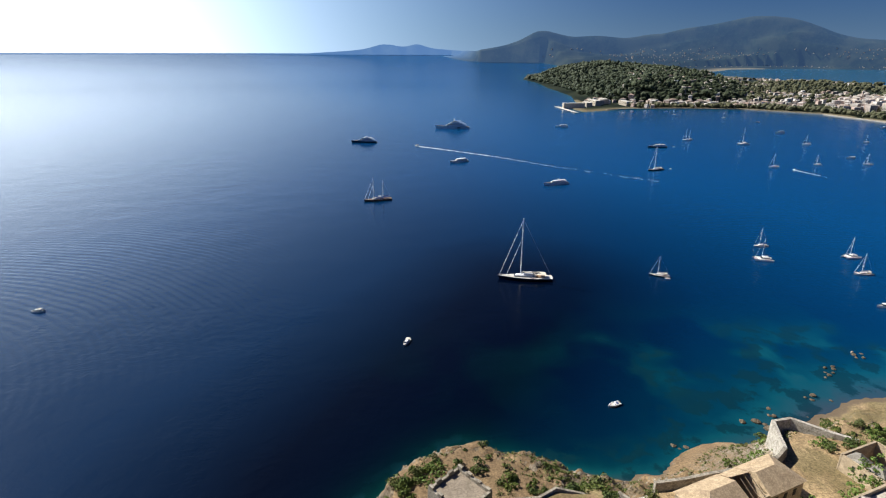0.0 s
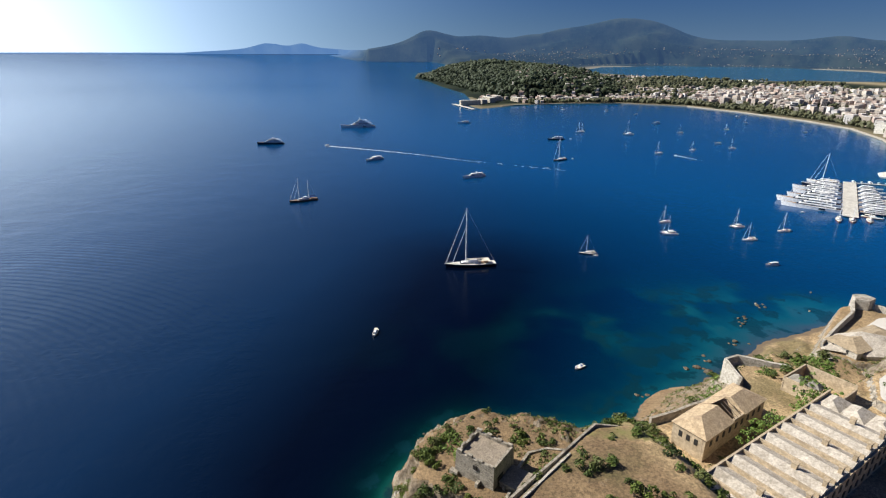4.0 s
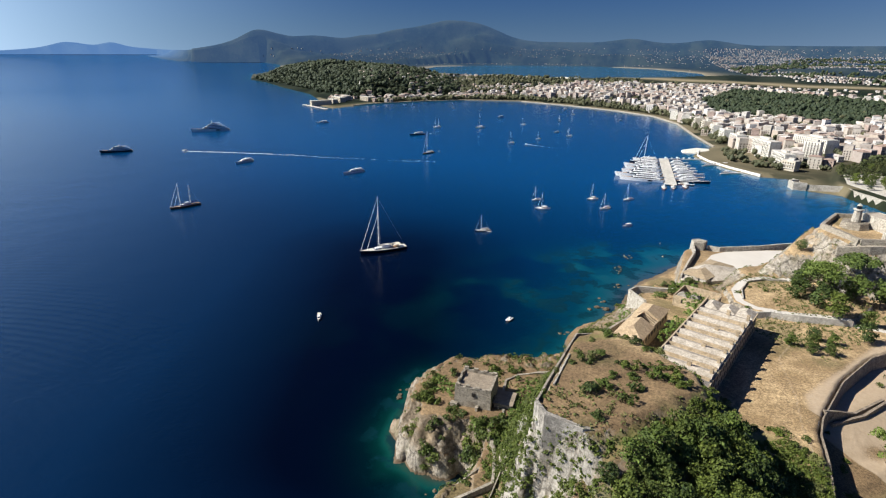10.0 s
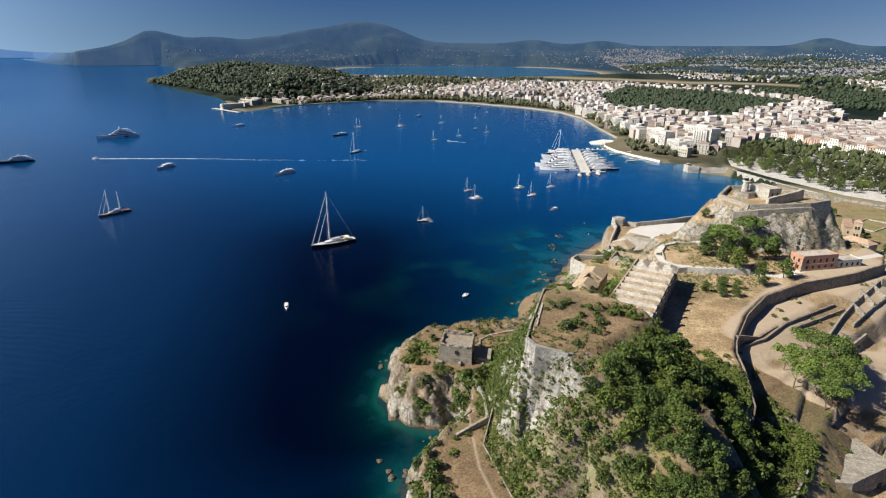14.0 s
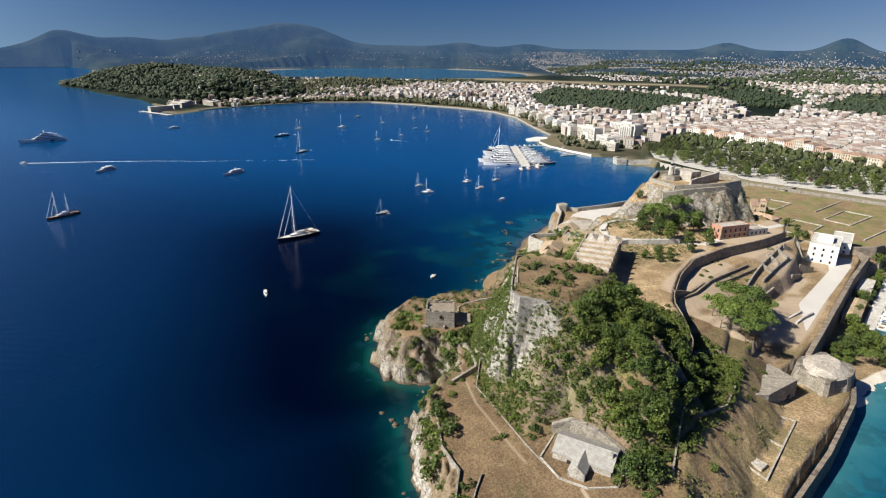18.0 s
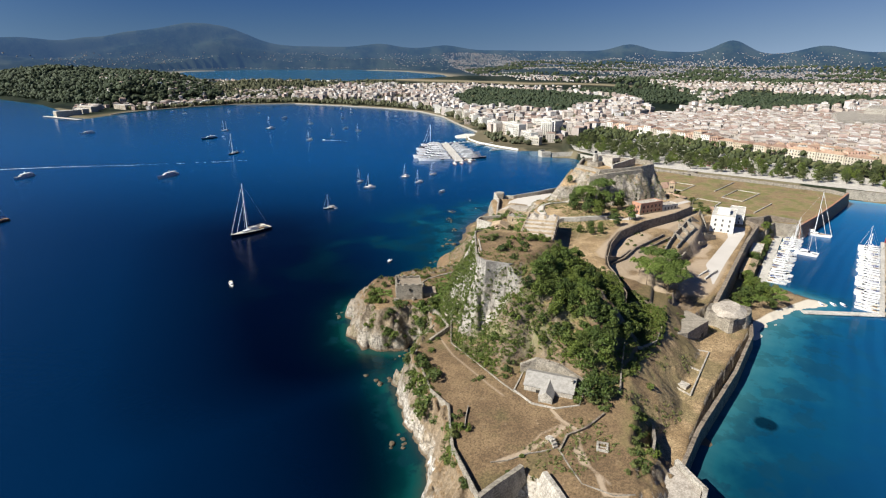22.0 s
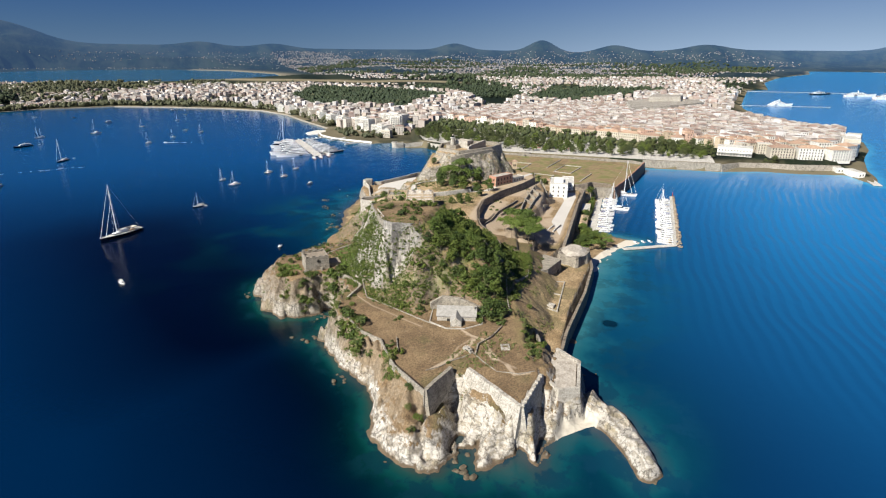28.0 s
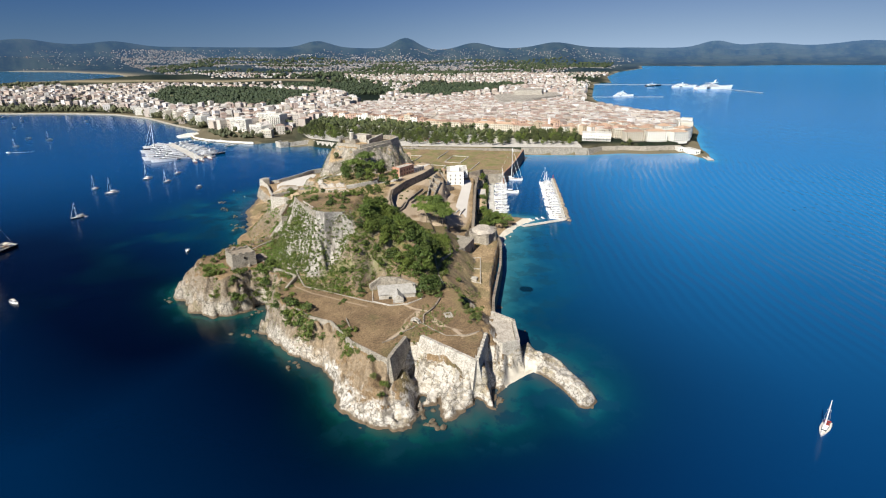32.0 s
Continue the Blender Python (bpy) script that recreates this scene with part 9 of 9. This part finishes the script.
FAR_LEAF = leaf("distant evergreen woods", (0.014, 0.028, 0.011), (0.055, 0.075, 0.026))
FAR_OLIVE = leaf("distant olive groves", (0.03, 0.042, 0.02), (0.1, 0.1, 0.045))
woods("cape_woods", "dense dark woods on the cape", wood_spots(KANONI, 20, 7, 51, 9.5, 0.95), FAR_LEAF, 1)
woods("park_woods", "dark pine woods behind the town", wood_spots(PARK, 16, 5, 52, 9.0) + wood_spots([(1640, 640), (1660, 330), (2250, 340), (2100, 900), (1820, 940)], 20, 7, 59, 7.5, 0.85, 0.3) + wood_spots(HILL_PARK, 18, 6, 53, 8.5, 0.95), FAR_LEAF, 2)
woods("bay_trees", "rows of trees along the bay road", wood_spots([(760, 560), (1010, 880), (1040, 1070), (1020, 1260), (970, 1440), (820, 1560), (520, 1565), (520, 1620), (840, 1620), (1010, 1500), (1090, 1260), (1100, 1060), (1060, 860), (800, 560)], 15, 5, 54, 7.5, 0.95, 0.12), FAR_OLIVE, 3)
woods("suburb_trees", "trees between the houses of the suburbs", wood_spots(SOUTH_TOWN, 24, 9, 55, 6.5, 0.75, 0.4, 150, (ESPL_PARK,)) + wood_spots([(900, 1600), (1500, 1800), (2000, 1400), (1950, 2900), (1500, 3600), (1000, 3700), (1200, 2600)], 34, 12, 56, 9, 0.8, 0.4)
      + wood_spots([(1250, 330), (1900, 400), (2900, 900), (3000, -350), (2200, -380), (1600, -300), (1420, 120)], 36, 12, 57, 7, 0.7, 0.48), FAR_OLIVE, 4)
woods("shore_trees", "trees between the hotels on the shore", wood_spots([(615, 395), (700, 350), (800, 400), (790, 500), (700, 520), (640, 485)], 13, 5, 63, 5.5, 0.6, 0.35, 60), FAR_OLIVE, 6)
woods("harbour_trees", "trees behind the old harbour", wood_spots([(1700, -320), (2500, -440), (3900, -790), (3900, -200), (2600, -100), (2200, -330)], 34, 12, 66, 7, 0.7, 0.4, 200), FAR_LEAF, 7)
woods("hill_groves", "olive groves and woods over the hills", wood_spots([(1900, 300), (2900, 200), (5200, -1000), (6500, -1300), (6500, 3600), (4600, 3300), (3000, 1900)], 62, 25, 58, 13, 0.9, 0.42, 500), FAR_LEAF, 5)
random.seed(91)
kinds = [tree_kind("park_tree", "tall round-crowned tree on the esplanade", 170 + i, 5.2, 9.5, 2.2, (LEAF_PARK, LEAF_PARK, LEAF_OLIVE)[i], 800, 0.45, 18, group="trees of the esplanade") for i in range(3)]
park = []
lawn = [(622, -60), (690, -64), (700, 0), (742, 110), (708, 118), (668, 20)]
for x, y in scatter(ESPL_PARK, 13.5, 4.5, 61):
    if sd(lawn, np.array([x]), np.array([y]))[0] > 0 or (x < 560 and random.random() < 0.15) or (y < -40 and x < 548):
        continue
    park.append((x, y))
park.sort(key=lambda p: p[0] - 0.4 * abs(p[1]))
for x, y in park[:245]:
    plant(random.choice(kinds), x, y, shore_z(x, y) - 0.3, random.uniform(0.75, 1.3))
woods("esplanade_grove", "dense trees farther back on the esplanade", [(x, y, shore_z(x, y) + 4, 5.5) for x, y in park[245:]], LEAF_PARK, 8)
for x, y in ((596, -120), (604, -112), (612, -130), (620, -104), (632, -116), (640, -128), (650, -140), (590, -140), (566, -214), (572, -226), (628, -150), (660, -130)):
    plant(random.choice(kinds), x, y, shore_z(x, y) - 0.3, random.uniform(0.8, 1.3))
for th in kinds:
    for o in (*th.children_recursive, th):
        bpy.data.objects.remove(o)
ESPL_GRASS = surface("park lawn", (0.1, 0.115, 0.04), (0.2, 0.19, 0.08), 8.0, 0.95, 0.2)
PAVING = surface("pale asphalt and paving", (0.42, 0.4, 0.36), (0.58, 0.55, 0.5), 9.0, 0.9, 0.1)
single("esplanade_lawn", Solid().prism([(622, -56), (686, -60), (698, 0), (738, 108), (712, 114), (672, 20)], 8.0, 9.35), ESPL_GRASS, "broad green lawn of the esplanade", "lawn", kind="structure")
single("esplanade_paving", Solid().prism([(526, -50), (530, -150), (590, -150), (612, -62), (664, 20), (700, 118), (770, 190), (800, 262), (640, 316), (590, 286), (560, 230), (526, 140)], 7.5, 9.3), PAVING, "pale paved esplanade with parked cars", "pavement", kind="structure")
# parked cars in the esplanade's car park
car_paints = [plain("white car paint", (0.75, 0.75, 0.75), 0.3), plain("silver car paint", (0.4, 0.42, 0.44), 0.3, 0.4), plain("dark car paint", (0.03, 0.035, 0.04), 0.3), plain("red car paint", (0.3, 0.03, 0.02), 0.3)]
random.seed(14)
proto = []
for paint in car_paints:
    th = thing("car", "small car parked under the esplanade trees", "car", (0, 0, -400), 0, "parked cars")
    part("body", Solid().prism([(-2.1, -0.85), (2.1, -0.85), (2.1, 0.85), (-2.1, 0.85)], 0.3, 0.95, 0, 0.08), paint, th)
    part("cabin", Solid().prism([(-1.5, -0.8), (0.9, -0.8), (0.9, 0.8), (-1.5, 0.8)], 0.95, 1.5, 0, 0.35), DARK_GLASS, th)
    part("roof", Solid().box((-0.3, 0, 1.5), (1.6, 1.25, 0.06)), paint, th)
    for wx in (-1.3, 1.3):
        for wy in (-0.8, 0.8):
            part("wheel", Solid().tube((wx, wy - 0.1, 0.32), (wx, wy + 0.1, 0.32), 0.32, 0.32, 8), SHADE, th)
    proto.append(th)
for row in range(5):
    for k in range(22):
        if random.random() < 0.8:
            copy_thing(random.choice(proto), pose(560 + row * 9.5 + k * 0.8, 30 + k * 3.0 + row * 6, 9.3, 0, 0, 15 + random.uniform(-3, 3)))
for k in range(14):
    copy_thing(random.choice(proto), pose(330 + random.uniform(-20, 20), 20 + random.uniform(-8, 12), ground_z(330, 20) + 0.1, 0, 0, random.uniform(0, 90)))
for th in proto:
    for o in (*th.children_recursive, th):
        bpy.data.objects.remove(o)
